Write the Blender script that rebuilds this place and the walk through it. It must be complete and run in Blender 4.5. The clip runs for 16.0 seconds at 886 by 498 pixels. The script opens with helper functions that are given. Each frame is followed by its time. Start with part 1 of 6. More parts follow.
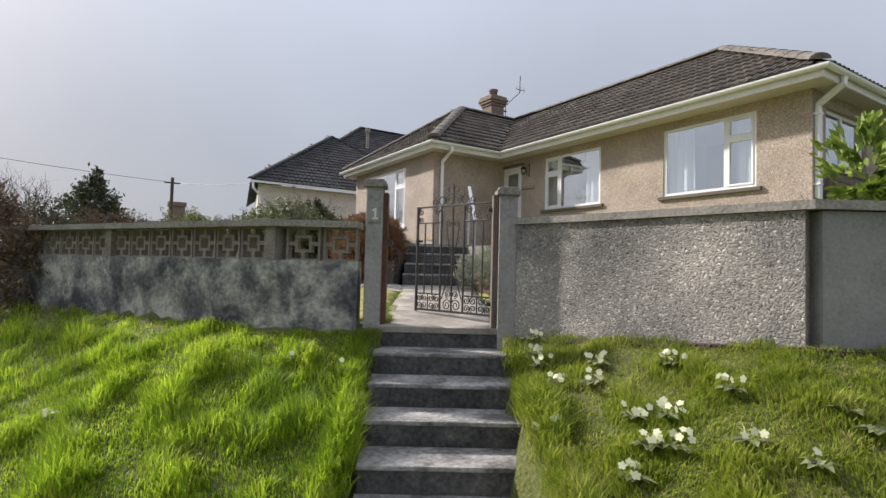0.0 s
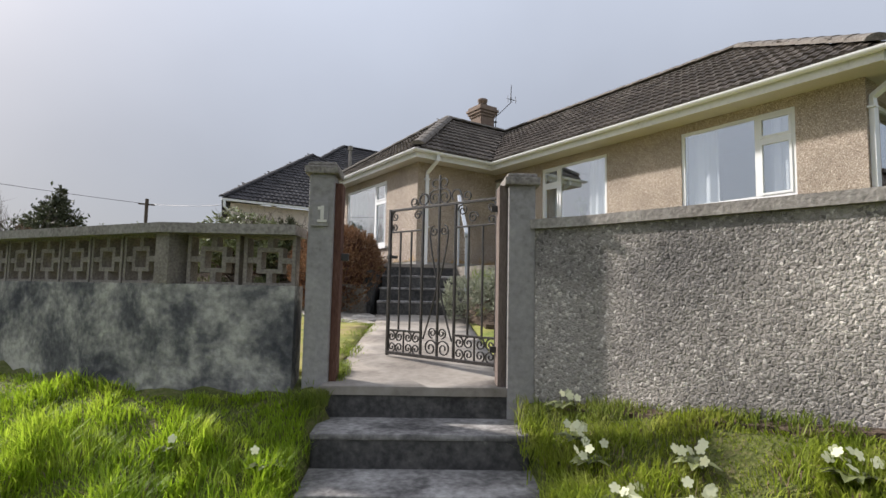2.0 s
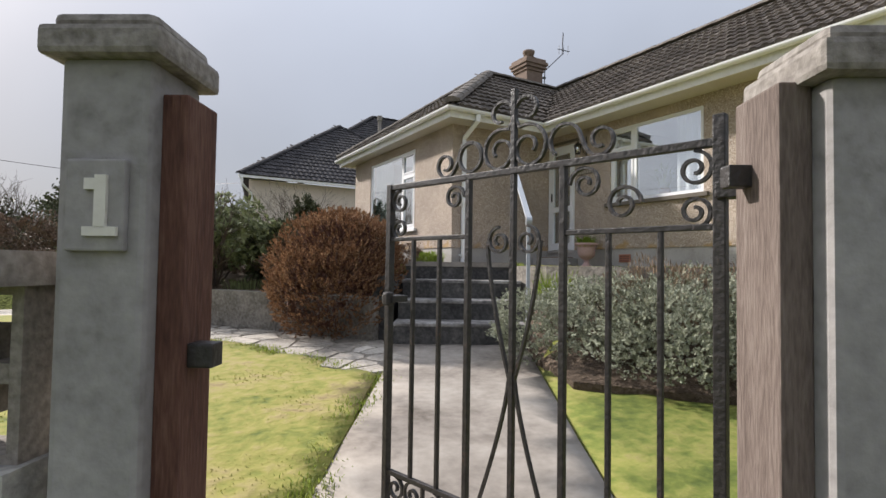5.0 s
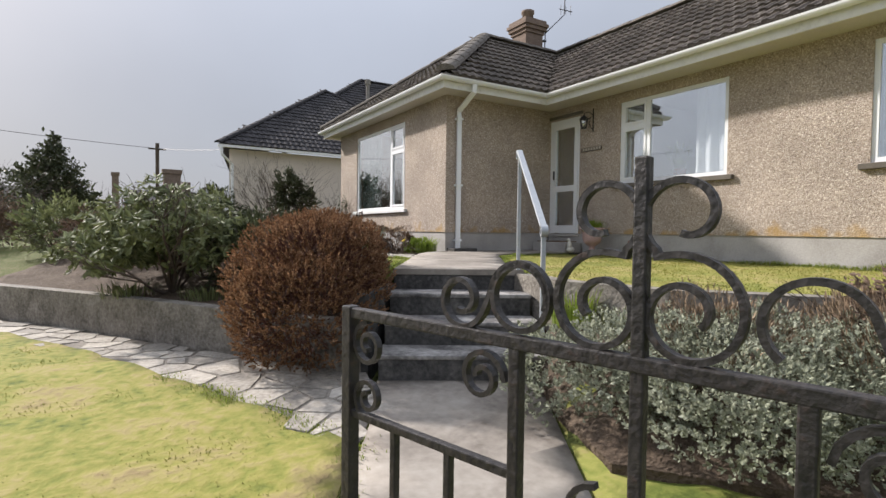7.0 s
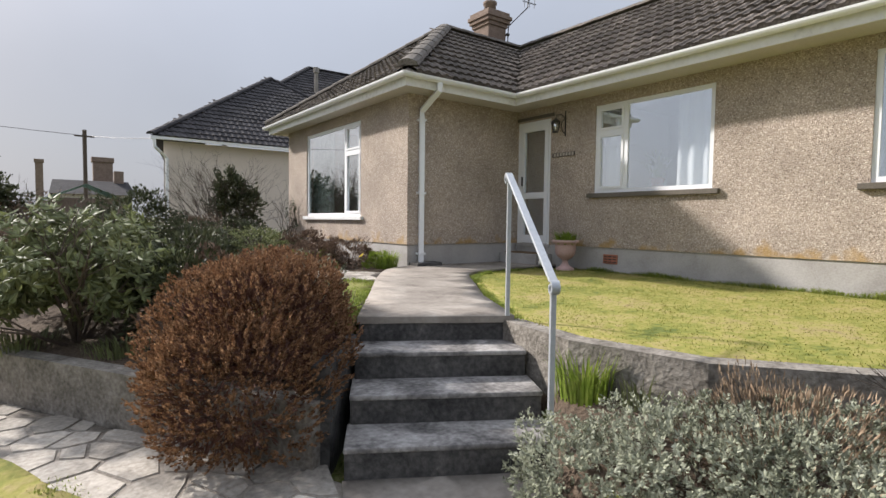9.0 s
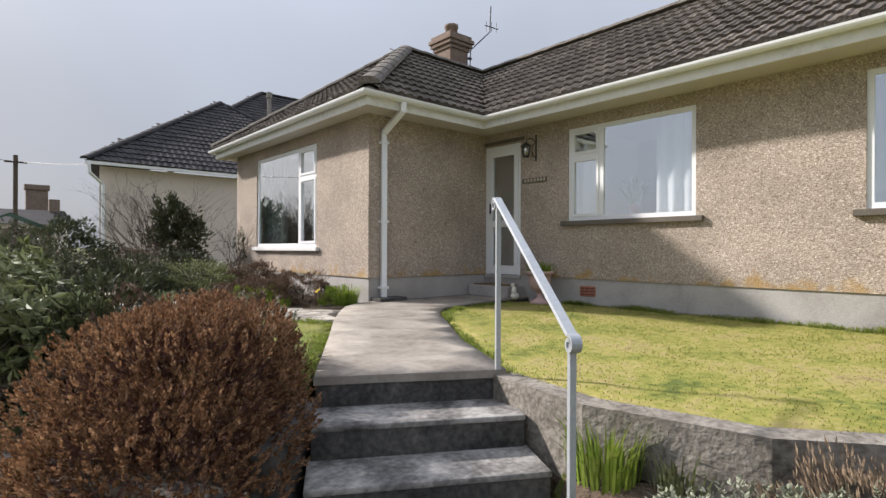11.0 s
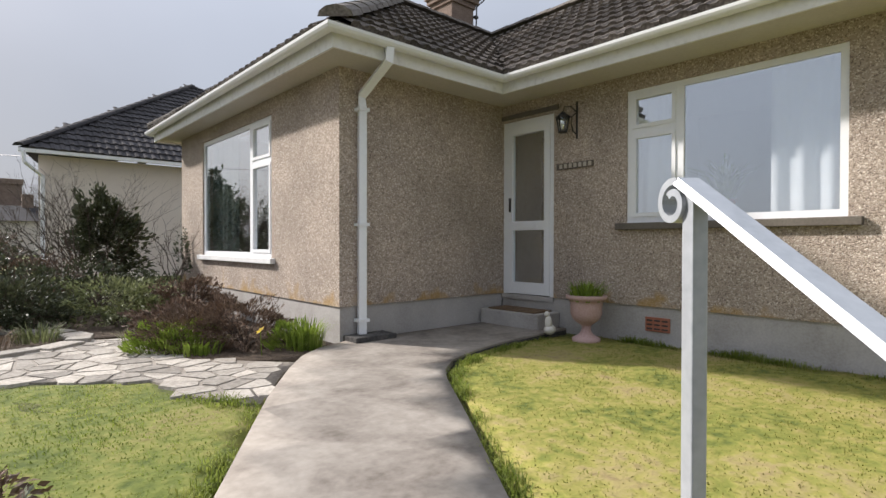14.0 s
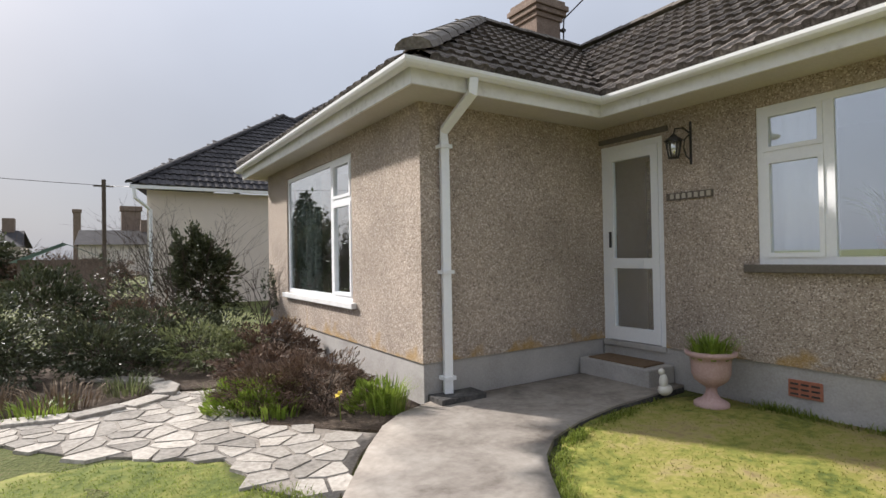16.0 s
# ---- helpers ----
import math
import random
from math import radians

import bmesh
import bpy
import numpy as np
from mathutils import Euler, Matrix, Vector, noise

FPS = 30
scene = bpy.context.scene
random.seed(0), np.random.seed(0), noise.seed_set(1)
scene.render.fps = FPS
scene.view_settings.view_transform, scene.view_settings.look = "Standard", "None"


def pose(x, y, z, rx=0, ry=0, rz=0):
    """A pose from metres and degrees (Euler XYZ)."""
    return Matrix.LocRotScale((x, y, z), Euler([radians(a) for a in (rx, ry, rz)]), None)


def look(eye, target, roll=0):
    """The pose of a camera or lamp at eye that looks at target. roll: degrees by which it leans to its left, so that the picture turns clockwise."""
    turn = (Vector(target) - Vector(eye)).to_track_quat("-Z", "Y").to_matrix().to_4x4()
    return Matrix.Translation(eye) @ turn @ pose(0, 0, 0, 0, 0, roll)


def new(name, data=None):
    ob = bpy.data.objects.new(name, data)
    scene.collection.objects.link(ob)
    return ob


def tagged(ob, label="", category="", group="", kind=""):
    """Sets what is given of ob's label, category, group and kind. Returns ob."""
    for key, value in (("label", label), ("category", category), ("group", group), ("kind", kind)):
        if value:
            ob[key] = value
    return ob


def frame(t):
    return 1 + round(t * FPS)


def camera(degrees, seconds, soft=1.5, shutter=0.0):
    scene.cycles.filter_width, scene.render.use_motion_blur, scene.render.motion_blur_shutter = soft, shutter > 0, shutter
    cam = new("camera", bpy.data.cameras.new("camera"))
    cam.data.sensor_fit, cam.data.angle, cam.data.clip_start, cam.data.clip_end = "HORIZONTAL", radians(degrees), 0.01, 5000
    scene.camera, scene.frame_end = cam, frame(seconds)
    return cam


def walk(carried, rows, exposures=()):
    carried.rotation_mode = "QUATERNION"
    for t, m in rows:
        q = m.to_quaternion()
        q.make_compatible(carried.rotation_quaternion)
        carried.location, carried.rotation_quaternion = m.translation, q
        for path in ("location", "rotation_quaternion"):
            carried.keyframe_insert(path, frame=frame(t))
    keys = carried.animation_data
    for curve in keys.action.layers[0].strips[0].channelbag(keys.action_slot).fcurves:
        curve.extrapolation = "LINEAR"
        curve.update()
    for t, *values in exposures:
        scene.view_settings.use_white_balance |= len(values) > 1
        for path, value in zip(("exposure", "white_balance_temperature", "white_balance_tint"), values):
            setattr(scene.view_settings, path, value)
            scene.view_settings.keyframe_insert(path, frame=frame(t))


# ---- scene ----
cam = camera(79.3, 16.0)
# Eye, target and lean of the camera, in metres and degrees.
PATH = [
    (0, (0.005, -0.184, 1.597), (1.081, 1.5, 1.676), 1.5),
    (0.5, (0.193, 0.014, 1.592), (1.282, 1.688, 1.706), 1.6),
    (1, (0.39, 0.286, 1.584), (1.493, 1.948, 1.726), 1.7),
    (1.5, (0.596, 0.654, 1.63), (1.711, 2.306, 1.79), 1.6),
    (2, (0.84, 1.062, 1.623), (1.952, 2.715, 1.791), 1.2),
    (2.5, (1.058, 1.456, 1.628), (2.154, 3.12, 1.797), 0.9),
    (3, (1.296, 1.809, 1.632), (2.365, 3.492, 1.797), 0.6),
    (3.5, (1.531, 2.121, 1.663), (2.571, 3.823, 1.819), 0.5),
    (4, (1.712, 2.455, 1.734), (2.728, 4.172, 1.87), 0.9),
    (6.5, (2.249, 3.441, 2.277), (3.261, 5.166, 2.242), 0.6),
    (7, (2.332, 3.627, 2.331), (3.366, 5.338, 2.266), 0.7),
    (7.5, (2.382, 3.775, 2.469), (3.443, 5.468, 2.373), 0.9),
    (8, (2.506, 3.967, 2.569), (3.604, 5.635, 2.454), 1.0),
    (8.5, (2.568, 4.147, 2.613), (3.707, 5.786, 2.494), 0.9),
    (9, (2.586, 4.377, 2.668), (3.773, 5.982, 2.565), 0.7),
    (9.5, (2.623, 4.474, 2.679), (3.862, 6.042, 2.61), 0.4),
    (12, (3.318, 5.471, 2.756), (4.642, 6.97, 2.77), 0.3),
    (12.5, (3.62, 5.754, 2.786), (4.93, 7.266, 2.795), 0.3),
    (13, (3.832, 6.09, 2.798), (5.15, 7.594, 2.799), 0.3),
    (13.5, (4.028, 6.43, 2.826), (5.357, 7.925, 2.816), 0.2),
    (14, (4.256, 6.688, 2.898), (5.587, 8.181, 2.879), 0.1),
    (14.5, (4.385, 6.855, 3.043), (5.721, 8.343, 3.024), -0.0),
    (15, (4.464, 7.046, 3.092), (5.781, 8.551, 3.089), -0.3),
    (15.5, (4.51, 7.111, 3.205), (5.745, 8.684, 3.22), -0.7),
    (16, (4.535, 7.103, 3.21), (5.616, 8.786, 3.236), -1.0),
]
walk(cam, [(t, look(eye, target, roll)) for t, eye, target, roll in PATH], [(0.0, 0.54, 6400, 14), (2.0, 0.49, 6400, 14), (4.0, 0.52, 6400, 14), (7.0, 0.55, 6400, 14), (9.0, 0.61, 6400, 14), (13.0, 0.55, 6400, 14), (16.0, 0.61, 6400, 14)])

# ---- light ----
SUN_TO = Vector((-0.72, 1.33, 1.0)).normalized()
world = bpy.data.worlds.new("hazy_sky")
scene.world = world
world.use_nodes = True
wn, wl = world.node_tree.nodes, world.node_tree.links
sky = wn.new("ShaderNodeTexSky")
sky.sky_type = "NISHITA"
sky.sun_disc = False
sky.sun_elevation = math.asin(SUN_TO.z)
sky.sun_rotation = math.atan2(SUN_TO.x, SUN_TO.y)
sky.air_density, sky.dust_density, sky.ozone_density = 1.0, 3.5, 1.0
haze = wn.new("ShaderNodeRGB")
haze.outputs[0].default_value = (3.85, 4.2, 4.7, 1)
blend = wn.new("ShaderNodeMix")
blend.data_type = "RGBA"
blend.inputs[0].default_value = 0.86
wl.new(sky.outputs[0], blend.inputs["A"])
wl.new(haze.outputs[0], blend.inputs["B"])
bg = wn["Background"]
bg.inputs[1].default_value = 0.1
veil = wn.new("ShaderNodeTexNoise")
veil.inputs["Scale"].default_value, veil.inputs["Detail"].default_value = 2.2, 4
wl.new(wn.new("ShaderNodeTexCoord").outputs["Generated"], veil.inputs["Vector"])
thin = wn.new("ShaderNodeMapRange")
thin.inputs["To Min"].default_value, thin.inputs["To Max"].default_value = 0.84, 1.12
wl.new(veil.outputs[0], thin.inputs[0])
cloud = wn.new("ShaderNodeVectorMath")
cloud.operation = "SCALE"
wl.new(blend.outputs["Result"], cloud.inputs[0])
# Sky gain grows with height: the unseen zenith is brightened as extra fill.
rise, lift_up, both = wn.new("ShaderNodeSeparateXYZ"), wn.new("ShaderNodeMapRange"), wn.new("ShaderNodeMath")
wl.new(wn["Texture Coordinate"].outputs["Generated"], rise.inputs[0])
lift_up.interpolation_type = "SMOOTHSTEP"
lift_up.inputs["From Min"].default_value, lift_up.inputs["From Max"].default_value = 0.1, 1.0
lift_up.inputs["To Min"].default_value, lift_up.inputs["To Max"].default_value = 0.79, 1.85
wl.new(rise.outputs[2], lift_up.inputs[0])
both.operation = "MULTIPLY"
wl.new(thin.outputs[0], both.inputs[0])
wl.new(lift_up.outputs[0], both.inputs[1])
wl.new(both.outputs[0], cloud.inputs["Scale"])
wl.new(cloud.outputs[0], bg.inputs[0])
sun = new("sun", bpy.data.lights.new("sun", "SUN"))
sun.data.energy, sun.data.angle, sun.data.color = 4.6, radians(2.5), (1.0, 0.955, 0.88)
sun.matrix_world = look((0, 0, 30), Vector((0, 0, 30)) - SUN_TO)

# ---- mesh helpers ----
def part(name, bm, material, parent=None, label=""):
    """Links a bmesh, or a mesh, as one object, under a thing or a part."""
    if isinstance(bm, bmesh.types.BMesh):
        me = bpy.data.meshes.new(name)
        bm.to_mesh(me)
        bm.free()
        me.materials.append(material)
    else:
        me = bm
    ob = new(name, me)
    if parent is not None:
        ob.parent = parent
        ob.matrix_parent_inverse = parent.matrix_world.inverted()
    if label:
        ob["label"] = label
    return ob


def thing(name, at, label, category, group="", kind=""):
    ob = new(name)
    ob.location = at
    ob.matrix_world = Matrix.Translation(at)
    ob.empty_display_size = 0.1
    return tagged(ob, label, category, group, kind)


def box(bm, lo, hi, m=None, bevel=0.0):
    r = bmesh.ops.create_cube(bm, size=1.0)
    c = [(a + b) / 2 for a, b in zip(lo, hi)]
    d = [abs(b - a) for a, b in zip(lo, hi)]
    for v in r["verts"]:
        v.co = Vector((v.co.x * d[0] + c[0], v.co.y * d[1] + c[1], v.co.z * d[2] + c[2]))
    if bevel:
        es = list({e for v in r["verts"] for e in v.link_edges})
        b = bmesh.ops.bevel(bm, geom=es, offset=bevel, segments=2, affect="EDGES", profile=0.6)
        vs = list({v for f in b["faces"] for v in f.verts} | {v for v in r["verts"] if v.is_valid})
    else:
        vs = r["verts"]
    if m is not None:
        bmesh.ops.transform(bm, matrix=m, verts=vs)
    return vs


def boxed(lo, hi, m=None, bevel=0.0):
    bm = bmesh.new()
    box(bm, lo, hi, m, bevel)
    return bm


def prism(bm, poly, z0, z1):
    lo = [bm.verts.new((x, y, z0)) for x, y in poly]
    hi = [bm.verts.new((x, y, z1)) for x, y in poly]
    n = len(poly)
    bm.faces.new(hi)
    bm.faces.new(lo[::-1])
    for i in range(n):
        bm.faces.new((lo[i], lo[(i + 1) % n], hi[(i + 1) % n], hi[i]))
    bmesh.ops.recalc_face_normals(bm, faces=bm.faces[:])
    return bm


def sweep(bm, pts, ring, up=Vector((0, 0, 1)), closed_ends=True):
    """Sweeps a closed ring of (side, up) offsets along points."""
    pts = [Vector(p) for p in pts]
    loops = []
    for i, p in enumerate(pts):
        a = pts[max(i - 1, 0)]
        b = pts[min(i + 1, len(pts) - 1)]
        t = (b - a).normalized()
        side = t.cross(up)
        side = side.normalized() if side.length > 1e-4 else Vector((1, 0, 0))
        u = side.cross(t).normalized()
        loops.append([bm.verts.new(p + side * x + u * y) for x, y in ring])
    n = len(ring)
    for a, b in zip(loops, loops[1:]):
        for i in range(n):
            bm.faces.new((a[i], a[(i + 1) % n], b[(i + 1) % n], b[i]))
    if closed_ends:
        bm.faces.new(loops[0][::-1])
        bm.faces.new(loops[-1])
    return bm


def circle(r, n=8):
    return [(r * math.cos(2 * math.pi * i / n), r * math.sin(2 * math.pi * i / n)) for i in range(n)]


def rect(w, h):
    return [(-w / 2, -h / 2), (w / 2, -h / 2), (w / 2, h / 2), (-w / 2, h / 2)]


def lathe(bm, profile, at, n=24):
    loops = []
    for r, z in profile:
        loops.append([bm.verts.new((at[0] + r * math.cos(2 * math.pi * i / n), at[1] + r * math.sin(2 * math.pi * i / n), at[2] + z)) for i in range(n)])
    for a, b in zip(loops, loops[1:]):
        for i in range(n):
            bm.faces.new((a[i], a[(i + 1) % n], b[(i + 1) % n], b[i]))
    bm.faces.new(loops[0][::-1])
    bm.faces.new(loops[-1])
    for f in bm.faces:
        f.smooth = True
    return bm


def from_arrays(name, verts, faces, material, parent=None, label="", smooth=False):
    me = bpy.data.meshes.new(name)
    me.from_pydata(verts, [], faces)
    me.materials.append(material)
    if smooth:
        me.polygons.foreach_set("use_smooth", [True] * len(me.polygons))
    me.update()
    return part(name, me, material, parent, label)


# ---- plan ----
# Gate frame: r to the right along the top step's front edge, s along the path.
GO, GR, GF = Vector((2.378, 3.549)), Vector((0.849, -0.528)), Vector((0.528, 0.849))
# Upper steps' frame.
UO, UR, UF = Vector((4.70, 7.295)), Vector((0.869, -0.495)), Vector((0.495, 0.869))


def G(r, s):
    p = GO + GR * r + GF * s
    return p.x, p.y


def U(r, s):
    p = UO + UR * r + UF * s
    return p.x, p.y


def gm(z=0.0):
    """Matrix of the gate frame: local x to the right, y ahead."""
    return Matrix(((GR.x, GF.x, 0, GO.x), (GR.y, GF.y, 0, GO.y), (0, 0, 1, z), (0, 0, 0, 1)))


def um(z=0.0):
    return Matrix(((UR.x, UF.x, 0, UO.x), (UR.y, UF.y, 0, UO.y), (0, 0, 1, z), (0, 0, 0, 1)))


BOUND = [(-9.0, 21.9), (-0.65, 7.60), (1.25, 4.36), (1.87, 3.93), (2.90, 3.28), (3.05, 3.16), (3.36, 1.24), (3.75, 0.98), (12.0, -3.6)]
RETAIN = [(-7.0, 22.0), (1.2, 10.9), (2.09, 9.5), (2.63, 8.61), (3.06, 7.86), (3.74, 6.80), (4.25, 7.53), (5.15, 7.04), (5.06, 6.35), (5.22, 5.68), (5.60, 5.22), (6.5, 4.0), (7.2, 2.2), (8.2, -0.9)]


def from_line(x, y, line):
    """Distance to a polyline, which side (left of its way is +), and the segment's number."""
    best = (1e9, 1, 0)
    for i, ((ax, ay), (bx, by)) in enumerate(zip(line, line[1:])):
        dx, dy = bx - ax, by - ay
        k = max(0.0, min(1.0, ((x - ax) * dx + (y - ay) * dy) / (dx * dx + dy * dy)))
        d = math.hypot(x - ax - k * dx, y - ay - k * dy)
        if d < best[0] - 1e-9:
            best = (d, 1 if dx * (y - ay) - dy * (x - ax) > 0 else -1, i)
    return best


def height(x, y):
    """The ground's height."""
    g = Vector((x, y)) - GO
    if abs(g.dot(GR)) < 0.47 and -2.25 < g.dot(GF) < 0.35:
        return 1.105 - 0.36 + 0.475 * min(0.0, g.dot(GF))
    d, side, i = from_line(x, y, BOUND)
    if side < 0:
        base = 1.05 if i < 4 else 1.05 + 0.16 * min(1.0, max(0.0, (3.2 - y) / 2.0))
        z = base - 0.475 * max(0.0, d - 0.1)
        z = max(z, 0.02 + 0.03 * math.tanh(z))
        return z + 0.03 * noise.noise((x * 0.9, y * 0.9, 0)) * min(1, d)
    e, over, k = from_line(x, y, RETAIN)
    g = Vector((x, y)) - UO
    if over > 0 and e > 0.4 and not (abs(g.dot(UR)) < 0.7 and g.dot(UF) < 0.5):
        if k < 6:
            return min(1.965, 1.66 + 0.16 * max(0.0, e - 0.1)) + 0.015 * noise.noise((x, y, 3)) * (e > 0.3)
        return 1.965
    s = (Vector((x, y)) - GO).dot(GF)
    z = 1.3 if over > 0 else min(1.36, 1.105 + 0.072 * max(0.0, s))
    if k >= 7 and over < 0 and (Vector((x, y)) - GO).dot(GR) > 0.6:
        z += 0.30 * max(0.0, min(1.0, 1.0 - (e - 0.15) / 0.9))
    return z


def patch(name, poly, material, dz, step=0.3, drop=0.06, parent=None, label="", rough=0.0, flat=None):
    """A sheet over the ground, cut to a polygon, with a skirt down into the ground."""
    bm = bmesh.new()
    bm.faces.new([bm.verts.new((x, y, 0)) for x, y in poly])
    for axis in (0, 1):
        lo, hi = min(p[axis] for p in poly), max(p[axis] for p in poly)
        k = lo + step
        while k < hi:
            co, no = [0, 0, 0], [0, 0, 0]
            co[axis], no[axis] = k, 1
            bmesh.ops.bisect_plane(bm, geom=bm.verts[:] + bm.edges[:] + bm.faces[:], plane_co=co, plane_no=no)
            k += step
    bmesh.ops.triangulate(bm, faces=bm.faces[:])
    for v in bm.verts:
        v.co.z = (height(v.co.x, v.co.y) if flat is None else flat(v.co.x, v.co.y)) + dz + rough * noise.noise(v.co * 3.1)
    edge = [e for e in bm.edges if len(e.link_faces) == 1]
    r = bmesh.ops.extrude_edge_only(bm, edges=edge)
    for v in r["geom"]:
        if isinstance(v, bmesh.types.BMVert):
            v.co.z -= drop
    bmesh.ops.recalc_face_normals(bm, faces=bm.faces[:])
    if sum(f.normal.z for f in bm.faces) < 0:
        bmesh.ops.reverse_faces(bm, faces=bm.faces[:])
    for f in bm.faces:
        f.smooth = abs(f.normal.z) > 0.5
    return part(name, bm, material, parent, label)


# ---- materials ----
def surface(name, cols, scale=3.0, fine=60.0, rough=0.85, bump=0.3, metal=0.0, spec=0.3, mix=0.5, vary=0.0, island=False, stops=(0.3, 0.7), stretch=(1, 1, 1), trans=0.0, relief=0.01):
    """Noise at two scales between colours, with bump from the fine one."""
    m = bpy.data.materials.new(name)
    m.use_nodes = True
    n, l = m.node_tree.nodes, m.node_tree.links
    b = n["Principled BSDF"]
    tc = n.new("ShaderNodeTexCoord")
    mp = n.new("ShaderNodeMapping")
    mp.inputs["Scale"].default_value = stretch
    l.new(tc.outputs["Object"], mp.inputs[0])
    big, small = n.new("ShaderNodeTexNoise"), n.new("ShaderNodeTexNoise")
    big.inputs["Scale"].default_value, small.inputs["Scale"].default_value = scale, fine
    big.inputs["Detail"].default_value, small.inputs["Detail"].default_value = 9, 5
    big.inputs["Roughness"].default_value, big.inputs["Distortion"].default_value = 0.62, 0.35
    for t in (big, small):
        l.new(mp.outputs[0], t.inputs["Vector"])
    add = n.new("ShaderNodeMix")
    add.inputs[0].default_value = mix
    l.new(big.outputs[0], add.inputs["A"])
    l.new(small.outputs[0], add.inputs["B"])
    ramp = n.new("ShaderNodeValToRGB")
    while len(ramp.color_ramp.elements) < len(cols):
        ramp.color_ramp.elements.new(0.5)
    for i, c in enumerate(cols):
        e = ramp.color_ramp.elements[i]
        e.position = stops[0] + (stops[1] - stops[0]) * i / max(1, len(cols) - 1)
        e.color = (*c, 1)
    l.new(add.outputs[0], ramp.inputs[0])
    out = ramp.outputs[0]
    if vary:
        src = n.new("ShaderNodeNewGeometry").outputs["Random Per Island"] if island else n.new("ShaderNodeObjectInfo").outputs["Random"]
        mr = n.new("ShaderNodeMapRange")
        mr.inputs["To Min"].default_value, mr.inputs["To Max"].default_value = 1 - vary, 1 + vary
        l.new(src, mr.inputs[0])
        hs = n.new("ShaderNodeHueSaturation")
        l.new(mr.outputs[0], hs.inputs["Value"])
        l.new(out, hs.inputs["Color"])
        out = hs.outputs[0]
    l.new(out, b.inputs["Base Color"])
    b.inputs["Roughness"].default_value = rough
    b.inputs["Metallic"].default_value = metal
    b.inputs["Specular IOR Level"].default_value = spec
    if trans:
        tr = n.new("ShaderNodeBsdfTranslucent")
        l.new(out, tr.inputs[0])
        ms = n.new("ShaderNodeMixShader")
        ms.inputs[0].default_value = trans
        l.new(b.outputs[0], ms.inputs[1])
        l.new(tr.outputs[0], ms.inputs[2])
        l.new(ms.outputs[0], n["Material Output"].inputs[0])
    if bump:
        bp = n.new("ShaderNodeBump")
        bp.inputs["Strength"].default_value, bp.inputs["Distance"].default_value = bump, relief
        l.new(small.outputs[0], bp.inputs["Height"])
        l.new(bp.outputs[0], b.inputs["Normal"])
    return m


def pebbledash(name, cols, cell, bump, wash=None):
    """Small stones thrown into render: a colour a cell, relief, and slow staining."""
    m = surface(name, [(1, 1, 1), (1, 1, 1)], 0.8, 20, 0.9, 0)
    n, l = m.node_tree.nodes, m.node_tree.links
    b = n["Principled BSDF"]
    tc = n.new("ShaderNodeTexCoord")
    vo = n.new("ShaderNodeTexVoronoi")
    vo.inputs["Scale"].default_value = cell
    shake, mixed = n.new("ShaderNodeTexNoise"), n.new("ShaderNodeVectorMath")
    shake.inputs["Scale"].default_value, shake.inputs["Detail"].default_value = cell * 0.7, 3
    l.new(tc.outputs["Object"], shake.inputs["Vector"])
    mixed.operation = "MULTIPLY_ADD"
    mixed.inputs[1].default_value = (2.2 / cell,) * 3
    l.new(shake.outputs["Color"], mixed.inputs[0])
    l.new(tc.outputs["Object"], mixed.inputs[2])
    l.new(mixed.outputs[0], vo.inputs["Vector"])
    sep = n.new("ShaderNodeSeparateColor")
    l.new(vo.outputs["Color"], sep.inputs[0])
    ramp = n.new("ShaderNodeValToRGB")
    while len(ramp.color_ramp.elements) < len(cols):
        ramp.color_ramp.elements.new(0.5)
    for i, c in enumerate(cols):
        ramp.color_ramp.elements[i].position = i / (len(cols) - 1)
        ramp.color_ramp.elements[i].color = (*c, 1)
    l.new(sep.outputs[0], ramp.inputs[0])
    stain = n.new("ShaderNodeTexNoise")
    stain.inputs["Scale"].default_value, stain.inputs["Detail"].default_value = 1.5, 9
    l.new(tc.outputs["Object"], stain.inputs["Vector"])
    sr = n.new("ShaderNodeValToRGB")
    sr.color_ramp.elements[0].position, sr.color_ramp.elements[1].position = 0.3, 0.72
    lo, hi = wash or ((0.8, 0.8, 0.8), (1.1, 1.1, 1.1))
    sr.color_ramp.elements[0].color, sr.color_ramp.elements[1].color = (*lo, 1), (*hi, 1)
    l.new(stain.outputs[0], sr.inputs[0])
    mul = n.new("ShaderNodeMix")
    mul.data_type, mul.blend_type = "RGBA", "MULTIPLY"
    mul.inputs[0].default_value = 1
    l.new(ramp.outputs[0], mul.inputs["A"])
    l.new(sr.outputs[0], mul.inputs["B"])
    l.new(mul.outputs["Result"], b.inputs["Base Color"])
    bp = n.new("ShaderNodeBump")
    bp.inputs["Strength"].default_value, bp.inputs["Distance"].default_value = bump, 0.012
    bp.invert = True
    l.new(vo.outputs["Distance"], bp.inputs["Height"])
    l.new(bp.outputs[0], b.inputs["Normal"])
    return m


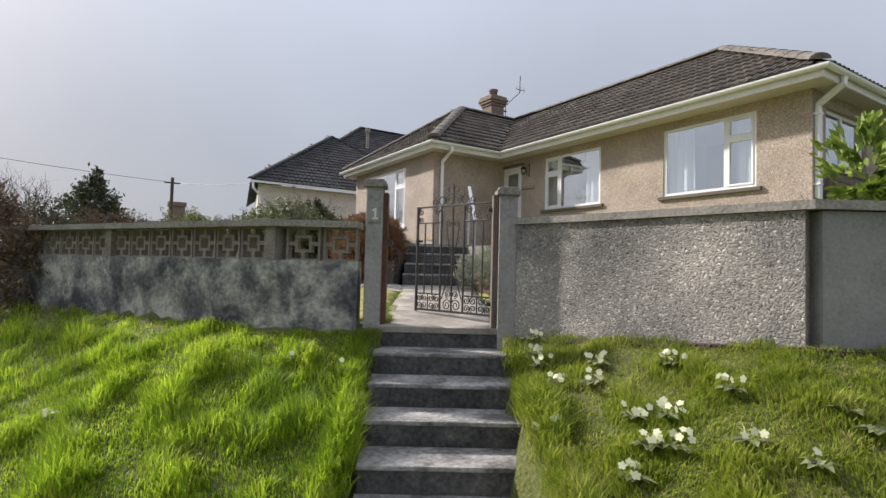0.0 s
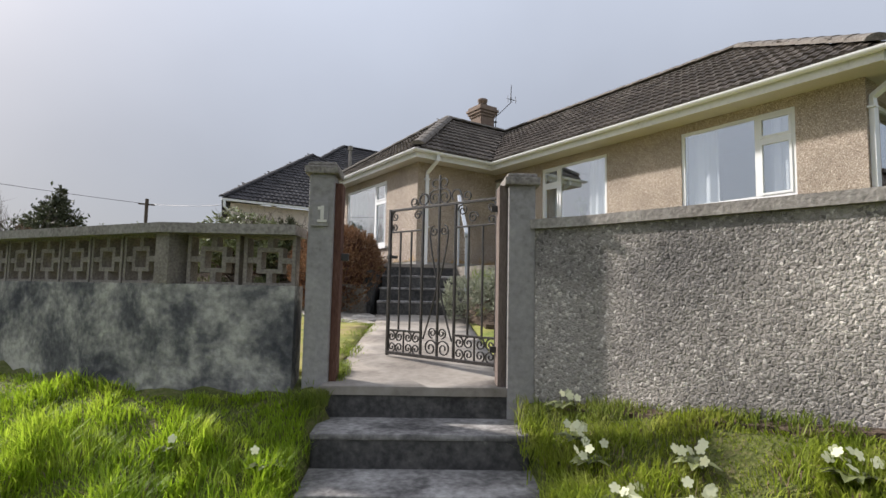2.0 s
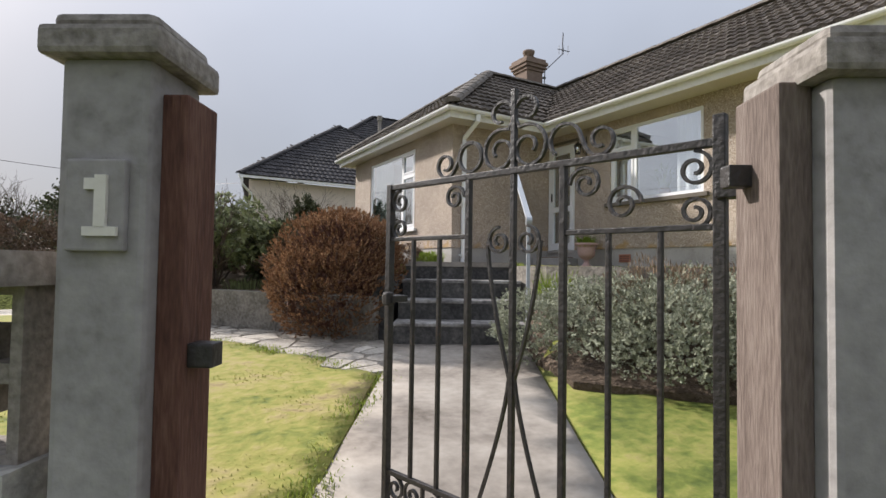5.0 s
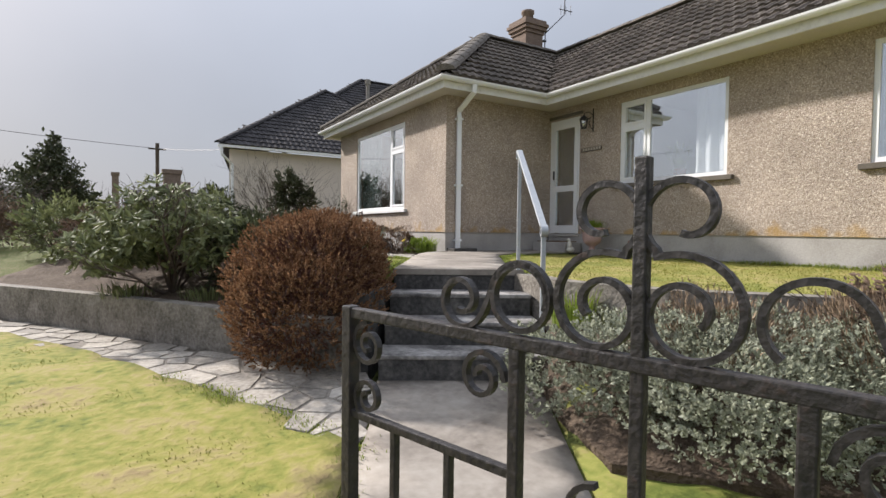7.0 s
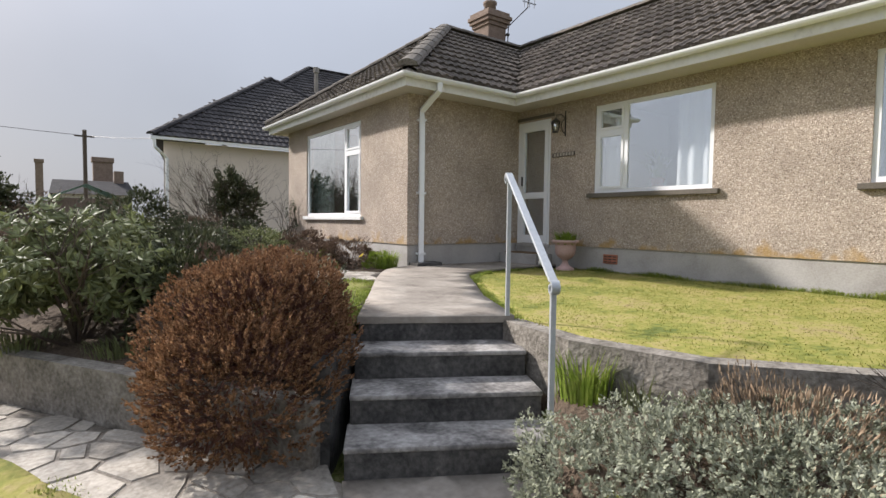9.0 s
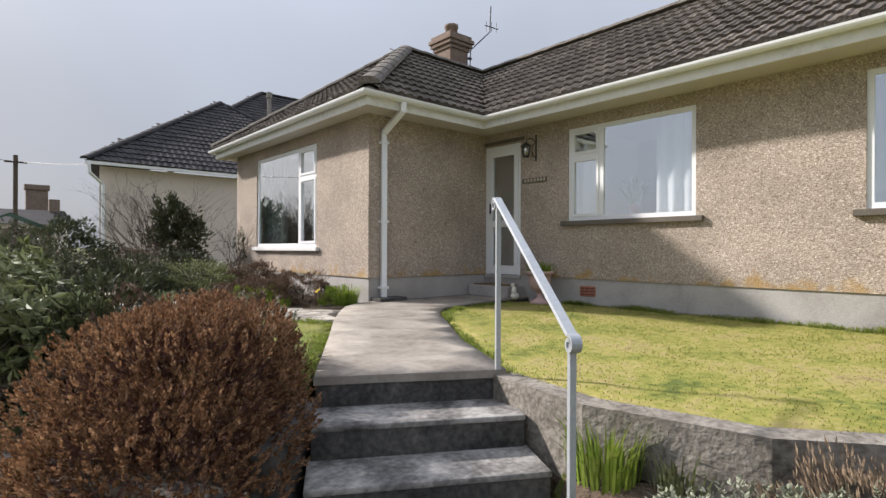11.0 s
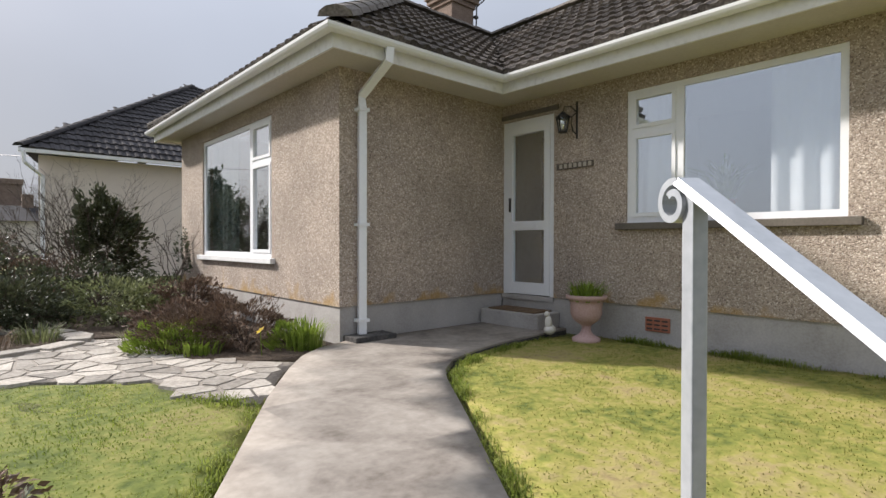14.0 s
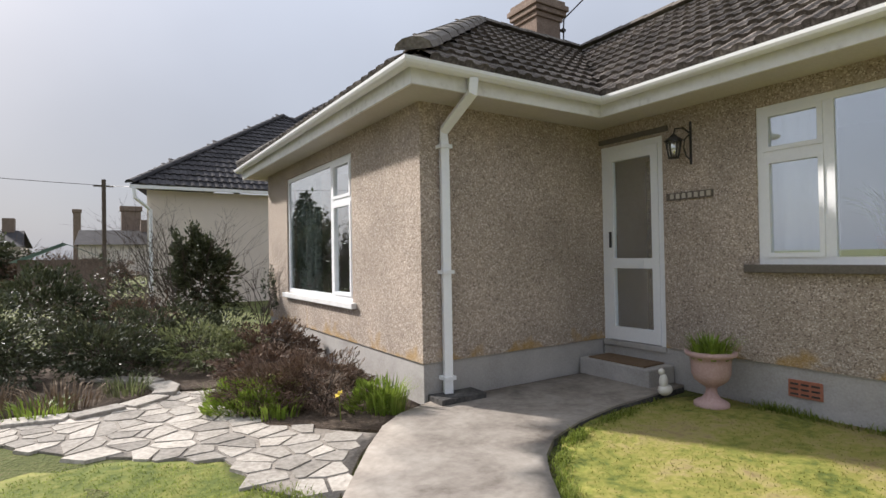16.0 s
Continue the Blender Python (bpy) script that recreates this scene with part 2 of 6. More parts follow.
def glass_material(name):
    m = bpy.data.materials.new(name)
    m.use_nodes = True
    n, l = m.node_tree.nodes, m.node_tree.links
    n.remove(n["Principled BSDF"])
    tr, gl, ms, fr = n.new("ShaderNodeBsdfTransparent"), n.new("ShaderNodeBsdfGlossy"), n.new("ShaderNodeMixShader"), n.new("ShaderNodeLayerWeight")
    pw, mr = n.new("ShaderNodeMath"), n.new("ShaderNodeMapRange")
    pw.operation = "POWER"
    pw.inputs[1].default_value = 4.0
    mr.inputs["To Min"].default_value, mr.inputs["To Max"].default_value = 0.42, 0.95
    l.new(fr.outputs["Facing"], pw.inputs[0])
    l.new(pw.outputs[0], mr.inputs[0])
    tr.inputs[0].default_value = (0.97, 0.985, 0.985, 1)
    gl.inputs["Roughness"].default_value = 0.01
    gl.inputs["Color"].default_value = (0.93, 0.97, 1.0, 1)
    l.new(mr.outputs[0], ms.inputs[0])
    l.new(tr.outputs[0], ms.inputs[1])
    l.new(gl.outputs[0], ms.inputs[2])
    l.new(ms.outputs[0], n["Material Output"].inputs[0])
    return m


M_DASH = pebbledash("pebbledash_tan", [(0.215, 0.168, 0.135), (0.36, 0.29, 0.233), (0.46, 0.378, 0.309), (0.41, 0.334, 0.27), (0.51, 0.422, 0.346), (0.74, 0.66, 0.57)], 98, 0.55)
lich = M_DASH.node_tree
ln, ll = lich.nodes, lich.links
lb = ln["Principled BSDF"]
under = lb.inputs["Base Color"].links[0].from_socket
lt, lx, lz, lno, lsum, lr, lm = ln.new("ShaderNodeTexCoord"), ln.new("ShaderNodeSeparateXYZ"), ln.new("ShaderNodeMapRange"), ln.new("ShaderNodeTexNoise"), ln.new("ShaderNodeMath"), ln.new("ShaderNodeMapRange"), ln.new("ShaderNodeMix")
ll.new(lt.outputs["Object"], lx.inputs[0])
ll.new(lt.outputs["Object"], lno.inputs["Vector"])
lno.inputs["Scale"].default_value, lno.inputs["Detail"].default_value = 4.5, 6
lz.inputs["From Min"].default_value, lz.inputs["From Max"].default_value, lz.inputs["To Min"].default_value, lz.inputs["To Max"].default_value = 2.33, 2.75, 0.16, -0.25
ll.new(lx.outputs[2], lz.inputs[0])
lsum.operation = "ADD"
ll.new(lno.outputs[0], lsum.inputs[0])
ll.new(lz.outputs[0], lsum.inputs[1])
lr.inputs["From Min"].default_value, lr.inputs["From Max"].default_value = 0.60, 0.74
lr.inputs["To Max"].default_value = 0.65
ll.new(lsum.outputs[0], lr.inputs[0])
lm.data_type = "RGBA"
lm.inputs["B"].default_value = (0.42, 0.25, 0.06, 1)
ll.new(lr.outputs[0], lm.inputs[0])
ll.new(under, lm.inputs["A"])
ll.new(lm.outputs["Result"], lb.inputs["Base Color"])
M_WALLDASH = pebbledash("pebbledash_grey", [(0.17, 0.158, 0.147), (0.30, 0.281, 0.261), (0.37, 0.347, 0.322), (0.34, 0.318, 0.296), (0.41, 0.385, 0.358), (0.36, 0.338, 0.314), (0.39, 0.366, 0.34), (0.72, 0.685, 0.64)], 78, 0.6, ((0.42, 0.415, 0.42), (1.2, 1.16, 1.11)))
M_CEMENT = surface("stained_cement", [(0.06, 0.06, 0.066), (0.13, 0.128, 0.13), (0.27, 0.26, 0.242), (0.46, 0.44, 0.395)], 2.3, 26, 0.9, 0.9, mix=0.2, stops=(0.40, 0.60))
M_BLOCK = surface("cast_block", [(0.10, 0.086, 0.072), (0.22, 0.194, 0.165), (0.34, 0.305, 0.265)], 6, 70, 0.9, 0.5)
M_GREYRENDER = surface("grey_render", [(0.15, 0.147, 0.138), (0.24, 0.233, 0.22), (0.32, 0.31, 0.295)], 2.4, 44, 0.9, 0.5, mix=0.35)
M_DOORDRAPE = surface("dark_green_drape", [(0.045, 0.06, 0.055), (0.085, 0.105, 0.098)], 2, 60, 0.9, 0.1)
M_POST = surface("painted_post", [(0.15, 0.138, 0.13), (0.27, 0.255, 0.245), (0.36, 0.34, 0.325), (0.5, 0.475, 0.44)], 2.2, 34, 0.8, 0.35, mix=0.35, stops=(0.3, 0.78))
M_COPE = surface("coping_stone", [(0.12, 0.105, 0.09), (0.27, 0.245, 0.22), (0.42, 0.39, 0.35)], 3.2, 50, 0.9, 0.5)
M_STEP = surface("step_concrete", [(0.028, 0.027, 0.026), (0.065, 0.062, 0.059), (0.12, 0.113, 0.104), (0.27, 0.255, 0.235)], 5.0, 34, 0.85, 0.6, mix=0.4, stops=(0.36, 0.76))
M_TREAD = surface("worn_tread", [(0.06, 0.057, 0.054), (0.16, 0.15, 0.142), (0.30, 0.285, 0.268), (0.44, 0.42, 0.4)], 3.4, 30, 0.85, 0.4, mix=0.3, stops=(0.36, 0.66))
M_PATH = surface("path_concrete", [(0.11, 0.092, 0.075), (0.215, 0.188, 0.16), (0.30, 0.268, 0.23), (0.37, 0.337, 0.295)], 2.6, 22, 0.85, 0.22, mix=0.25, stops=(0.3, 0.7))
M_STONE = surface("paving_stone", [(0.19, 0.168, 0.14), (0.35, 0.317, 0.272), (0.50, 0.46, 0.405)], 3.2, 34, 0.85, 0.6, vary=0.32)
M_JOINT = surface("paving_joint", [(0.14, 0.12, 0.097), (0.26, 0.23, 0.195), (0.36, 0.325, 0.28)], 3, 50, 0.95, 0.6)
M_PLINTH = surface("plinth_render", [(0.26, 0.24, 0.22), (0.38, 0.36, 0.335), (0.48, 0.455, 0.43)], 1.8, 60, 0.85, 0.2, mix=0.3)
M_WHITE = surface("white_plastic", [(0.76, 0.77, 0.78), (0.84, 0.845, 0.85)], 2, 40, 0.35, 0.0, spec=0.5)
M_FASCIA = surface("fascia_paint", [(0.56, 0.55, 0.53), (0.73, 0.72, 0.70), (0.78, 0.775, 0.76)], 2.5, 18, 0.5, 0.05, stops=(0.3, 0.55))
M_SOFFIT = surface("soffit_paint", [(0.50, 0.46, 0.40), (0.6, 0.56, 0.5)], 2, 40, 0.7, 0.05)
M_TILE = surface("roof_tile", [(0.034, 0.028, 0.023), (0.09, 0.075, 0.062), (0.20, 0.172, 0.145), (0.33, 0.30, 0.26)], 3.0, 34, 0.9, 0.7, vary=0.3, stops=(0.32, 0.74))
M_TILE_J = surface("roof_tile_joined", [(0.034, 0.028, 0.023), (0.09, 0.075, 0.062), (0.20, 0.172, 0.145), (0.33, 0.30, 0.26)], 3.0, 34, 0.9, 0.7, vary=0.3, island=True, stops=(0.32, 0.74))
M_TILE_N = surface("slate_tile", [(0.018, 0.017, 0.018), (0.04, 0.037, 0.039), (0.075, 0.07, 0.071)], 2.0, 40, 0.85, 0.4, vary=0.3, island=True)
M_RIDGE = surface("ridge_tile", [(0.06, 0.052, 0.045), (0.15, 0.132, 0.112), (0.26, 0.238, 0.21)], 5, 40, 0.9, 0.6)
M_BRICK = surface("chimney_render", [(0.12, 0.085, 0.066), (0.21, 0.155, 0.122), (0.3, 0.23, 0.185)], 5, 40, 0.9, 0.5)
M_TERRA = surface("terracotta", [(0.28, 0.1, 0.06), (0.4, 0.17, 0.11)], 6, 60, 0.85, 0.3)
M_PINK = surface("faded_pink_plastic", [(0.42, 0.27, 0.245), (0.56, 0.40, 0.37)], 6, 60, 0.7, 0.15)
M_IRON = surface("painted_iron", [(0.016, 0.014, 0.013), (0.035, 0.03, 0.028), (0.09, 0.045, 0.03)], 12, 90, 0.5, 0.3, spec=0.5, stops=(0.35, 0.8))
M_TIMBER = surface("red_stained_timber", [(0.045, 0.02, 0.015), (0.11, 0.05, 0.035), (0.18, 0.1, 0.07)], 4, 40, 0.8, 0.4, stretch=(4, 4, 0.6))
M_RAIL = surface("grey_painted_rail", [(0.36, 0.38, 0.4), (0.5, 0.52, 0.54)], 4, 50, 0.35, 0.05, metal=0.3, spec=0.5)
M_GLASS = glass_material("window_glass")
M_CURTAIN = surface("sheer_curtain", [(0.82, 0.84, 0.86), (0.88, 0.895, 0.91)], 2, 80, 0.9, 0.1, trans=0.2)
M_ROOM = surface("room_plaster", [(0.72, 0.74, 0.76), (0.8, 0.82, 0.83)], 1, 20, 0.9, 0.05)
M_CREAM = surface("cream_render", [(0.58, 0.51, 0.44), (0.68, 0.61, 0.54)], 1.5, 40, 0.9, 0.1)
M_SOIL = surface("garden_soil", [(0.045, 0.032, 0.022), (0.10, 0.072, 0.05), (0.17, 0.13, 0.095)], 4, 40, 0.95, 0.9, relief=0.03)
M_VERGE = surface("verge_turf", [(0.05, 0.06, 0.015), (0.10, 0.115, 0.028), (0.19, 0.155, 0.08)], 2.6, 40, 0.95, 1.0, relief=0.03)
M_LAWN = surface("mossy_lawn", [(0.095, 0.12, 0.024), (0.19, 0.20, 0.04), (0.265, 0.245, 0.062), (0.31, 0.26, 0.10), (0.25, 0.19, 0.09)], 2.2, 16, 0.95, 0.9, mix=0.38, stops=(0.36, 0.66), relief=0.014)
M_BLADE = surface("grass_blade", [(0.14, 0.22, 0.012), (0.28, 0.40, 0.025), (0.47, 0.53, 0.08)], 1.6, 9, 0.55, 0, vary=0.35, island=True, trans=0.6)
M_ROUGH = surface("rough_verge_grass", [(0.14, 0.205, 0.016), (0.27, 0.33, 0.035), (0.43, 0.43, 0.12)], 2.4, 9, 0.6, 0, vary=0.35, island=True, trans=0.6)
M_SHORT = surface("short_grass", [(0.15, 0.175, 0.03), (0.25, 0.25, 0.058), (0.33, 0.295, 0.11)], 2.2, 9, 0.7, 0, vary=0.2, island=True, trans=0.4)
M_EDGE = surface("coarse_edge_grass", [(0.10, 0.145, 0.02), (0.2, 0.25, 0.045), (0.34, 0.34, 0.1)], 1.6, 9, 0.6, 0, vary=0.35, island=True, trans=0.5)
M_RETAIN = surface("rough_old_concrete", [(0.08, 0.07, 0.058), (0.17, 0.152, 0.128), (0.27, 0.245, 0.21), (0.36, 0.335, 0.3)], 5, 36, 0.9, 1.0, mix=0.4, stops=(0.33, 0.7))
M_LAWN_GREEN = surface("green_lawn", [(0.065, 0.09, 0.016), (0.125, 0.15, 0.028), (0.2, 0.2, 0.05), (0.22, 0.185, 0.075)], 2.2, 16, 0.95, 0.9, mix=0.38, stops=(0.36, 0.66), relief=0.014)
M_PETAL = surface("pale_yellow_petal", [(0.72, 0.72, 0.45), (0.82, 0.82, 0.6)], 6, 40, 0.6, 0, trans=0.3)
M_DAFF = surface("daffodil_yellow", [(0.8, 0.55, 0.02), (0.85, 0.65, 0.05)], 6, 40, 0.6, 0, trans=0.3)
M_RUST = surface("russet_heather", [(0.065, 0.034, 0.019), (0.205, 0.108, 0.056), (0.46, 0.30, 0.175)], 14, 60, 0.8, 0, vary=0.45, island=True, trans=0.3)
M_SILVER = surface("silver_leaf", [(0.13, 0.14, 0.088), (0.27, 0.285, 0.205), (0.46, 0.47, 0.375)], 2.5, 20, 0.85, 0, vary=0.3, island=True, trans=0.2)
M_DRYTOP = surface("dry_stems", [(0.12, 0.08, 0.05), (0.24, 0.17, 0.11), (0.3, 0.24, 0.17)], 2.5, 20, 0.85, 0, vary=0.35, island=True)
M_DARKLEAF = surface("dark_leaf", [(0.025, 0.034, 0.015), (0.06, 0.07, 0.033), (0.13, 0.13, 0.075)], 2.5, 20, 0.5, 0, vary=0.4, island=True, trans=0.15)
M_OLIVE = surface("olive_leaf", [(0.075, 0.09, 0.032), (0.16, 0.18, 0.075), (0.30, 0.32, 0.18)], 2.5, 20, 0.55, 0, vary=0.4, island=True, trans=0.25)
M_BROWNLEAF = surface("brown_leaf", [(0.075, 0.048, 0.034), (0.16, 0.105, 0.072), (0.27, 0.195, 0.135)], 2.5, 20, 0.7, 0, vary=0.4, island=True)
M_LIME = surface("fresh_leaf", [(0.1, 0.16, 0.02), (0.2, 0.28, 0.04), (0.32, 0.36, 0.09)], 2.5, 20, 0.5, 0, vary=0.3, island=True, trans=0.3)
M_BARK = surface("twig_bark", [(0.06, 0.045, 0.035), (0.13, 0.10, 0.08)], 10, 60, 0.9, 0.3)
M_MAT = surface("coir_mat", [(0.12, 0.075, 0.045), (0.22, 0.15, 0.09)], 20, 200, 0.95, 0.6)
M_PLATE = surface("name_plate", [(0.10, 0.085, 0.07), (0.16, 0.13, 0.11)], 10, 60, 0.6, 0.1)
M_NUM = surface("cream_number", [(0.6, 0.57, 0.5), (0.7, 0.67, 0.6)], 10, 60, 0.6, 0.1)
M_LETTER = surface("plate_letter", [(0.42, 0.37, 0.3), (0.5, 0.45, 0.38)], 10, 60, 0.7, 0)


# ---- ground ----
def ground_sheet():
    xs = sorted({round(-8 + 0.16 * i, 3) for i in range(145)} | {-3000, -1200, -500, -200, -90, -50, -30, -20, -14, -11, 18, 22, 28, 40, 60, 110, 250, 700, 3000})
    ys = sorted({round(-6 + 0.16 * i, 3) for i in range(165)} | {-3000, -900, -300, -120, -60, -30, -18, -12, -8.5, 23, 27, 33, 42, 60, 100, 220, 700, 3000})
    verts = [(x, y, height(x, y) if abs(x) < 40 and abs(y) < 40 else (0.0 if from_line(x, y, BOUND)[1] < 0 else 1.965)) for y in ys for x in xs]
    w = len(xs)
    faces = [(j * w + i, j * w + i + 1, (j + 1) * w + i + 1, (j + 1) * w + i) for j in range(len(ys) - 1) for i in range(w - 1)]
    ob = from_arrays("ground", verts, faces, M_VERGE, smooth=True)
    return tagged(ob, "grassy sloping ground with bare soil patches", "ground", kind="structure")


ground = ground_sheet()

lawn_poly = [(1.75, 4.32), (1.30, 4.62), (-0.55, 7.75), (-1.9, 10.1), (-0.3, 11.3), (1.34, 9.91), (2.17, 8.41), (2.57, 7.53), (3.225, 6.22), G(-0.52, 2.55), G(-0.50, 1.0), G(-0.52, 0.30)]
tagged(patch("lawn", lawn_poly, M_LAWN, 0.02, 0.2, rough=0.02), "mossy yellow-green lawn beside the lower path", "lawn", kind="structure")
strip_poly = [G(0.52, 0.45), G(0.52, 2.9), (4.85, 5.9), (5.3, 5.0), (5.9, 4.2), (5.6, 3.4), (3.6, 3.3)]
tagged(patch("lawn", strip_poly, M_LAWN_GREEN, 0.015, 0.25, rough=0.01), "mossy grass strip behind the boundary wall", "lawn", kind="structure")
bank_poly = [(5.17, 7.03), (5.12, 6.35), (5.27, 5.7), (5.65, 5.25), (6.5, 4.1), (7.2, 2.4), (8.9, 2.4), (8.9, 9.7), (8.5, 9.9), (7.6, 9.85), (7.1, 9.68), (6.75, 9.35), (6.3, 8.75)]
tagged(patch("lawn", bank_poly, M_LAWN, 0.02, 0.2, rough=0.02, flat=lambda x, y: 1.965), "mossy yellow lawn below the house wall", "lawn", kind="structure")
tagged(patch("lawn", [(4.22, 7.6), (5.50, 9.60), (5.25, 10.03), (5.15, 10.6), (4.9, 10.8), (4.35, 11.2), (3.4, 10.7), (3.3, 9.0)], M_LAWN_GREEN, 0.02, 0.2, rough=0.02, flat=lambda x, y: 1.955), "patch of green lawn beside the upper path", "lawn", kind="structure")

def bed(x, y):
    return min(1.95, 1.67 + 0.17 * max(0.0, from_line(x, y, RETAIN)[0] - 0.1))


tagged(patch("flower_bed", [(1.02, 11.25), (2.11, 9.63), (2.68, 8.71), (3.12, 7.98), (3.74, 7.02), (4.2, 7.62), (3.6, 8.4), (3.5, 9.0), (3.6, 10.6), (4.4, 11.15), (3.9, 11.8), (3.3, 12.1), (2.5, 12.6), (1.5, 12.6)], M_SOIL, 0.012, 0.2, 0.3, rough=0.03, flat=bed), "bare brown soil of the raised flower bed", "flower bed", kind="structure")
tagged(patch("flower_bed", [(4.66, 6.30), (4.95, 6.95), (5.10, 7.0), (5.04, 6.40), (5.18, 5.68), (5.57, 5.18), (6.4, 4.0), (6.0, 3.7), (5.2, 4.1), (4.6, 4.7), (4.15, 5.2), (4.33, 5.70)], M_SOIL, 0.06, 0.16, 0.4, rough=0.02), "dark soil bed below the retaining wall", "flower bed", kind="structure")
tagged(patch("flower_bed", [(5.45, 12.6), (5.45, 11.2), (6.2, 10.55), (6.75, 10.9), (6.75, 15.9), (3.0, 16.2), (3.0, 13.0), (4.5, 12.4), (5.0, 12.8)], M_SOIL, 0.02, 0.3, 0.2, rough=0.02, flat=lambda x, y: 1.965), "soil bed along the foot of the wing", "flower bed", kind="structure")

tagged(patch("soil_strip", [(3.02, 3.1), (2.92, 3.02), (3.06, 2.3), (3.25, 1.3), (3.3, 1.15), (3.64, 0.92), (3.7, 1.0), (3.35, 1.2), (3.14, 2.3)], M_SOIL, 0.015, 0.12, 0.2, rough=0.02), "bare soil at the foot of the boundary wall", "soil", kind="structure")

# Concrete paths.
low = thing("path", (*G(0, 1.7), 1.2), "worn pale concrete garden path from gate to steps", "path", kind="structure")
patch("slab", [G(-0.525, -0.012), G(-0.2, -0.004), G(0.2, -0.013), G(0.525, -0.006), G(0.50, 1.6), G(0.50, 3.55), (4.62, 6.30), (3.74, 6.76), (3.55, 6.35), G(-0.5, 1.6)], M_PATH, 0.018, 0.25, 0.045, low, flat=lambda x, y: 1.105 + 0.0715 * max(0.0, (Vector((x, y)) - GO).dot(GF)))
up = thing("path", (5.8, 8.8, 2.02), "smooth pale concrete path leading to the front door", "path", kind="structure")
upper_poly = [U(-0.535, -0.012), U(-0.2, -0.004), U(0.15, -0.014), U(0.535, -0.008), U(0.54, 0.3), (5.65, 7.91), (6.15, 8.62), (6.58, 9.25), (6.75, 9.46), (7.0, 9.65), (7.4, 9.80), (7.9, 9.90), (8.9, 9.97), (8.93, 10.86), (6.80, 10.86), (6.45, 10.72), (6.2, 10.52), (5.94, 10.20), (5.52, 9.60), (4.9, 8.60)]
patch("slab", upper_poly, M_PATH, 0.0, 0.3, 0.045, up, flat=lambda x, y: 2.024)
patch("kerb", [U(0.50, 0.4), (5.63, 7.90), (6.13, 8.61), (6.56, 9.24), (6.73, 9.45), (6.98, 9.64), (7.38, 9.79), (7.88, 9.89), (8.88, 9.96), (8.9, 10.4), (7.0, 10.3), (5.9, 9.3), U(0.2, 0.4)], M_STEP, -0.012, 0.4, 0.25, up, flat=lambda x, y: 2.02)


# ---- steps ----
def flight(name, m, count, tread, riser, width, top, label, wobble, drift=0.0):
    m = m @ Matrix(((1, -drift, 0, 0), (0, 1, 0, 0), (0, 0, 1, 0), (0, 0, 0, 1)))
    ob = thing(name, m @ Vector((0, -tread * count * 0.5, top - riser * count)), label, "steps", kind="structure")
    for k in range(count):
        z = top - riser * k
        # The step body is coloured darker than the tread slab laid on it.
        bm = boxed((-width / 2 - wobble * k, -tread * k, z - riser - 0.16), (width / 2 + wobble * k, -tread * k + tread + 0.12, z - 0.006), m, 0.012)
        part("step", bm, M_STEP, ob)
        if k == 0:
            continue
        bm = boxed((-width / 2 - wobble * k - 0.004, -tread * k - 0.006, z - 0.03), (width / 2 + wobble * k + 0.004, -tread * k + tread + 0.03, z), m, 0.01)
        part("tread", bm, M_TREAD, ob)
    return ob


flight("steps", gm(), 7, 0.333, 0.161, 1.03, 1.122, "worn grey concrete steps up to the garden gate", 0.002, 0.04)
flight("steps", um(), 4, 0.313, 0.163, 1.05, 2.022, "weathered dark concrete steps beside a metal handrail", 0.012)


# ---- boundary walls ----
def strip(line, half):
    """Left and right offsets of a polyline."""
    pts = [Vector(p) for p in line]
    a, b = [], []
    for i, p in enumerate(pts):
        d0 = (p - pts[i - 1]).normalized() if i else None
        d1 = (pts[i + 1] - p).normalized() if i + 1 < len(pts) else None
        d = ((d0 or d1) + (d1 or d0)).normalized()
        n = Vector((-d.y, d.x))
        k = half / max(0.5, n.dot(Vector((-(d1 or d0).y, (d1 or d0).x))))
        a.append(tuple(p + n * k))
        b.append(tuple(p - n * k))
    return a, b


def run(bm, line, half, z0, z1):
    """A wall along a polyline; z0 and z1 are numbers or a list, one for each point."""
    a, b = strip(line, half)
    n = len(line)
    z0 = z0 if isinstance(z0, (list, tuple)) else [z0] * n
    z1 = z1 if isinstance(z1, (list, tuple)) else [z1] * n
    rings = [[bm.verts.new((*a[i], z0[i])), bm.verts.new((*b[i], z0[i])), bm.verts.new((*b[i], z1[i])), bm.verts.new((*a[i], z1[i]))] for i in range(n)]
    for p, q in zip(rings, rings[1:]):
        for i in range(4):
            bm.faces.new((p[i], p[(i + 1) % 4], q[(i + 1) % 4], q[i]))
    bm.faces.new(rings[0][::-1])
    bm.faces.new(rings[-1])
    bmesh.ops.recalc_face_normals(bm, faces=bm.faces[:])
    return bm


LEFT = [(-5.5, 15.9), (-0.65, 7.66), (1.27, 4.43), (1.86, 4.03)]
lw = thing("wall_left", (0.3, 6.0, 1.0), "stained cement garden wall topped with pierced screen blocks", "wall", kind="structure")
part("wall_base", run(bmesh.new(), LEFT, 0.085, 0.55, 1.65), M_CEMENT, lw)
part("coping", run(bmesh.new(), LEFT, 0.125, 1.93, 1.985), M_COPE, lw)

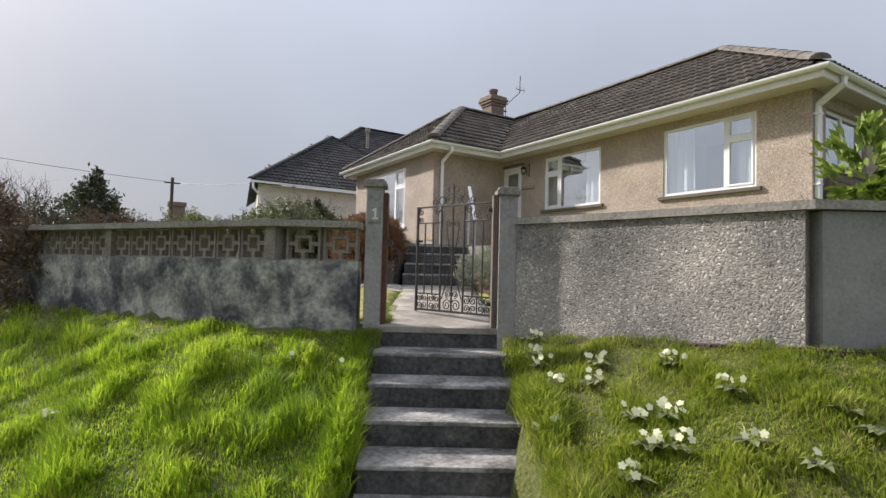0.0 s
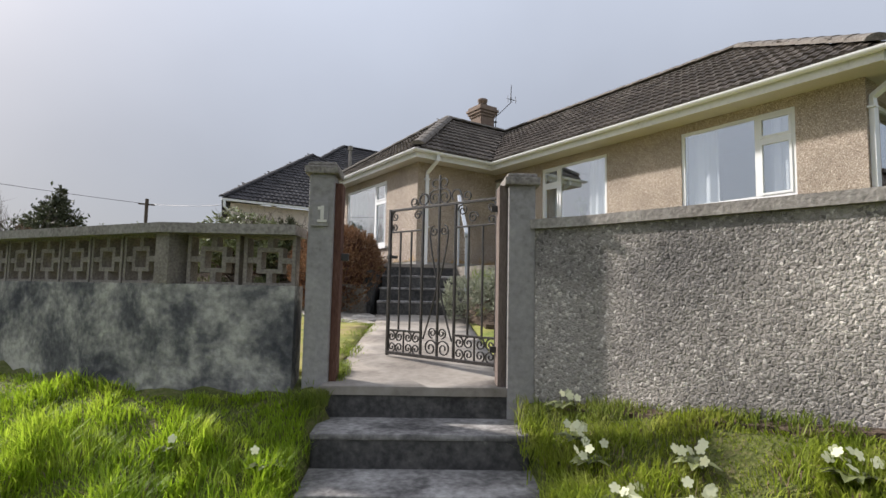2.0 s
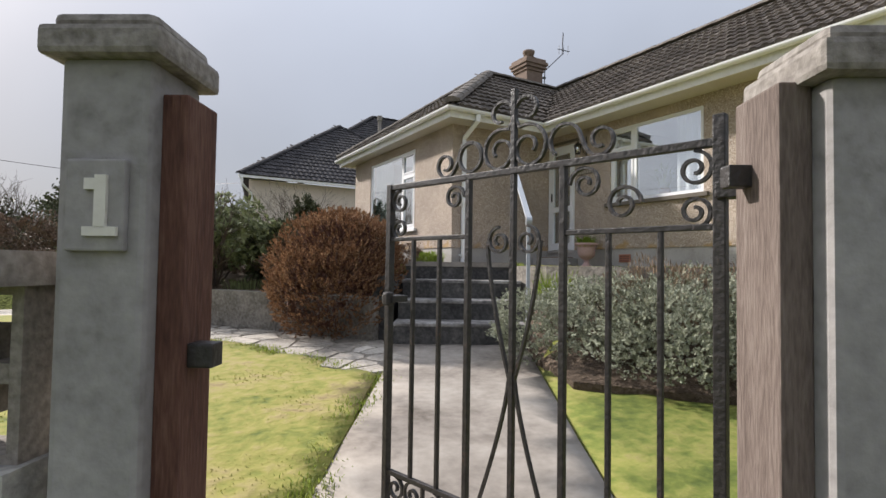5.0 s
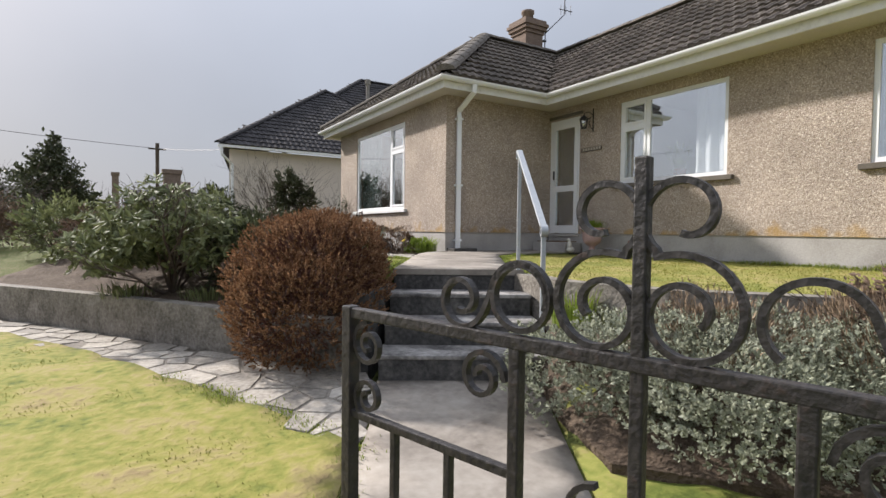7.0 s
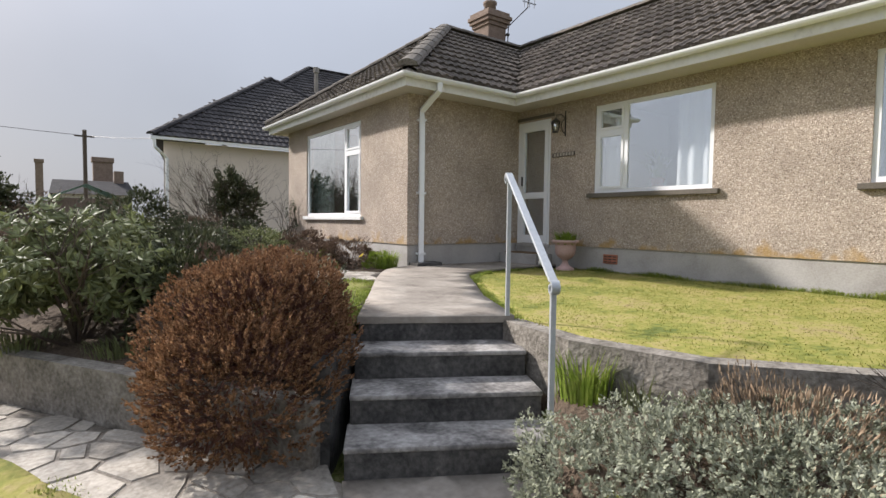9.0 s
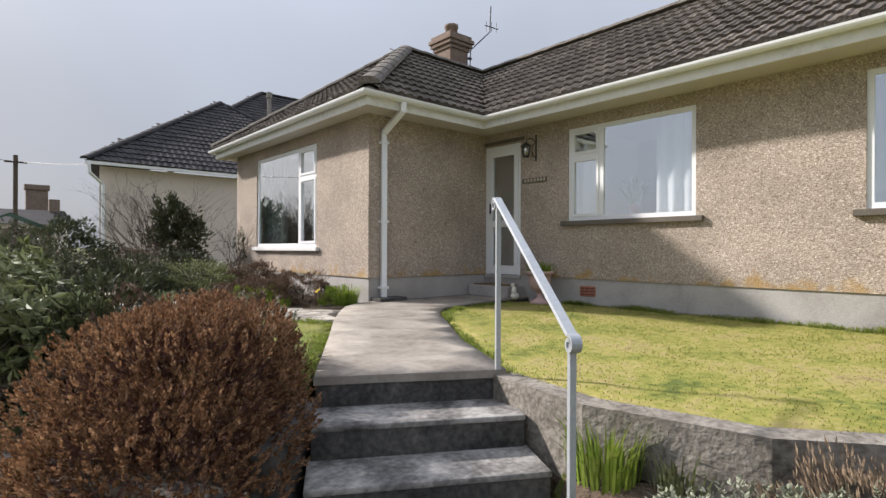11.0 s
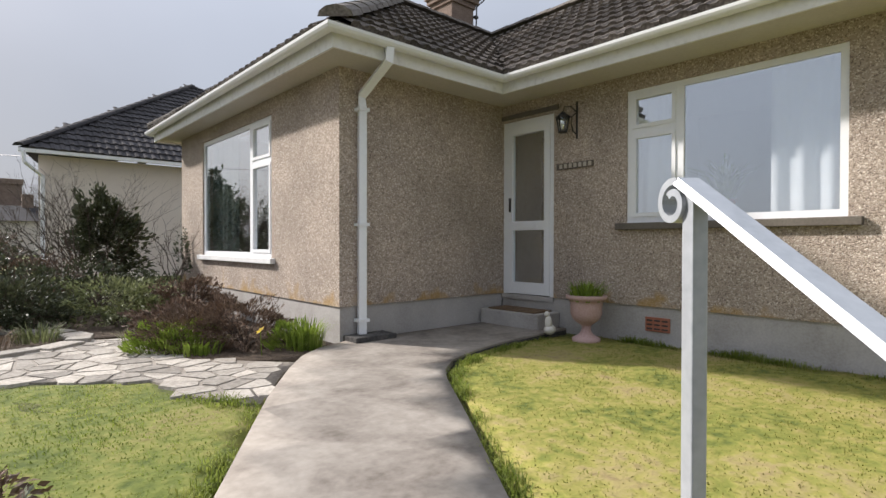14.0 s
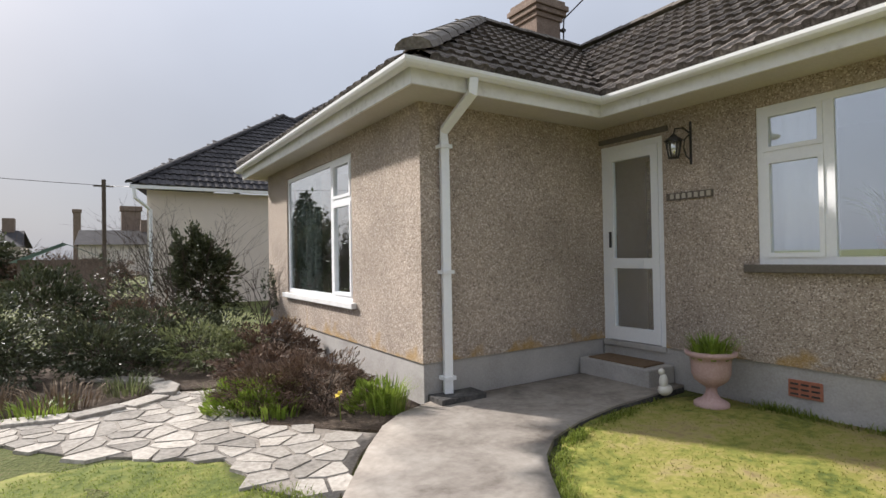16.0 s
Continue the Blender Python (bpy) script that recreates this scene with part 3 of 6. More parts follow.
RIGHT = [(2.99, 3.27), (3.10, 2.98), (3.24, 2.30), (3.44, 1.27), (3.83, 1.02), (8.0, -1.4)]
rw = thing("wall_right", (3.3, 2.3, 1.0), "rough grey pebbledashed boundary wall with a thin coping", "wall", kind="structure")
part("wall_base", run(bmesh.new(), RIGHT[:4], 0.10, 0.5, 1.99), M_WALLDASH, rw)
part("wall_base", run(bmesh.new(), [(3.445, 1.265), *RIGHT[4:]], 0.098, 0.5, 1.985), M_GREYRENDER, rw)
part("coping", run(bmesh.new(), RIGHT, 0.125, 1.992, 2.045), M_COPE, rw)


def screen_block():
    """A pierced block, 0.29 square: rim, square ring and four spokes."""
    bm = bmesh.new()
    t, h = 0.045, 0.145
    w = 0.02
    box(bm, (-h, -t, -h), (-h + w, t, h))
    box(bm, (h - w, -t, -h), (h, t, h))
    box(bm, (-h + w, -t, -h), (h - w, t, -h + w))
    box(bm, (-h + w, -t, h - w), (h - w, t, h))
    q, v = 0.072, 0.024
    box(bm, (-q, -t * 0.92, -q), (-q + v, t * 0.92, q))
    box(bm, (q - v, -t * 0.92, -q), (q, t * 0.92, q))
    box(bm, (-q + v, -t * 0.92, -q), (q - v, t * 0.92, -q + v))
    box(bm, (-q + v, -t * 0.92, q - v), (q - v, t * 0.92, q))
    for a in range(4):
        m = Matrix.Rotation(a * math.pi / 2, 4, "Y")
        box(bm, (q, -t * 0.9, -0.016), (h - w, t * 0.9, 0.016), m)
    me = bpy.data.meshes.new("screen_block")
    bm.to_mesh(me)
    bm.free()
    me.materials.append(M_BLOCK)
    return me


block_mesh = screen_block()
piers = []
for (ax, ay), (bx, by) in ((LEFT[2], LEFT[3]), (LEFT[2], LEFT[1]), (LEFT[1], LEFT[0])):
    d = Vector((bx - ax, by - ay))
    n = max(1, int((d.length - 0.06) / 0.30))
    u = d.normalized()
    gap = (d.length - 0.08) / n
    for k in range(n):
        c = Vector((ax, ay)) + u * (0.08 + gap * (k + 0.5))
        ob = part("screen_block", block_mesh, M_BLOCK, lw)
        ob.matrix_world = pose(c.x, c.y, 1.79, 0, 0, math.degrees(math.atan2(u.y, u.x)))
        if k and k % 7 == 0:
            piers.append((Vector((ax, ay)) + u * (0.08 + gap * k), u))
piers.append((Vector(LEFT[2]), Vector((0.55, -0.83))))
for p, u in piers:
    m = pose(p.x, p.y, 0, 0, 0, math.degrees(math.atan2(u.y, u.x)))
    part("pier", boxed((-0.05, -0.087, 1.651), (0.05, 0.087, 1.929), m), M_BLOCK, lw)


def gate_post(r0, r1, s0, s1, top, label):
    m = gm()
    c = m @ Vector(((r0 + r1) / 2, (s0 + s1) / 2, 0.9))
    ob = thing("gate_post", c, label, "gate post", "posts of the garden gate")
    part("shaft", boxed((r0, s0, 0.7), (r1, s1, top - 0.06), m, 0.012), M_POST, ob)
    bm = boxed((r0 - 0.024, s0 - 0.024, top - 0.062), (r1 + 0.024, s1 + 0.024, top - 0.015), m, 0.01)
    part("cap", bm, M_COPE, ob, "weathered flat coping cap")
    bm = boxed((r0 - 0.01, s0 - 0.01, top - 0.02), (r1 + 0.01, s1 + 0.01, top + 0.008), m, 0.014)
    part("cap_crown", bm, M_COPE, ob)
    return ob


M_OLDWOOD = surface("grey_weathered_wood", [(0.075, 0.055, 0.045), (0.15, 0.115, 0.098), (0.22, 0.18, 0.155)], 5, 50, 0.85, 0.4, stretch=(4, 4, 0.6))
pl = gate_post(-0.645, -0.503, 0.065, 0.225, 2.345, "grey painted gate post with a number plate and wooden jamb")
pr = gate_post(0.472, 0.622, -0.01, 0.15, 2.295, "grey painted gate post with wooden hinge jamb")
part("jamb", boxed((-0.505, 0.10, 1.08), (-0.462, 0.205, 2.24), gm(), 0.004), M_TIMBER, pl, "red-brown stained wooden jamb")
part("latch_keep", boxed((-0.463, 0.12, 1.80), (-0.42, 0.16, 1.84), gm(), 0.004), M_IRON, pl)
part("jamb", boxed((0.425, 0.03, 1.10), (0.472, 0.15, 2.24), gm(), 0.004), M_OLDWOOD, pr, "weathered wooden hinge jamb")
part("hinge", boxed((0.39, 0.10, 2.10), (0.43, 0.13, 2.135), gm(), 0.003), M_IRON, pr)
part("hinge", boxed((0.39, 0.10, 1.30), (0.43, 0.13, 1.335), gm(), 0.003), M_IRON, pr)
plate = thing("number_plate", gm() @ Vector((-0.565, 0.06, 2.0)), "small cream plate with the house number 1", "number plate")
part("backing", boxed((-0.622, 0.052, 1.985), (-0.53, 0.066, 2.125), gm(), 0.004), M_POST, plate)
bm = bmesh.new()
box(bm, (-0.573, 0.046, 2.02), (-0.555, 0.053, 2.10), gm())
box(bm, (-0.59, 0.046, 2.008), (-0.538, 0.053, 2.022), gm())
box(bm, (-0.589, 0.046, 2.078), (-0.572, 0.053, 2.095), gm())
part("digit", bm, M_NUM, plate, "cream digit 1")


# ---- wrought gate ----
def spiral(c, r0, r1, a0, a1, n=26):
    return [(c[0] + (r0 + (r1 - r0) * i / n) * math.cos(radians(a0 + (a1 - a0) * i / n)), c[1] + (r0 + (r1 - r0) * i / n) * math.sin(radians(a0 + (a1 - a0) * i / n))) for i in range(n + 1)]


HINGE, FREE = Vector((2.887, 3.521)), Vector((2.638, 4.407))


def gate():
    d = (HINGE - FREE)
    w = d.length
    u = d.normalized()
    m = Matrix(((u.x, -u.y, 0, FREE.x), (u.y, u.x, 0, FREE.y), (0, 0, 1, 0), (0, 0, 0, 1)))
    ob = thing("garden_gate", (FREE.x, FREE.y, 1.21), "open wrought iron garden gate with scrollwork and rusty dark paint", "gate")
    z0, z1 = 1.212, 2.205

    def bar(name, x, a, b, t):
        part(name, boxed((x - t / 2, -t / 2, a), (x + t / 2, t / 2, b), m, 0.002), M_IRON, ob)

    def rail(name, a, b, z, t):
        part(name, boxed((a, -t / 2, z - t / 2), (b, t / 2, z + t / 2), m, 0.002), M_IRON, ob)

    def curl(pts, t=0.010, dpt=0.0065):
        bm = bmesh.new()
        sweep(bm, [(p[0], 0, p[1]) for p in pts], rect(dpt, t), up=Vector((0, 1, 0)))
        bmesh.ops.transform(bm, matrix=m, verts=bm.verts[:])
        bmesh.ops.recalc_face_normals(bm, faces=bm.faces[:])
        part("scroll", bm, M_IRON, ob)

    a, c, b = w * 0.34, w * 0.496, w * 0.646
    bar("stile", 0, z0 - 0.02, z1 + 0.01, 0.02)
    bar("stile", w, z0 - 0.03, z1 + 0.05, 0.022)
    bar("upright", a, z0, z1, 0.015)
    bar("upright", b, z0, z1, 0.015)
    bar("upright", c, z0, z1 + 0.20, 0.014)
    rail("rail", 0, w, z1, 0.016)
    rail("rail", 0, w, z0, 0.02)
    for p, q in ((0, a), (b, w)):
        rail("rail", p, q, z1 - 0.155, 0.012)
        rail("rail", p, q, z0 + 0.155, 0.014)
        for k in (1, 2):
            bar("spindle", p + (q - p) * k / 3, z0 + 0.155, z1 - 0.155, 0.011)
        mid = (p + q) / 2
        bar("spindle", mid, z0, z0 + 0.155, 0.01)
        for lo, hi in ((p, mid), (mid, q)):
            g = (hi - lo)
            for zz, s in ((z0 + 0.15, -1), (z0 + 0.005, 1)):
                r = g * 0.23
                curl(spiral((lo + g * 0.27, zz + s * r), r, r * 0.2, -90 * s, (-90 + 500) * s if s > 0 else 90 - 500))
                curl(spiral((hi - g * 0.27, zz + s * r), r, r * 0.2, -90 * s, -90 * s - 500 * s))
    # Scrolls below the top rail.
    for x, s in ((0.045, 1), (w - 0.045, -1)):
        curl(spiral((x, z1 - 0.045), 0.035, 0.008, 90, 90 + 540 * s))
        curl(spiral((x, z1 - 0.125), 0.032, 0.008, -90, -90 - 540 * s))
    curl(spiral((b + 0.055, z1 - 0.05), 0.04, 0.008, 180, 180 - 560))
    curl(spiral((b + 0.14, z1 - 0.10), 0.04, 0.008, 0, 560))
    curl(spiral((a - 0.05, z1 - 0.05), 0.035, 0.008, 0, 540))
    # The lyre in the middle.
    for s in (-1, 1):
        top = spiral((c + s * 0.042, z1 - 0.17), 0.036, 0.008, 90 - s * 0, 90 + s * -520)
        curl(top)
        path = [(c + s * (0.078 - 0.07 * t ** 1.5), z1 - 0.17 - 0.33 * t) for t in [i / 12 for i in range(13)]]
        curl(path)
        path = [(c + s * (0.008 + 0.115 * t ** 1.3), z1 - 0.50 - 0.38 * t) for t in [i / 12 for i in range(13)]]
        curl(path)
        curl(spiral((c + s * 0.055, z0 + 0.06), 0.055, 0.012, 90 + s * 70, 90 + s * 70 - s * 560))
        curl(spiral((c + s * 0.04, z0 + 0.16), 0.036, 0.008, -90, -90 + s * 540))
    # The crest: a pair of S scrolls on the middle post and a wave to either side.
    def turned(pts, s):
        return [(c + s * x, z1 + 0.006 + z) for x, z in pts]

    for s in (-1, 1):
        low = spiral((0.042, 0.046), 0.058, 0.017, 118, -395, 44)
        high = spiral((0.040, 0.138), 0.042, 0.017, 222, -100, 30)
        join = [(0.012 + 0.003 * math.sin(t * 3), 0.108 - 0.012 * t) for t in (0.2, 0.5, 0.8)]
        curl(turned(high[::-1] + join + low[1:], s), 0.011)
        arc = spiral((0.140, 0.046), 0.036, 0.040, 232 if s > 0 else 560, 12, 24 if s > 0 else 44)
        end = spiral((0.228, 0.036), 0.036, 0.014, 222, 222 + 430, 34)
        curl(turned(arc + [(0.186, 0.036), (0.193, 0.022)] + end, s), 0.011)
    part("latch", boxed((0.0, -0.03, 1.865), (0.05, 0.03, 1.885), m, 0.003), M_IRON, ob)
    part("latch_knob", boxed((0.02, -0.045, 1.855), (0.045, -0.02, 1.895), m, 0.006), M_IRON, ob)
    part("hinge_pin", boxed((w - 0.005, -0.02, 2.10), (w + 0.05, 0.02, 2.13), m, 0.003), M_IRON, ob)
    return ob


gate()

# ---- retaining walls ----
rl = [(1.0, 11.2), (2.09, 9.6), (2.66, 8.68), (3.10, 7.95), (3.72, 6.98)]
ob = thing("wall_retaining_left", (2.6, 8.7, 1.3), "low rough concrete retaining wall below the flower bed", "wall", kind="structure")
part("wall_base", run(bmesh.new(), rl, 0.07, 0.9, 1.72), M_RETAIN, ob)
part("wall_base", run(bmesh.new(), [(3.72, 6.98), (4.24, 7.62)], 0.05, 0.9, 1.9), M_STEP, ob)
rr = [(5.17, 7.06), (5.06, 6.40), (5.22, 5.70), (5.61, 5.22), (6.5, 4.0), (7.2, 2.2), (8.2, -0.9)]
ob = thing("wall_retaining_right", (5.4, 5.6, 1.5), "low mossy concrete retaining wall edging the upper lawn", "wall", kind="structure")
part("wall_base", run(bmesh.new(), rr, 0.07, 0.9, 1.995), M_RETAIN, ob)


# ---- the bungalow ----
XM, XW, YW, YS, YN, XB = 8.94, 6.76, 10.90, 3.56, 15.60, 13.55
ZB, ZP, ZT = 1.85, 2.325, 4.58
house = thing("bungalow", (10, 9, ZB), "tan pebbledashed bungalow with a brown tiled hip roof", "house", kind="structure")


def wall_x(x0, x1, y0, y1, z0, z1, holes, name, mat):
    """A wall facing along x, with holes (y0, y1, z0, z1) cut through."""
    bm = bmesh.new()
    ys = sorted({y0, y1, *[h[0] for h in holes], *[h[1] for h in holes]})
    zs = sorted({z0, z1, *[h[2] for h in holes], *[h[3] for h in holes]})
    for a, b in zip(ys, ys[1:]):
        for c, d in zip(zs, zs[1:]):
            if not any(h[0] <= a and b <= h[1] and h[2] <= c and d <= h[3] for h in holes):
                box(bm, (x0, a, c), (x1, b, d))
    bmesh.ops.remove_doubles(bm, verts=bm.verts[:], dist=1e-4)
    seen = {}
    for f in bm.faces:
        seen.setdefault(tuple(round(v, 3) for v in f.calc_center_median()), []).append(f)
    bmesh.ops.delete(bm, geom=[f for fs in seen.values() if len(fs) > 1 for f in fs], context="FACES")
    return part(name, bm, mat, house)


HOLE_A, HOLE_B, HOLE_C = (4.375, 6.09, 3.09, 4.35), (7.61, 9.325, 3.10, 4.345), (12.33, 14.62, 2.74, 4.32)
DOOR = (10.165, 10.893, ZP, 4.30)
wall_x(XM, XM + 0.25, YS, YW + 0.25, ZP, ZT, [HOLE_A, HOLE_B, DOOR], "wall_front", M_DASH)
wall_x(XM + 0.015, XM + 0.25, YS + 0.015, YW, ZB - 0.3, ZP, [], "plinth", M_PLINTH)
wall_x(XW, XW + 0.25, YW, YN, ZP, ZT, [HOLE_C], "wall_wing", M_DASH)
wall_x(XW + 0.015, XW + 0.25, YW + 0.015, YN - 0.015, ZB - 0.3, ZP, [], "plinth", M_PLINTH)
part("wall_side", boxed((XW + 0.25, YW, ZP), (XM, YW + 0.25, ZT)), M_DASH, house)
part("plinth", boxed((XW + 0.25, YW + 0.015, ZB - 0.3), (XM + 0.015, YW + 0.25, ZP)), M_PLINTH, house)
part("wall_north", boxed((XW + 0.25, YN - 0.25, ZB - 0.3), (XB, YN, ZT)), M_DASH, house)
part("wall_back", boxed((XB - 0.25, YS, ZB - 0.3), (XB, YN - 0.25, ZT)), M_DASH, house)
HOLE_E = (9.38, 10.9, 3.36, 4.29)
bm = bmesh.new()
for lo, hi in (((XM + 0.25, ZB - 0.3), (HOLE_E[0], ZT)), ((HOLE_E[1], ZB - 0.3), (XB - 0.25, ZT)), ((HOLE_E[0], ZB - 0.3), (HOLE_E[1], HOLE_E[2])), ((HOLE_E[0], HOLE_E[3]), (HOLE_E[1], ZT))):
    box(bm, (lo[0], YS, lo[1]), (hi[0], YS + 0.25, hi[1]))
part("wall_south", bm, M_DASH, house)
for nm, za, zb in (("floor", 2.1, 2.2), ("ceiling", ZT, ZT + 0.05)):
    bm = bmesh.new()
    box(bm, (XM + 0.2, YS + 0.2, za), (XB - 0.2, YN - 0.2, zb))
    box(bm, (XW + 0.2, YW + 0.2, za), (XM + 0.2, YN - 0.2, zb))
    part(nm, bm, M_ROOM, house)
# Unseen inner walls added to close off the rooms and keep them dim.
part("added_partition", boxed((XM + 2.6, YS + 0.25, 2.2), (XM + 2.7, YN - 0.25, ZT)), M_ROOM, house)
part("added_partition", boxed((XM + 0.25, 9.75, 2.2), (XM + 2.6, 9.82, ZT)), M_ROOM, house)
part("added_partition", boxed((XM + 0.25, 6.8, 2.2), (XM + 2.6, 6.88, ZT)), M_ROOM, house)
part("added_partition", boxed((XM + 0.25, YW + 0.26, 2.2), (XM + 2.6, YW + 0.33, ZT)), M_ROOM, house)

# Roof.
EX, WX, EY0, EY1, EN, RUN, SL, ZE = 8.45, 6.43, 3.2, 10.456, 15.956, 2.75, 0.673, 4.665
RX, RY, BX = EX + RUN, EY1 + RUN, EX + 2 * RUN
ZR = ZE + RUN * SL
C = {
    "a": (EX, EY0, ZE), "b": (EX, EY1, ZE), "c": (RX, RY, ZR), "d": (RX, EY0 + 3.0, ZR), "e": (WX, EY1, ZE), "f": (WX + 2.65, RY, ZR),
    "g": (WX, EN, ZE), "h": (BX, EN, ZE), "i": (BX, EY0, ZE),
}
FACES = ["abcd", "ebcf", "efg", "gfch", "adi", "idch"]
bm = bmesh.new()
for f in FACES:
    top = [bm.verts.new(Vector(C[k]) - Vector((0, 0, 0.005))) for k in f]
    low = [bm.verts.new(Vector(C[k]) - Vector((0, 0, 0.06))) for k in f]
    bm.faces.new(top)
    bm.faces.new(low[::-1])
bmesh.ops.recalc_face_normals(bm, faces=bm.faces[:])
roof = part("roof", bm, M_TILE, house, "brown concrete tiled hip roof")


def tile_mesh(name, w, l, mat):
    """One interlocking tile, lifted at its lower edge, with a raised roll."""
    prof = [(-0.5, 0.002), (-0.43, 0.02), (-0.28, 0.021), (-0.2, 0.002), (-0.02, 0.0), (0.07, 0.02), (0.22, 0.021), (0.3, 0.002), (0.5, 0.0)]
    bm = bmesh.new()
    rows = []
    for y, lift in ((0.0, 0.042), (l, 0.004)):
        rows.append([bm.verts.new((x * w, y, z + lift)) for x, z in prof])
    skirt = [bm.verts.new((x * w, 0.0, 0.0)) for x, z in prof]
    for i in range(len(prof) - 1):
        bm.faces.new((rows[0][i], rows[0][i + 1], rows[1][i + 1], rows[1][i]))
        bm.faces.new((skirt[i], skirt[i + 1], rows[0][i + 1], rows[0][i]))
    me = bpy.data.meshes.new(name)
    bm.to_mesh(me)
    bm.free()
    me.materials.append(mat)
    return me


def inside(p, poly):
    hit = False
    for (ax, ay), (bx, by) in zip(poly, poly[1:] + poly[:1]):
        if (ay > p[1]) != (by > p[1]) and p[0] < (bx - ax) * (p[1] - ay) / (by - ay) + ax:
            hit = not hit
    return hit


TILES = []


def tiles(keys, w, expo, corners, store):
    o, e = Vector(corners[keys[0]]), Vector(corners[keys[1]])
    pts = [Vector(corners[k]) for k in keys]
    a = (e - o).normalized()
    n = (pts[1] - pts[0]).cross(pts[2] - pts[0]).normalized()
    if n.z < 0:
        n = -n
    b = n.cross(a)
    if b.z < 0:
        b, a = -b, a
    flat = [((p - o).dot(a), (p - o).dot(b)) for p in pts]
    lo, hi = min(p[0] for p in flat), max(p[0] for p in flat)
    top = max(p[1] for p in flat)
    right = a if a.cross(b).dot(n) > 0 else -a
    v = -0.03
    row = 0
    while v < top - 0.05:
        x = lo - w + (w / 2 if row % 2 else 0)
        while x < hi + w:
            if inside((x, max(v + 0.14, 0.05)), flat) or inside((x - w * 0.3, max(v + 0.1, 0.05)), flat) and inside((x + w * 0.3, max(v + 0.1, 0.05)), flat):
                j = random.uniform(-0.006, 0.006)
                p = o + a * x + b * (v + j) + n * 0.002
                m = Matrix(((right.x, b.x, n.x, p.x), (right.y, b.y, n.y, p.y), (right.z, b.z, n.z, p.z), (0, 0, 0, 1)))
                store.append((row, m @ Matrix.Rotation(random.uniform(-0.012, 0.012), 4, "Z")))
            x += w
        v += expo
        row += 1


def joined_tiles(name, mesh, mats, mat, parent):
    co = np.array([v.co[:] for v in mesh.vertices])
    polys = [tuple(p.vertices) for p in mesh.polygons]
    verts, faces = [], []
    for m in mats:
        k = len(verts)
        verts.extend([tuple(m @ Vector(c)) for c in co])
        faces.extend([tuple(i + k for i in p) for p in polys])
    ob = from_arrays(name, verts, faces, mat, parent)
    ob["kind"] = "stuff"
    return ob


# Ridge and hip tiles.
def ridge(a, b, parent, mat, size=0.13, lift=0.02):
    a, b = Vector(a), Vector(b)
    n = max(1, int((b - a).length / 0.42))
    for k in range(n):
        p, q = a.lerp(b, k / n), a.lerp(b, (k + 1.04) / n)
        ring = [(size * math.cos(t), size * 0.62 * math.sin(t)) for t in [math.pi * i / 6 for i in range(7)]]
        bm = bmesh.new()
        sweep(bm, [p + Vector((0, 0, lift + 0.012)), q + Vector((0, 0, lift))], ring)
        part("ridge_tile", bm, mat, parent)


ridge(Vector(C["e"]).lerp(Vector(C["f"]), 0.03), C["f"], roof, M_RIDGE, 0.15)
ridge(C["f"], C["c"], roof, M_RIDGE)
ridge(C["d"], C["c"], roof, M_RIDGE)
ridge(Vector(C["a"]).lerp(Vector(C["d"]), 0.03), C["d"], roof, M_RIDGE, 0.15)
ridge(C["g"], C["f"], roof, M_RIDGE)
ridge(C["i"], C["d"], roof, M_RIDGE)


# Eaves: soffit, fascia, gutter, downpipes.
def mitred(bm, line, ring, closed=False):
    """Sweeps a ring of (outward, up) offsets along a level polyline with mitred corners; outward is to the right."""
    pts = [Vector(p) for p in line]
    loops = []
    for i, p in enumerate(pts):
        d0 = (p - pts[i - 1]).normalized() if i else None
        d1 = (pts[i + 1] - p).normalized() if i + 1 < len(pts) else None
        n0 = Vector((d0.y, -d0.x, 0)) if d0 else None
        n1 = Vector((d1.y, -d1.x, 0)) if d1 else None
        n = ((n0 or n1) + (n1 or n0)).normalized()
        n = n / n.dot(n0 or n1)
        loops.append([bm.verts.new(p + n * x + Vector((0, 0, y))) for x, y in ring])
    k = len(ring)
    for a, b in zip(loops, loops[1:]):
        for i in range(k):
            bm.faces.new((a[i], a[(i + 1) % k], b[(i + 1) % k], b[i]))
    bm.faces.new(loops[0])
    bm.faces.new(loops[-1][::-1])
    bmesh.ops.recalc_face_normals(bm, faces=bm.faces[:])
    return bm


EAVE = [(BX, EY0, 0), (EX, EY0, 0), (EX, EY1, 0), (WX, EY1, 0), (WX, EN, 0), (BX, EN, 0)]
EAVE = [Vector(p) for p in EAVE][::-1]
gut = [(0.055 + 0.055 * math.cos(t), ZE - 0.035 + 0.06 * math.sin(t)) for t in [math.pi + math.pi * i / 8 for i in range(9)]]
gut += [(0.055 + 0.048 * math.cos(t), ZE - 0.035 + 0.052 * math.sin(t)) for t in [2 * math.pi - math.pi * i / 8 for i in range(9)]]
gutter = part("gutter", mitred(bmesh.new(), EAVE, [(x - 0.02, z) for x, z in gut]), M_WHITE, house, "white plastic half-round gutter")
part("fascia", mitred(bmesh.new(), EAVE, [(-0.045, ZE - 0.19), (-0.022, ZE - 0.19), (-0.022, ZE - 0.02), (-0.045, ZE - 0.02)]), M_FASCIA, house, "cream painted fascia board")
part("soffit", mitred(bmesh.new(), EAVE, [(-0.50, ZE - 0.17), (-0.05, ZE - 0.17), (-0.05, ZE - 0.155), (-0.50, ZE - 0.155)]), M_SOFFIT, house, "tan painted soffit")


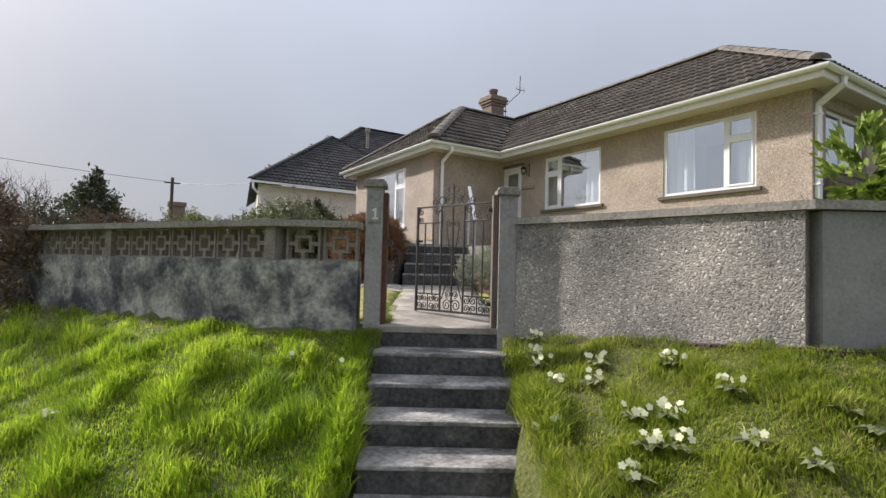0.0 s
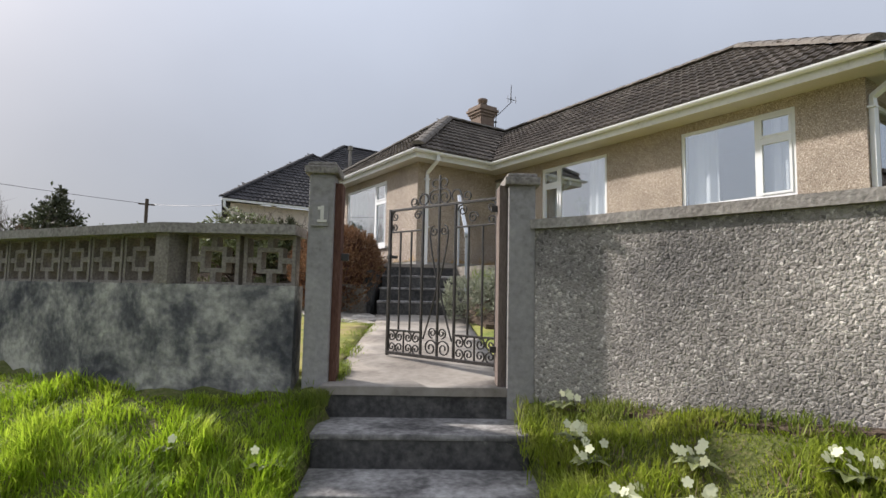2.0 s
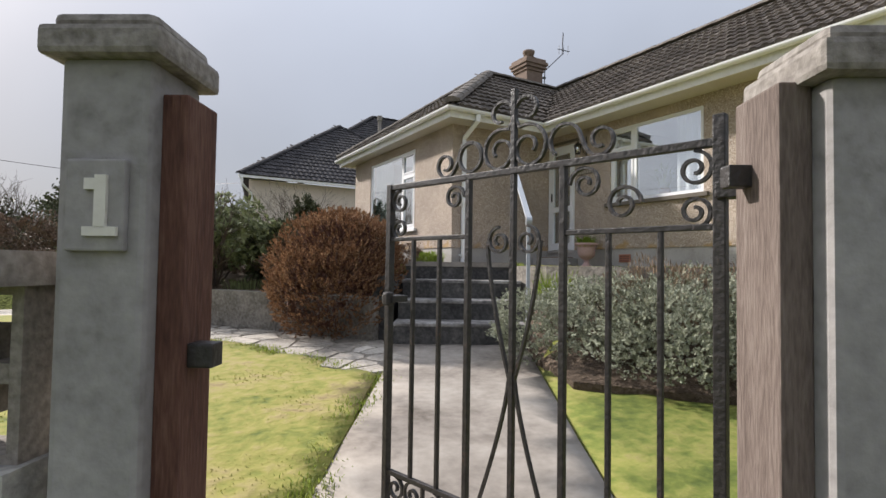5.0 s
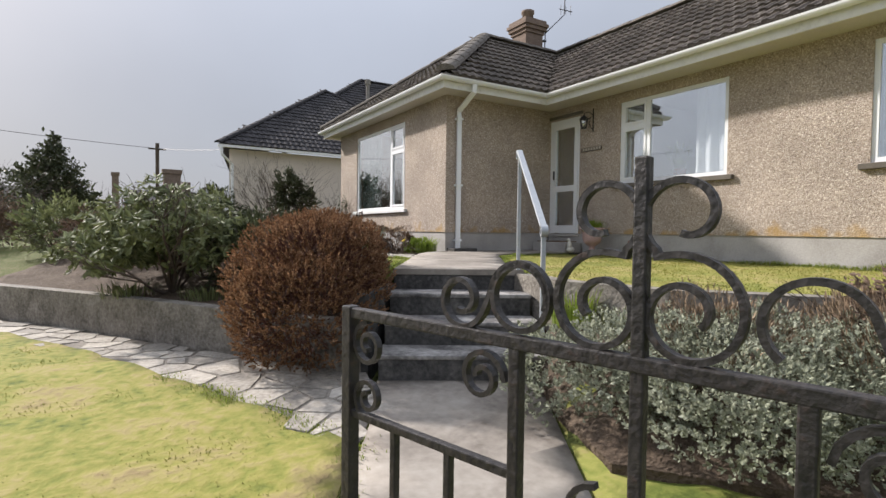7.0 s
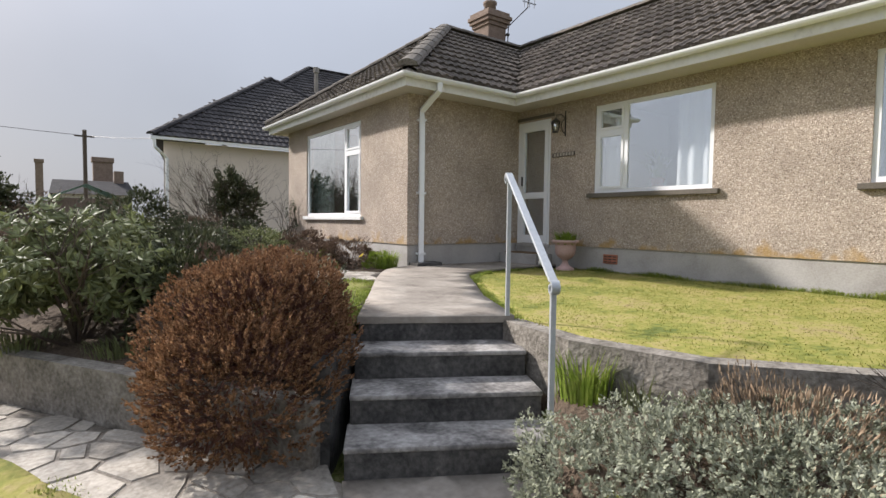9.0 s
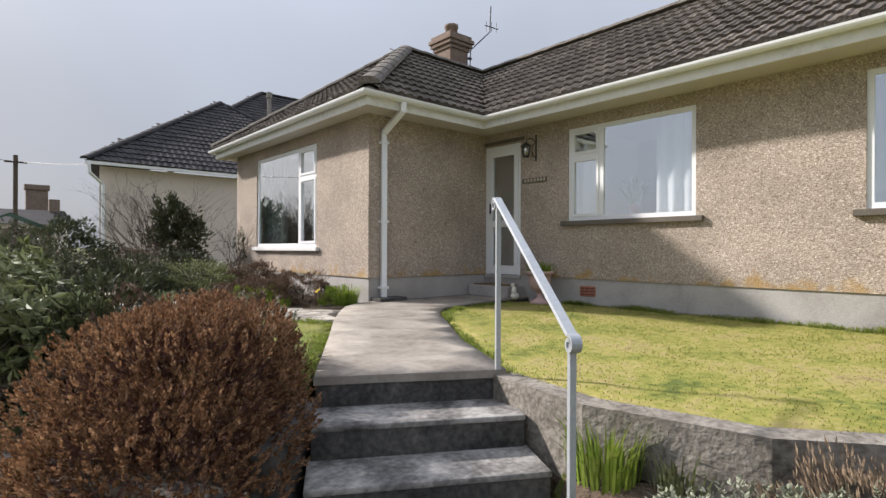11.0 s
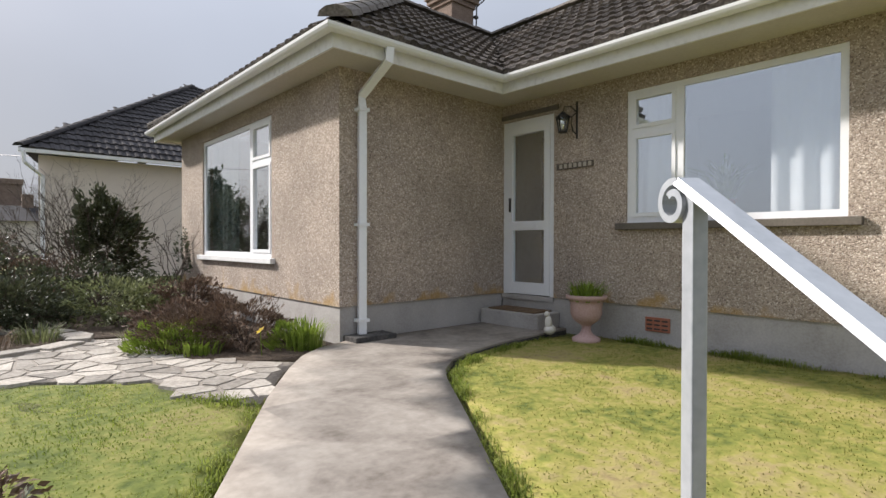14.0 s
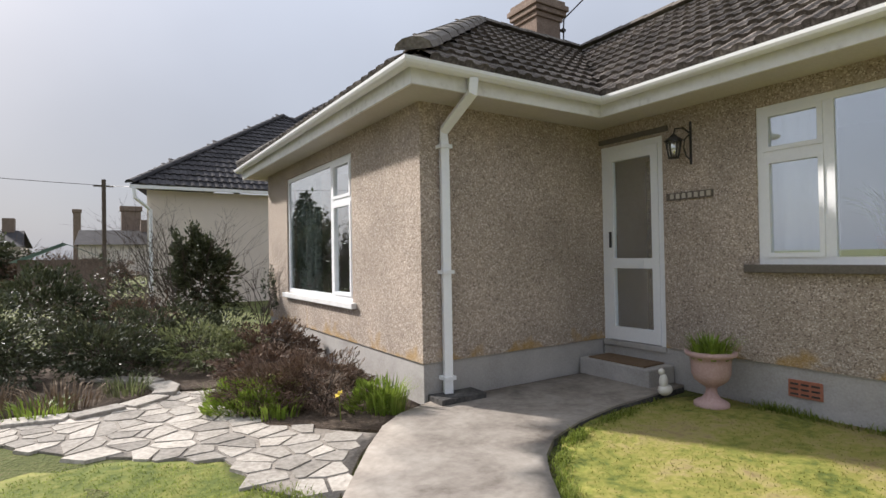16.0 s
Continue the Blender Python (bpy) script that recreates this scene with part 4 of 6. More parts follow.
def downpipe(top, wall, base, label):
    ob = thing("downpipe", base, label, "downpipe")
    t, w, b = Vector(top), Vector(wall), Vector(base)
    bm = sweep(bmesh.new(), [t, t - Vector((0, 0, 0.10)), w + Vector((0, 0, 0.0)), w - Vector((0, 0, 0.12)), b], rect(0.07, 0.07), up=Vector((0.3, 0.9, 0.1)))
    bmesh.ops.recalc_face_normals(bm, faces=bm.faces[:])
    part("pipe", bm, M_WHITE, ob)
    for z in (w.z - 0.15, (w.z + b.z) / 2 - 0.1, b.z + 0.12):
        part("bracket", boxed((b.x - 0.055, b.y - 0.045, z), (b.x + 0.055, b.y + 0.055, z + 0.03)), M_WHITE, ob)
    return ob


downpipe((6.97, EY1 - 0.03, ZE - 0.09), (6.97, YW - 0.05, 4.26), (6.97, YW - 0.05, 2.06), "white square downpipe at the corner of the wing")
downpipe((9.02, EY0 - 0.02, ZE - 0.09), (9.02, YS - 0.05, 4.24), (9.02, YS - 0.05, 2.0), "white square downpipe at the end of the house")
tagged(part("drain_kerb", boxed((6.80, YW - 0.22, 2.0), (7.24, YW + 0.0, 2.07), None, 0.01), M_STEP), "low concrete drain surround under the downpipe", "drain")


# ---- windows and door ----
def window(name, x, hole, panel_low, panel, label, curtains, sill=None):
    """A white casement window in a wall that faces -x; the opening panel is at its low-y or high-y side."""
    y0, y1, z0, z1 = hole
    ob = thing(name, (x, (y0 + y1) / 2, z0), label, "window", kind="structure")
    xf, xb = x + 0.02, x + 0.08
    t = 0.055
    bm = bmesh.new()
    box(bm, (xf, y0, z0), (xb, y1, z0 + t))
    box(bm, (xf, y0, z1 - t), (xb, y1, z1))
    box(bm, (xf, y0, z0 + t), (xb, y0 + t, z1 - t))
    box(bm, (xf, y1 - t, z0 + t), (xb, y1, z1 - t))
    part("window_frame", bm, M_WHITE, ob)
    ym = y0 + panel if panel_low else y1 - panel
    part("mullion", boxed((xf - 0.003, ym - 0.035, z0 + t), (xb, ym + 0.035, z1 - t), None, 0.004), M_WHITE, ob)
    pa, pb = (y0 + t, ym - 0.035) if panel_low else (ym + 0.035, y1 - t)
    zt = z1 - t - (z1 - z0) * 0.27
    part("transom", boxed((xf - 0.002, pa, zt - 0.03), (xb, pb, zt + 0.03), None, 0.004), M_WHITE, ob)
    for a, b in ((z0 + t, zt - 0.03), (zt + 0.03, z1 - t)):
        bm = bmesh.new()
        s = 0.035
        box(bm, (xf - 0.012, pa, a), (xb - 0.02, pb, a + s))
        box(bm, (xf - 0.012, pa, b - s), (xb - 0.02, pb, b))
        box(bm, (xf - 0.012, pa, a + s), (xb - 0.02, pa + s, b - s))
        box(bm, (xf - 0.012, pb - s, a + s), (xb - 0.02, pb, b - s))
        part("sash", bm, M_WHITE, ob)
        g = part("pane", boxed((xf + 0.012, pa + s, a + s), (xf + 0.018, pb - s, b - s)), M_GLASS, ob)
        g.visible_shadow = False
    qa, qb = (ym + 0.035, y1 - t) if panel_low else (y0 + t, ym - 0.035)
    g = part("pane", boxed((xf + 0.012, qa, z0 + t), (xf + 0.018, qb, z1 - t)), M_GLASS, ob)
    g.visible_shadow = False
    part("window_sill", boxed((x - 0.055, y0 - 0.09, z0 - 0.065), (x + 0.09, y1 + 0.09, z0 - 0.002), None, 0.008), sill or M_SILL, ob, "painted sill" if sill else "grey stone sill")
    for ca, cb, mat in curtains:
        n = max(12, int((cb - ca) / 0.018))
        verts, faces = [], []
        for k in range(n + 1):
            y = ca + (cb - ca) * k / n
            d = 0.028 * math.sin(k * 0.62) + 0.012 * math.sin(k * 0.23 + 1)
            verts += [(x + 0.155 + d, y, z0 + 0.01), (x + 0.155 + d * 0.7, y, z1 + 0.02)]
        faces = [(2 * k, 2 * k + 2, 2 * k + 3, 2 * k + 1) for k in range(n)]
        c = from_arrays("curtain", verts, faces, mat, smooth=True)
        tagged(c, "sheer white curtain hanging behind the window" if mat is M_CURTAIN else "grey-green curtain hanging behind the window", "curtain")
    return ob


M_SILL = surface("sill_stone", [(0.10, 0.085, 0.07), (0.17, 0.15, 0.125)], 4, 60, 0.85, 0.2)
M_DRAPE = surface("grey_green_drape", [(0.15, 0.19, 0.18), (0.24, 0.28, 0.27)], 2, 80, 0.9, 0.1)
window("window_1", XM, HOLE_A, True, 0.52, "wide white plastic casement window with net curtains", [(4.4, 4.75, M_CURTAIN), (5.55, 6.05, M_CURTAIN)])
window("window_2", XM, HOLE_B, False, 0.50, "wide white plastic casement window beside the front door", [(7.6, 8.15, M_CURTAIN), (8.85, 9.3, M_CURTAIN)])
window("window_3", XW, HOLE_C, True, 0.60, "white plastic casement window in the front wing", [(13.7, 14.58, M_DRAPE), (12.36, 12.7, M_CURTAIN)], M_FASCIA)
we = thing("window_4", (10.0, YS, 3.1), "white plastic window in the end wall", "window", kind="structure")
bm = bmesh.new()
x0, x1, z0, z1 = HOLE_E
for lo, hi in (((x0, z0), (x1, z0 + 0.055)), ((x0, z1 - 0.055), (x1, z1)), ((x0, z0 + 0.055), (x0 + 0.055, z1 - 0.055)), ((x1 - 0.055, z0 + 0.055), (x1, z1 - 0.055)), ((x0 + 0.7, z0 + 0.055), (x0 + 0.77, z1 - 0.055))):
    box(bm, (lo[0], YS + 0.07, lo[1]), (hi[0], YS + 0.13, hi[1]))
part("window_frame", bm, M_WHITE, we)
part("pane", boxed((x0 + 0.055, YS + 0.09, z0 + 0.055), (x0 + 0.7, YS + 0.096, z1 - 0.055)), M_GLASS, we).visible_shadow = False
part("pane", boxed((x0 + 0.77, YS + 0.09, z0 + 0.055), (x1 - 0.055, YS + 0.096, z1 - 0.055)), M_GLASS, we).visible_shadow = False
part("window_sill", boxed((x0 - 0.09, YS - 0.05, z0 - 0.06), (x1 + 0.09, YS + 0.08, z0 - 0.002), None, 0.008), M_SILL, we)

fence = thing("timber_fence", (9.6, 3.34, 2.0), "weathered horizontal board fence beside the end of the house", "fence")
for k in range(11):
    part("board", boxed((9.12, 3.33 + 0.012 * (k % 2), 2.0 + 0.12 * k), (10.9, 3.352 + 0.012 * (k % 2), 2.11 + 0.12 * k), None, 0.004), M_OLDWOOD, fence)
for x in (9.15, 10.85):
    part("post", boxed((x - 0.04, 3.365, 1.9), (x + 0.04, 3.44, 3.34), None, 0.006), M_OLDWOOD, fence)

door = thing("door_1", (XM, 10.52, ZP), "white plastic glazed front door with a brass letter plate", "door", kind="structure")
y0, y1, z0, z1 = DOOR
t = 0.06
bm = bmesh.new()
box(bm, (XM + 0.02, y0, z0), (XM + 0.09, y0 + t, z1))
box(bm, (XM + 0.02, y1 - t, z0), (XM + 0.09, y1, z1))
box(bm, (XM + 0.02, y0 + t, z1 - t), (XM + 0.09, y1 - t, z1))
part("door_frame", bm, M_WHITE, door)
a, b = y0 + t + 0.003, y1 - t - 0.003
bm = bmesh.new()
st = 0.075
zm = z0 + 0.78
for lo, hi in (((a, z0 + 0.01), (a + st, z1 - t - 0.003)), ((b - st, z0 + 0.01), (b, z1 - t - 0.003)), ((a + st, z0 + 0.01), (b - st, z0 + 0.14)), ((a + st, z1 - t - 0.1), (b - st, z1 - t - 0.003)), ((a + st, zm - 0.05), (b - st, zm + 0.05))):
    box(bm, (XM + 0.01, lo[0], lo[1]), (XM + 0.065, hi[0], hi[1]))
leaf = part("door_leaf", bm, M_WHITE, door)
part("pane", boxed((XM + 0.035, a + st, z0 + 0.14), (XM + 0.041, b - st, zm - 0.05)), M_GLASS, door).visible_shadow = False
part("pane", boxed((XM + 0.035, a + st, zm + 0.05), (XM + 0.041, b - st, z1 - t - 0.1)), M_GLASS, door).visible_shadow = False
part("letter_plate", boxed((XM + 0.002, 10.40, zm - 0.03), (XM + 0.012, 10.66, zm + 0.03), None, 0.004), M_WHITE, door)
part("handle", boxed((XM - 0.015, b - 0.06, zm + 0.16), (XM + 0.008, b - 0.04, zm + 0.32), None, 0.004), M_IRON, door, "dark lever handle")
part("threshold", boxed((XM - 0.01, y0, ZP - 0.05), (XM + 0.2, y1, ZP - 0.002), None, 0.005), M_PLINTH, door)
n = 40
verts, faces = [], []
for k in range(n + 1):
    y = y0 + 0.08 + (y1 - y0 - 0.16) * k / n
    d = 0.012 * math.sin(k * 0.8)
    verts += [(XM + 0.62 + d, y, ZP - 0.1), (XM + 0.62 + d, y, z1 - 0.1)]
tagged(from_arrays("door_curtain", verts, [(2 * k, 2 * k + 2, 2 * k + 3, 2 * k + 1) for k in range(n)], M_DOORDRAPE, smooth=True), "dark green curtain hanging behind the glazed door", "curtain")
tagged(part("doorstep", boxed((8.56, 10.08, 2.0), (8.93, 10.88, 2.18), None, 0.015), M_PLINTH), "low concrete doorstep below the front door", "doorstep", kind="structure")
tagged(part("door_mat", boxed((8.6, 10.16, 2.18), (8.9, 10.8, 2.195), None, 0.005), M_MAT), "brown coir mat lying on the doorstep", "door mat")

# Chimney and aerial.
chim = thing("chimney", (10.5, 13.45, 6.2), "weathered brick chimney stack with corbelled bands and a clay pot", "chimney", kind="structure")
cx, cy = 10.5, 13.45
part("stack", boxed((cx - 0.25, cy - 0.25, 6.0), (cx + 0.25, cy + 0.25, 6.93), None, 0.01), M_BRICK, chim)
for z, o in ((6.90, 0.03), (6.98, 0.07), (7.06, 0.10), (7.14, 0.06)):
    part("band", boxed((cx - 0.25 - o, cy - 0.25 - o, z), (cx + 0.25 + o, cy + 0.25 + o, z + 0.078), None, 0.01), M_BRICK, chim)
part("flaunching", boxed((cx - 0.22, cy - 0.22, 7.215), (cx + 0.22, cy + 0.22, 7.27), None, 0.03), M_COPE, chim)
part("pot", lathe(bmesh.new(), [(0.14, 0), (0.125, 0.14), (0.15, 0.16), (0.15, 0.22), (0.12, 0.225)], (cx, cy, 7.26), 16), M_BRICK, chim)
aer = thing("tv_aerial", (cx + 0.27, cy - 0.27, 6.6), "thin metal television aerial on a cranked pole", "aerial")
part("pole", sweep(bmesh.new(), [(cx + 0.28, cy - 0.28, 6.5), (cx + 0.29, cy - 0.29, 6.95), (cx + 0.74, cy - 0.42, 7.42), (cx + 0.76, cy - 0.43, 7.98)], circle(0.013, 6)), M_IRON, aer)
part("boom", sweep(bmesh.new(), [(cx + 0.62, cy - 0.38, 7.55), (cx + 0.92, cy - 0.5, 7.5)], circle(0.010, 6)), M_IRON, aer)
for k in range(3):
    part("element", sweep(bmesh.new(), [(cx + 0.66 + 0.11 * k, cy - 0.395 - 0.045 * k, 7.42), (cx + 0.66 + 0.11 * k, cy - 0.395 - 0.045 * k, 7.64)], circle(0.006, 5)), M_IRON, aer)
for z in (6.55, 6.75):
    part("bracket", boxed((cx + 0.24, cy - 0.31, z), (cx + 0.31, cy - 0.25, z + 0.04)), M_IRON, aer)

# ---- handrail ----
hr = thing("handrail", (4.9, 6.65, 1.7), "grey painted metal handrail with scrolled ends beside the steps", "handrail")
T, L = Vector((5.13, 7.06, 2.99)), Vector((4.635, 6.205, 2.375))
dirn = Vector((T.x - L.x, T.y - L.y, 0)).normalized()
for p, base in ((T, 2.0), (L, 1.55)):
    m = Matrix(((dirn.x, -dirn.y, 0, p.x), (dirn.y, dirn.x, 0, p.y), (0, 0, 1, 0), (0, 0, 0, 1)))
    part("post", boxed((-0.014, -0.014, base), (0.014, 0.014, p.z - 0.012), m, 0.003), M_RAIL, hr)
line = [T.lerp(L, k / 10) for k in range(11)]
up_n = (T - L).normalized().cross(Vector((dirn.y, -dirn.x, 0))).normalized()
bm = sweep(bmesh.new(), [T + dirn * 0.02 + Vector((0, 0, 0.012)), *line, ], [(-0.024, -0.007), (0.024, -0.007), (0.02, 0.006), (-0.02, 0.006)])
part("rail", bm, M_RAIL, hr)


def rail_curl(p, sgn):
    pts = []
    for i in range(27):
        k = i / 26
        r = 0.037 * (1 - 0.6 * k)
        ang = radians(90 - sgn * 20 + (-sgn) * 420 * k * -1)
        pts.append(p + dirn * (r * math.cos(ang)) + Vector((0, 0, r * math.sin(ang) - 0.036)))
    return pts


for p, sg in ((T + dirn * 0.03 + Vector((0, 0, 0.012)), -1), (L - dirn * 0.01, 1)):
    bm = sweep(bmesh.new(), rail_curl(p, sg), [(-0.006, -0.022), (0.006, -0.022), (0.006, 0.022), (-0.006, 0.022)], up=Vector((dirn.y, -dirn.x, 0)))
    bmesh.ops.recalc_face_normals(bm, faces=bm.faces[:])
    part("scroll", bm, M_RAIL, hr)

# ---- things by the door ----
lamp = thing("wall_lantern", (XM - 0.1, 9.9, 3.95), "black wrought iron lantern hanging from a wall bracket", "wall lamp")
part("back_plate", boxed((XM - 0.012, 9.865, 3.98), (XM, 9.885, 4.36), None, 0.003), M_IRON, lamp)
part("arm", sweep(bmesh.new(), [(XM - 0.01, 9.875, 4.25), (XM - 0.07, 9.9, 4.30), (XM - 0.12, 9.95, 4.30), (XM - 0.13, 9.96, 4.24)], circle(0.007, 6)), M_IRON, lamp)
part("arm_scroll", sweep(bmesh.new(), [(XM - 0.01, 9.875, 4.02), (XM - 0.05, 9.89, 4.05), (XM - 0.07, 9.9, 4.12), (XM - 0.06, 9.9, 4.2), (XM - 0.02, 9.88, 4.24)], circle(0.006, 6)), M_IRON, lamp)
lx0, ly0 = XM - 0.13, 9.96
part("lantern_roof", lathe(bmesh.new(), [(0.085, 0), (0.028, 0.045), (0.01, 0.065)], (lx0, ly0, 4.19), 6), M_IRON, lamp)
for k in range(6):
    dx, dy = math.cos(math.pi * k / 3), math.sin(math.pi * k / 3)
    part("glazing_bar", sweep(bmesh.new(), [(lx0 + 0.066 * dx, ly0 + 0.066 * dy, 4.19), (lx0 + 0.042 * dx, ly0 + 0.042 * dy, 4.05)], circle(0.0045, 5)), M_IRON, lamp)
part("lantern_base", lathe(bmesh.new(), [(0.046, 0), (0.048, 0.012), (0.03, 0.016)], (lx0, ly0, 4.035), 6), M_IRON, lamp)
part("lantern_glass", lathe(bmesh.new(), [(0.04, 0), (0.062, 0.135)], (lx0, ly0, 4.052), 6), M_GLASS, lamp)
tagged(part("lintel", boxed((XM - 0.022, 10.10, 4.325), (XM + 0.05, YW - 0.005, 4.375), None, 0.006), M_SILL), "thin stone drip lintel above the front door", "lintel", kind="structure")

sign = thing("name_sign", (XM, 9.88, 3.72), "small dark wooden name board with raised letters", "sign")
part("board", boxed((XM - 0.018, 9.68, 3.678), (XM, 10.12, 3.742), None, 0.004), M_PLATE, sign)
for k, w in enumerate((0.036, 0.036, 0.036, 0.036, 0.036, 0.036, 0.036)):
    y = 10.08 - k * 0.058
    part("letter", boxed((XM - 0.021, y - w, 3.689), (XM - 0.0175, y, 3.733)), M_LETTER, sign)

vent = thing("air_brick", (XM, 9.02, 2.1), "terracotta air brick with slots in the plinth", "air vent")
part("body", boxed((XM - 0.001, 8.90, 2.10), (XM + 0.1, 9.13, 2.23), None, 0.004), M_TERRA, vent)
# Dark strips laid on the face stand for the shade inside the slots.
for k in range(3):
    for j in range(3):
        part("slot_shade", boxed((XM - 0.004, 8.915 + j * 0.072, 2.118 + k * 0.038), (XM - 0.0005, 8.97 + j * 0.072, 2.132 + k * 0.038)), M_IRON, vent)

urn = thing("garden_urn", (8.62, 9.55, 1.97), "faded pink pedestal urn planted with green daffodil leaves", "plant pot")
prof = [(0.129, 0), (0.131, 0.04), (0.109, 0.055), (0.07, 0.075), (0.044, 0.115), (0.04, 0.15), (0.052, 0.17), (0.087, 0.19), (0.126, 0.225), (0.144, 0.27), (0.148, 0.36), (0.155, 0.4), (0.187, 0.415), (0.193, 0.445), (0.174, 0.452), (0.144, 0.4), (0.017, 0.39)]
part("bowl", lathe(bmesh.new(), prof, (8.62, 9.55, 1.97), 24), M_PINK, urn)
orn = thing("garden_ornament", (8.47, 9.86, 2.02), "small white weathered stone animal ornament beside the doorstep", "ornament")
bm = bmesh.new()
for c, s in (((0, 0, 0.05), (0.075, 0.05, 0.05)), ((-0.02, 0.0, 0.12), (0.04, 0.035, 0.07)), ((-0.03, 0.01, 0.2), (0.03, 0.026, 0.03))):
    r = bmesh.ops.create_icosphere(bm, subdivisions=2, radius=1.0)
    for v in r["verts"]:
        v.co = Vector((8.47 + c[0] + v.co.x * s[0], 9.86 + c[1] + v.co.y * s[1], 2.02 + c[2] + v.co.z * s[2]))
for f in bm.faces:
    f.smooth = True
part("figure", bm, M_NUM, orn)

ps = thing("plant_stand", (9.42, 8.62, 2.2), "slim round wooden plant stand inside the window", "plant stand")
part("top", lathe(bmesh.new(), [(0.16, 0), (0.16, 0.025)], (9.42, 8.62, 3.12), 16), M_PLATE, ps)
part("column", lathe(bmesh.new(), [(0.1, 0), (0.03, 0.03), (0.025, 0.92)], (9.42, 8.62, 2.2), 12), M_PLATE, ps)
hp = thing("house_plant", (9.42, 8.62, 3.145), "potted green house plant standing inside the window", "plant")
part("pot", lathe(bmesh.new(), [(0.07, 0), (0.1, 0.16), (0.09, 0.16), (0.02, 0.14)], (9.42, 8.62, 3.145), 16), M_TERRA, hp)


# ---- planting ----
def leaf_mesh(name, blobs, n, size, mat, parent=None, label="", seed=1, lean=0.35, slim=0.45, shell=0.35, up=0.25, floor=None, lump=0.18, knit=0.13):
    """Many small folded leaves over the lumpy surface of some ellipsoids (x, y, z, rx, ry, rz)."""
    rng = np.random.default_rng(seed)
    vol = np.array([b[3] * b[4] + b[4] * b[5] + b[3] * b[5] for b in blobs])
    nests = max(12, n // 26)
    heart = rng.normal(size=(nests, 3))
    heart /= np.linalg.norm(heart, axis=1)[:, None]
    own = rng.integers(0, nests, n)
    d = heart[own] + rng.normal(scale=knit, size=(n, 3))
    d /= np.linalg.norm(d, axis=1)[:, None]
    share = np.repeat(np.arange(len(blobs)), np.maximum(1, (nests * vol / vol.sum()).round().astype(int)))
    pick = share[own % len(share)]
    b = np.array(blobs)[pick]
    ph = rng.uniform(0, 6, 3)
    wob = 1 + lump * (np.sin(5 * d[:, 0] + ph[0] + pick) * np.sin(4 * d[:, 1] + ph[1]) + 0.6 * np.sin(9 * d[:, 2] + ph[2] + 7 * d[:, 0]))
    rad = (1 - shell * (0.55 * rng.random(nests)[own] + 0.45 * rng.random(n)) ** 1.5) * wob
    p = b[:, :3] + d * b[:, 3:6] * rad[:, None]
    if floor is not None:
        keep = p[:, 2] > floor
        p, d = p[keep], d[keep]
        n = len(p)
    ax = d + rng.normal(scale=lean, size=(n, 3)) + np.array([0, 0, up])
    ax /= np.linalg.norm(ax, axis=1)[:, None]
    sd = np.cross(ax, rng.normal(size=(n, 3)))
    sd /= np.linalg.norm(sd, axis=1)[:, None]
    nn = np.cross(ax, sd)
    s = size * rng.uniform(0.6, 1.35, n)[:, None]
    base, tip = p - ax * s * 0.5, p + ax * s * 0.5
    l, r = p + sd * s * slim * 0.5 + nn * s * 0.08, p - sd * s * slim * 0.5 + nn * s * 0.08
    v = np.stack([base, l, tip, r], 1).reshape(-1, 3)
    f = (np.arange(n)[:, None] * 4 + np.array([[0, 1, 2, 3]])).tolist()
    return from_arrays(name, v.tolist(), f, mat, parent, label)


def sprigs(name, blobs, n, per, reach, size, mat, parent, label="", seed=1, slim=0.5, spread=0.5, up=0.5, shell=0.2, lump=0.08, floor=None):
    """Leafy shoots over some ellipsoids: each shoot is an axis with leaves set round it."""
    rng = np.random.default_rng(seed)
    vol = np.array([b[3] * b[4] + b[4] * b[5] + b[3] * b[5] for b in blobs])
    pick = rng.choice(len(blobs), n, p=vol / vol.sum())
    b = np.array(blobs)[pick]
    d = rng.normal(size=(n, 3))
    d /= np.linalg.norm(d, axis=1)[:, None]
    ph = rng.uniform(0, 6, 3)
    wob = 1 + lump * (np.sin(5 * d[:, 0] + ph[0] + pick) * np.sin(4 * d[:, 1] + ph[1]) + 0.6 * np.sin(9 * d[:, 2] + ph[2]))
    p = b[:, :3] + d * b[:, 3:6] * ((1 - shell * rng.random(n) ** 1.6) * wob)[:, None]
    if floor is not None:
        keep = p[:, 2] > floor
        p, d = p[keep], d[keep]
        n = len(p)
    ax = d + rng.normal(scale=0.25, size=(n, 3)) + np.array([0, 0, up])
    ax /= np.linalg.norm(ax, axis=1)[:, None]
    p, ax = np.repeat(p, per, 0), np.repeat(ax, per, 0)
    k = n * per
    out = np.cross(ax, rng.normal(size=(k, 3)))
    out /= np.linalg.norm(out, axis=1)[:, None]
    t = rng.random(k)[:, None]
    la = ax * (1 - spread) + out * spread * (1.1 - 0.5 * t)
    la /= np.linalg.norm(la, axis=1)[:, None]
    base = p + ax * reach * t
    s = size * rng.uniform(0.65, 1.3, k)[:, None]
    sd = np.cross(la, ax + rng.normal(scale=0.2, size=(k, 3)))
    sd /= np.linalg.norm(sd, axis=1)[:, None]
    nn = np.cross(la, sd)
    mid = base + la * s * 0.55
    v = np.stack([base, mid + sd * s * slim * 0.5 + nn * s * 0.06, base + la * s - nn * s * 0.08, mid - sd * s * slim * 0.5 + nn * s * 0.06], 1).reshape(-1, 3)
    f = (np.arange(k)[:, None] * 4 + np.array([[0, 1, 2, 3]])).tolist()
    return from_arrays(name, v.tolist(), f, mat, parent, label)


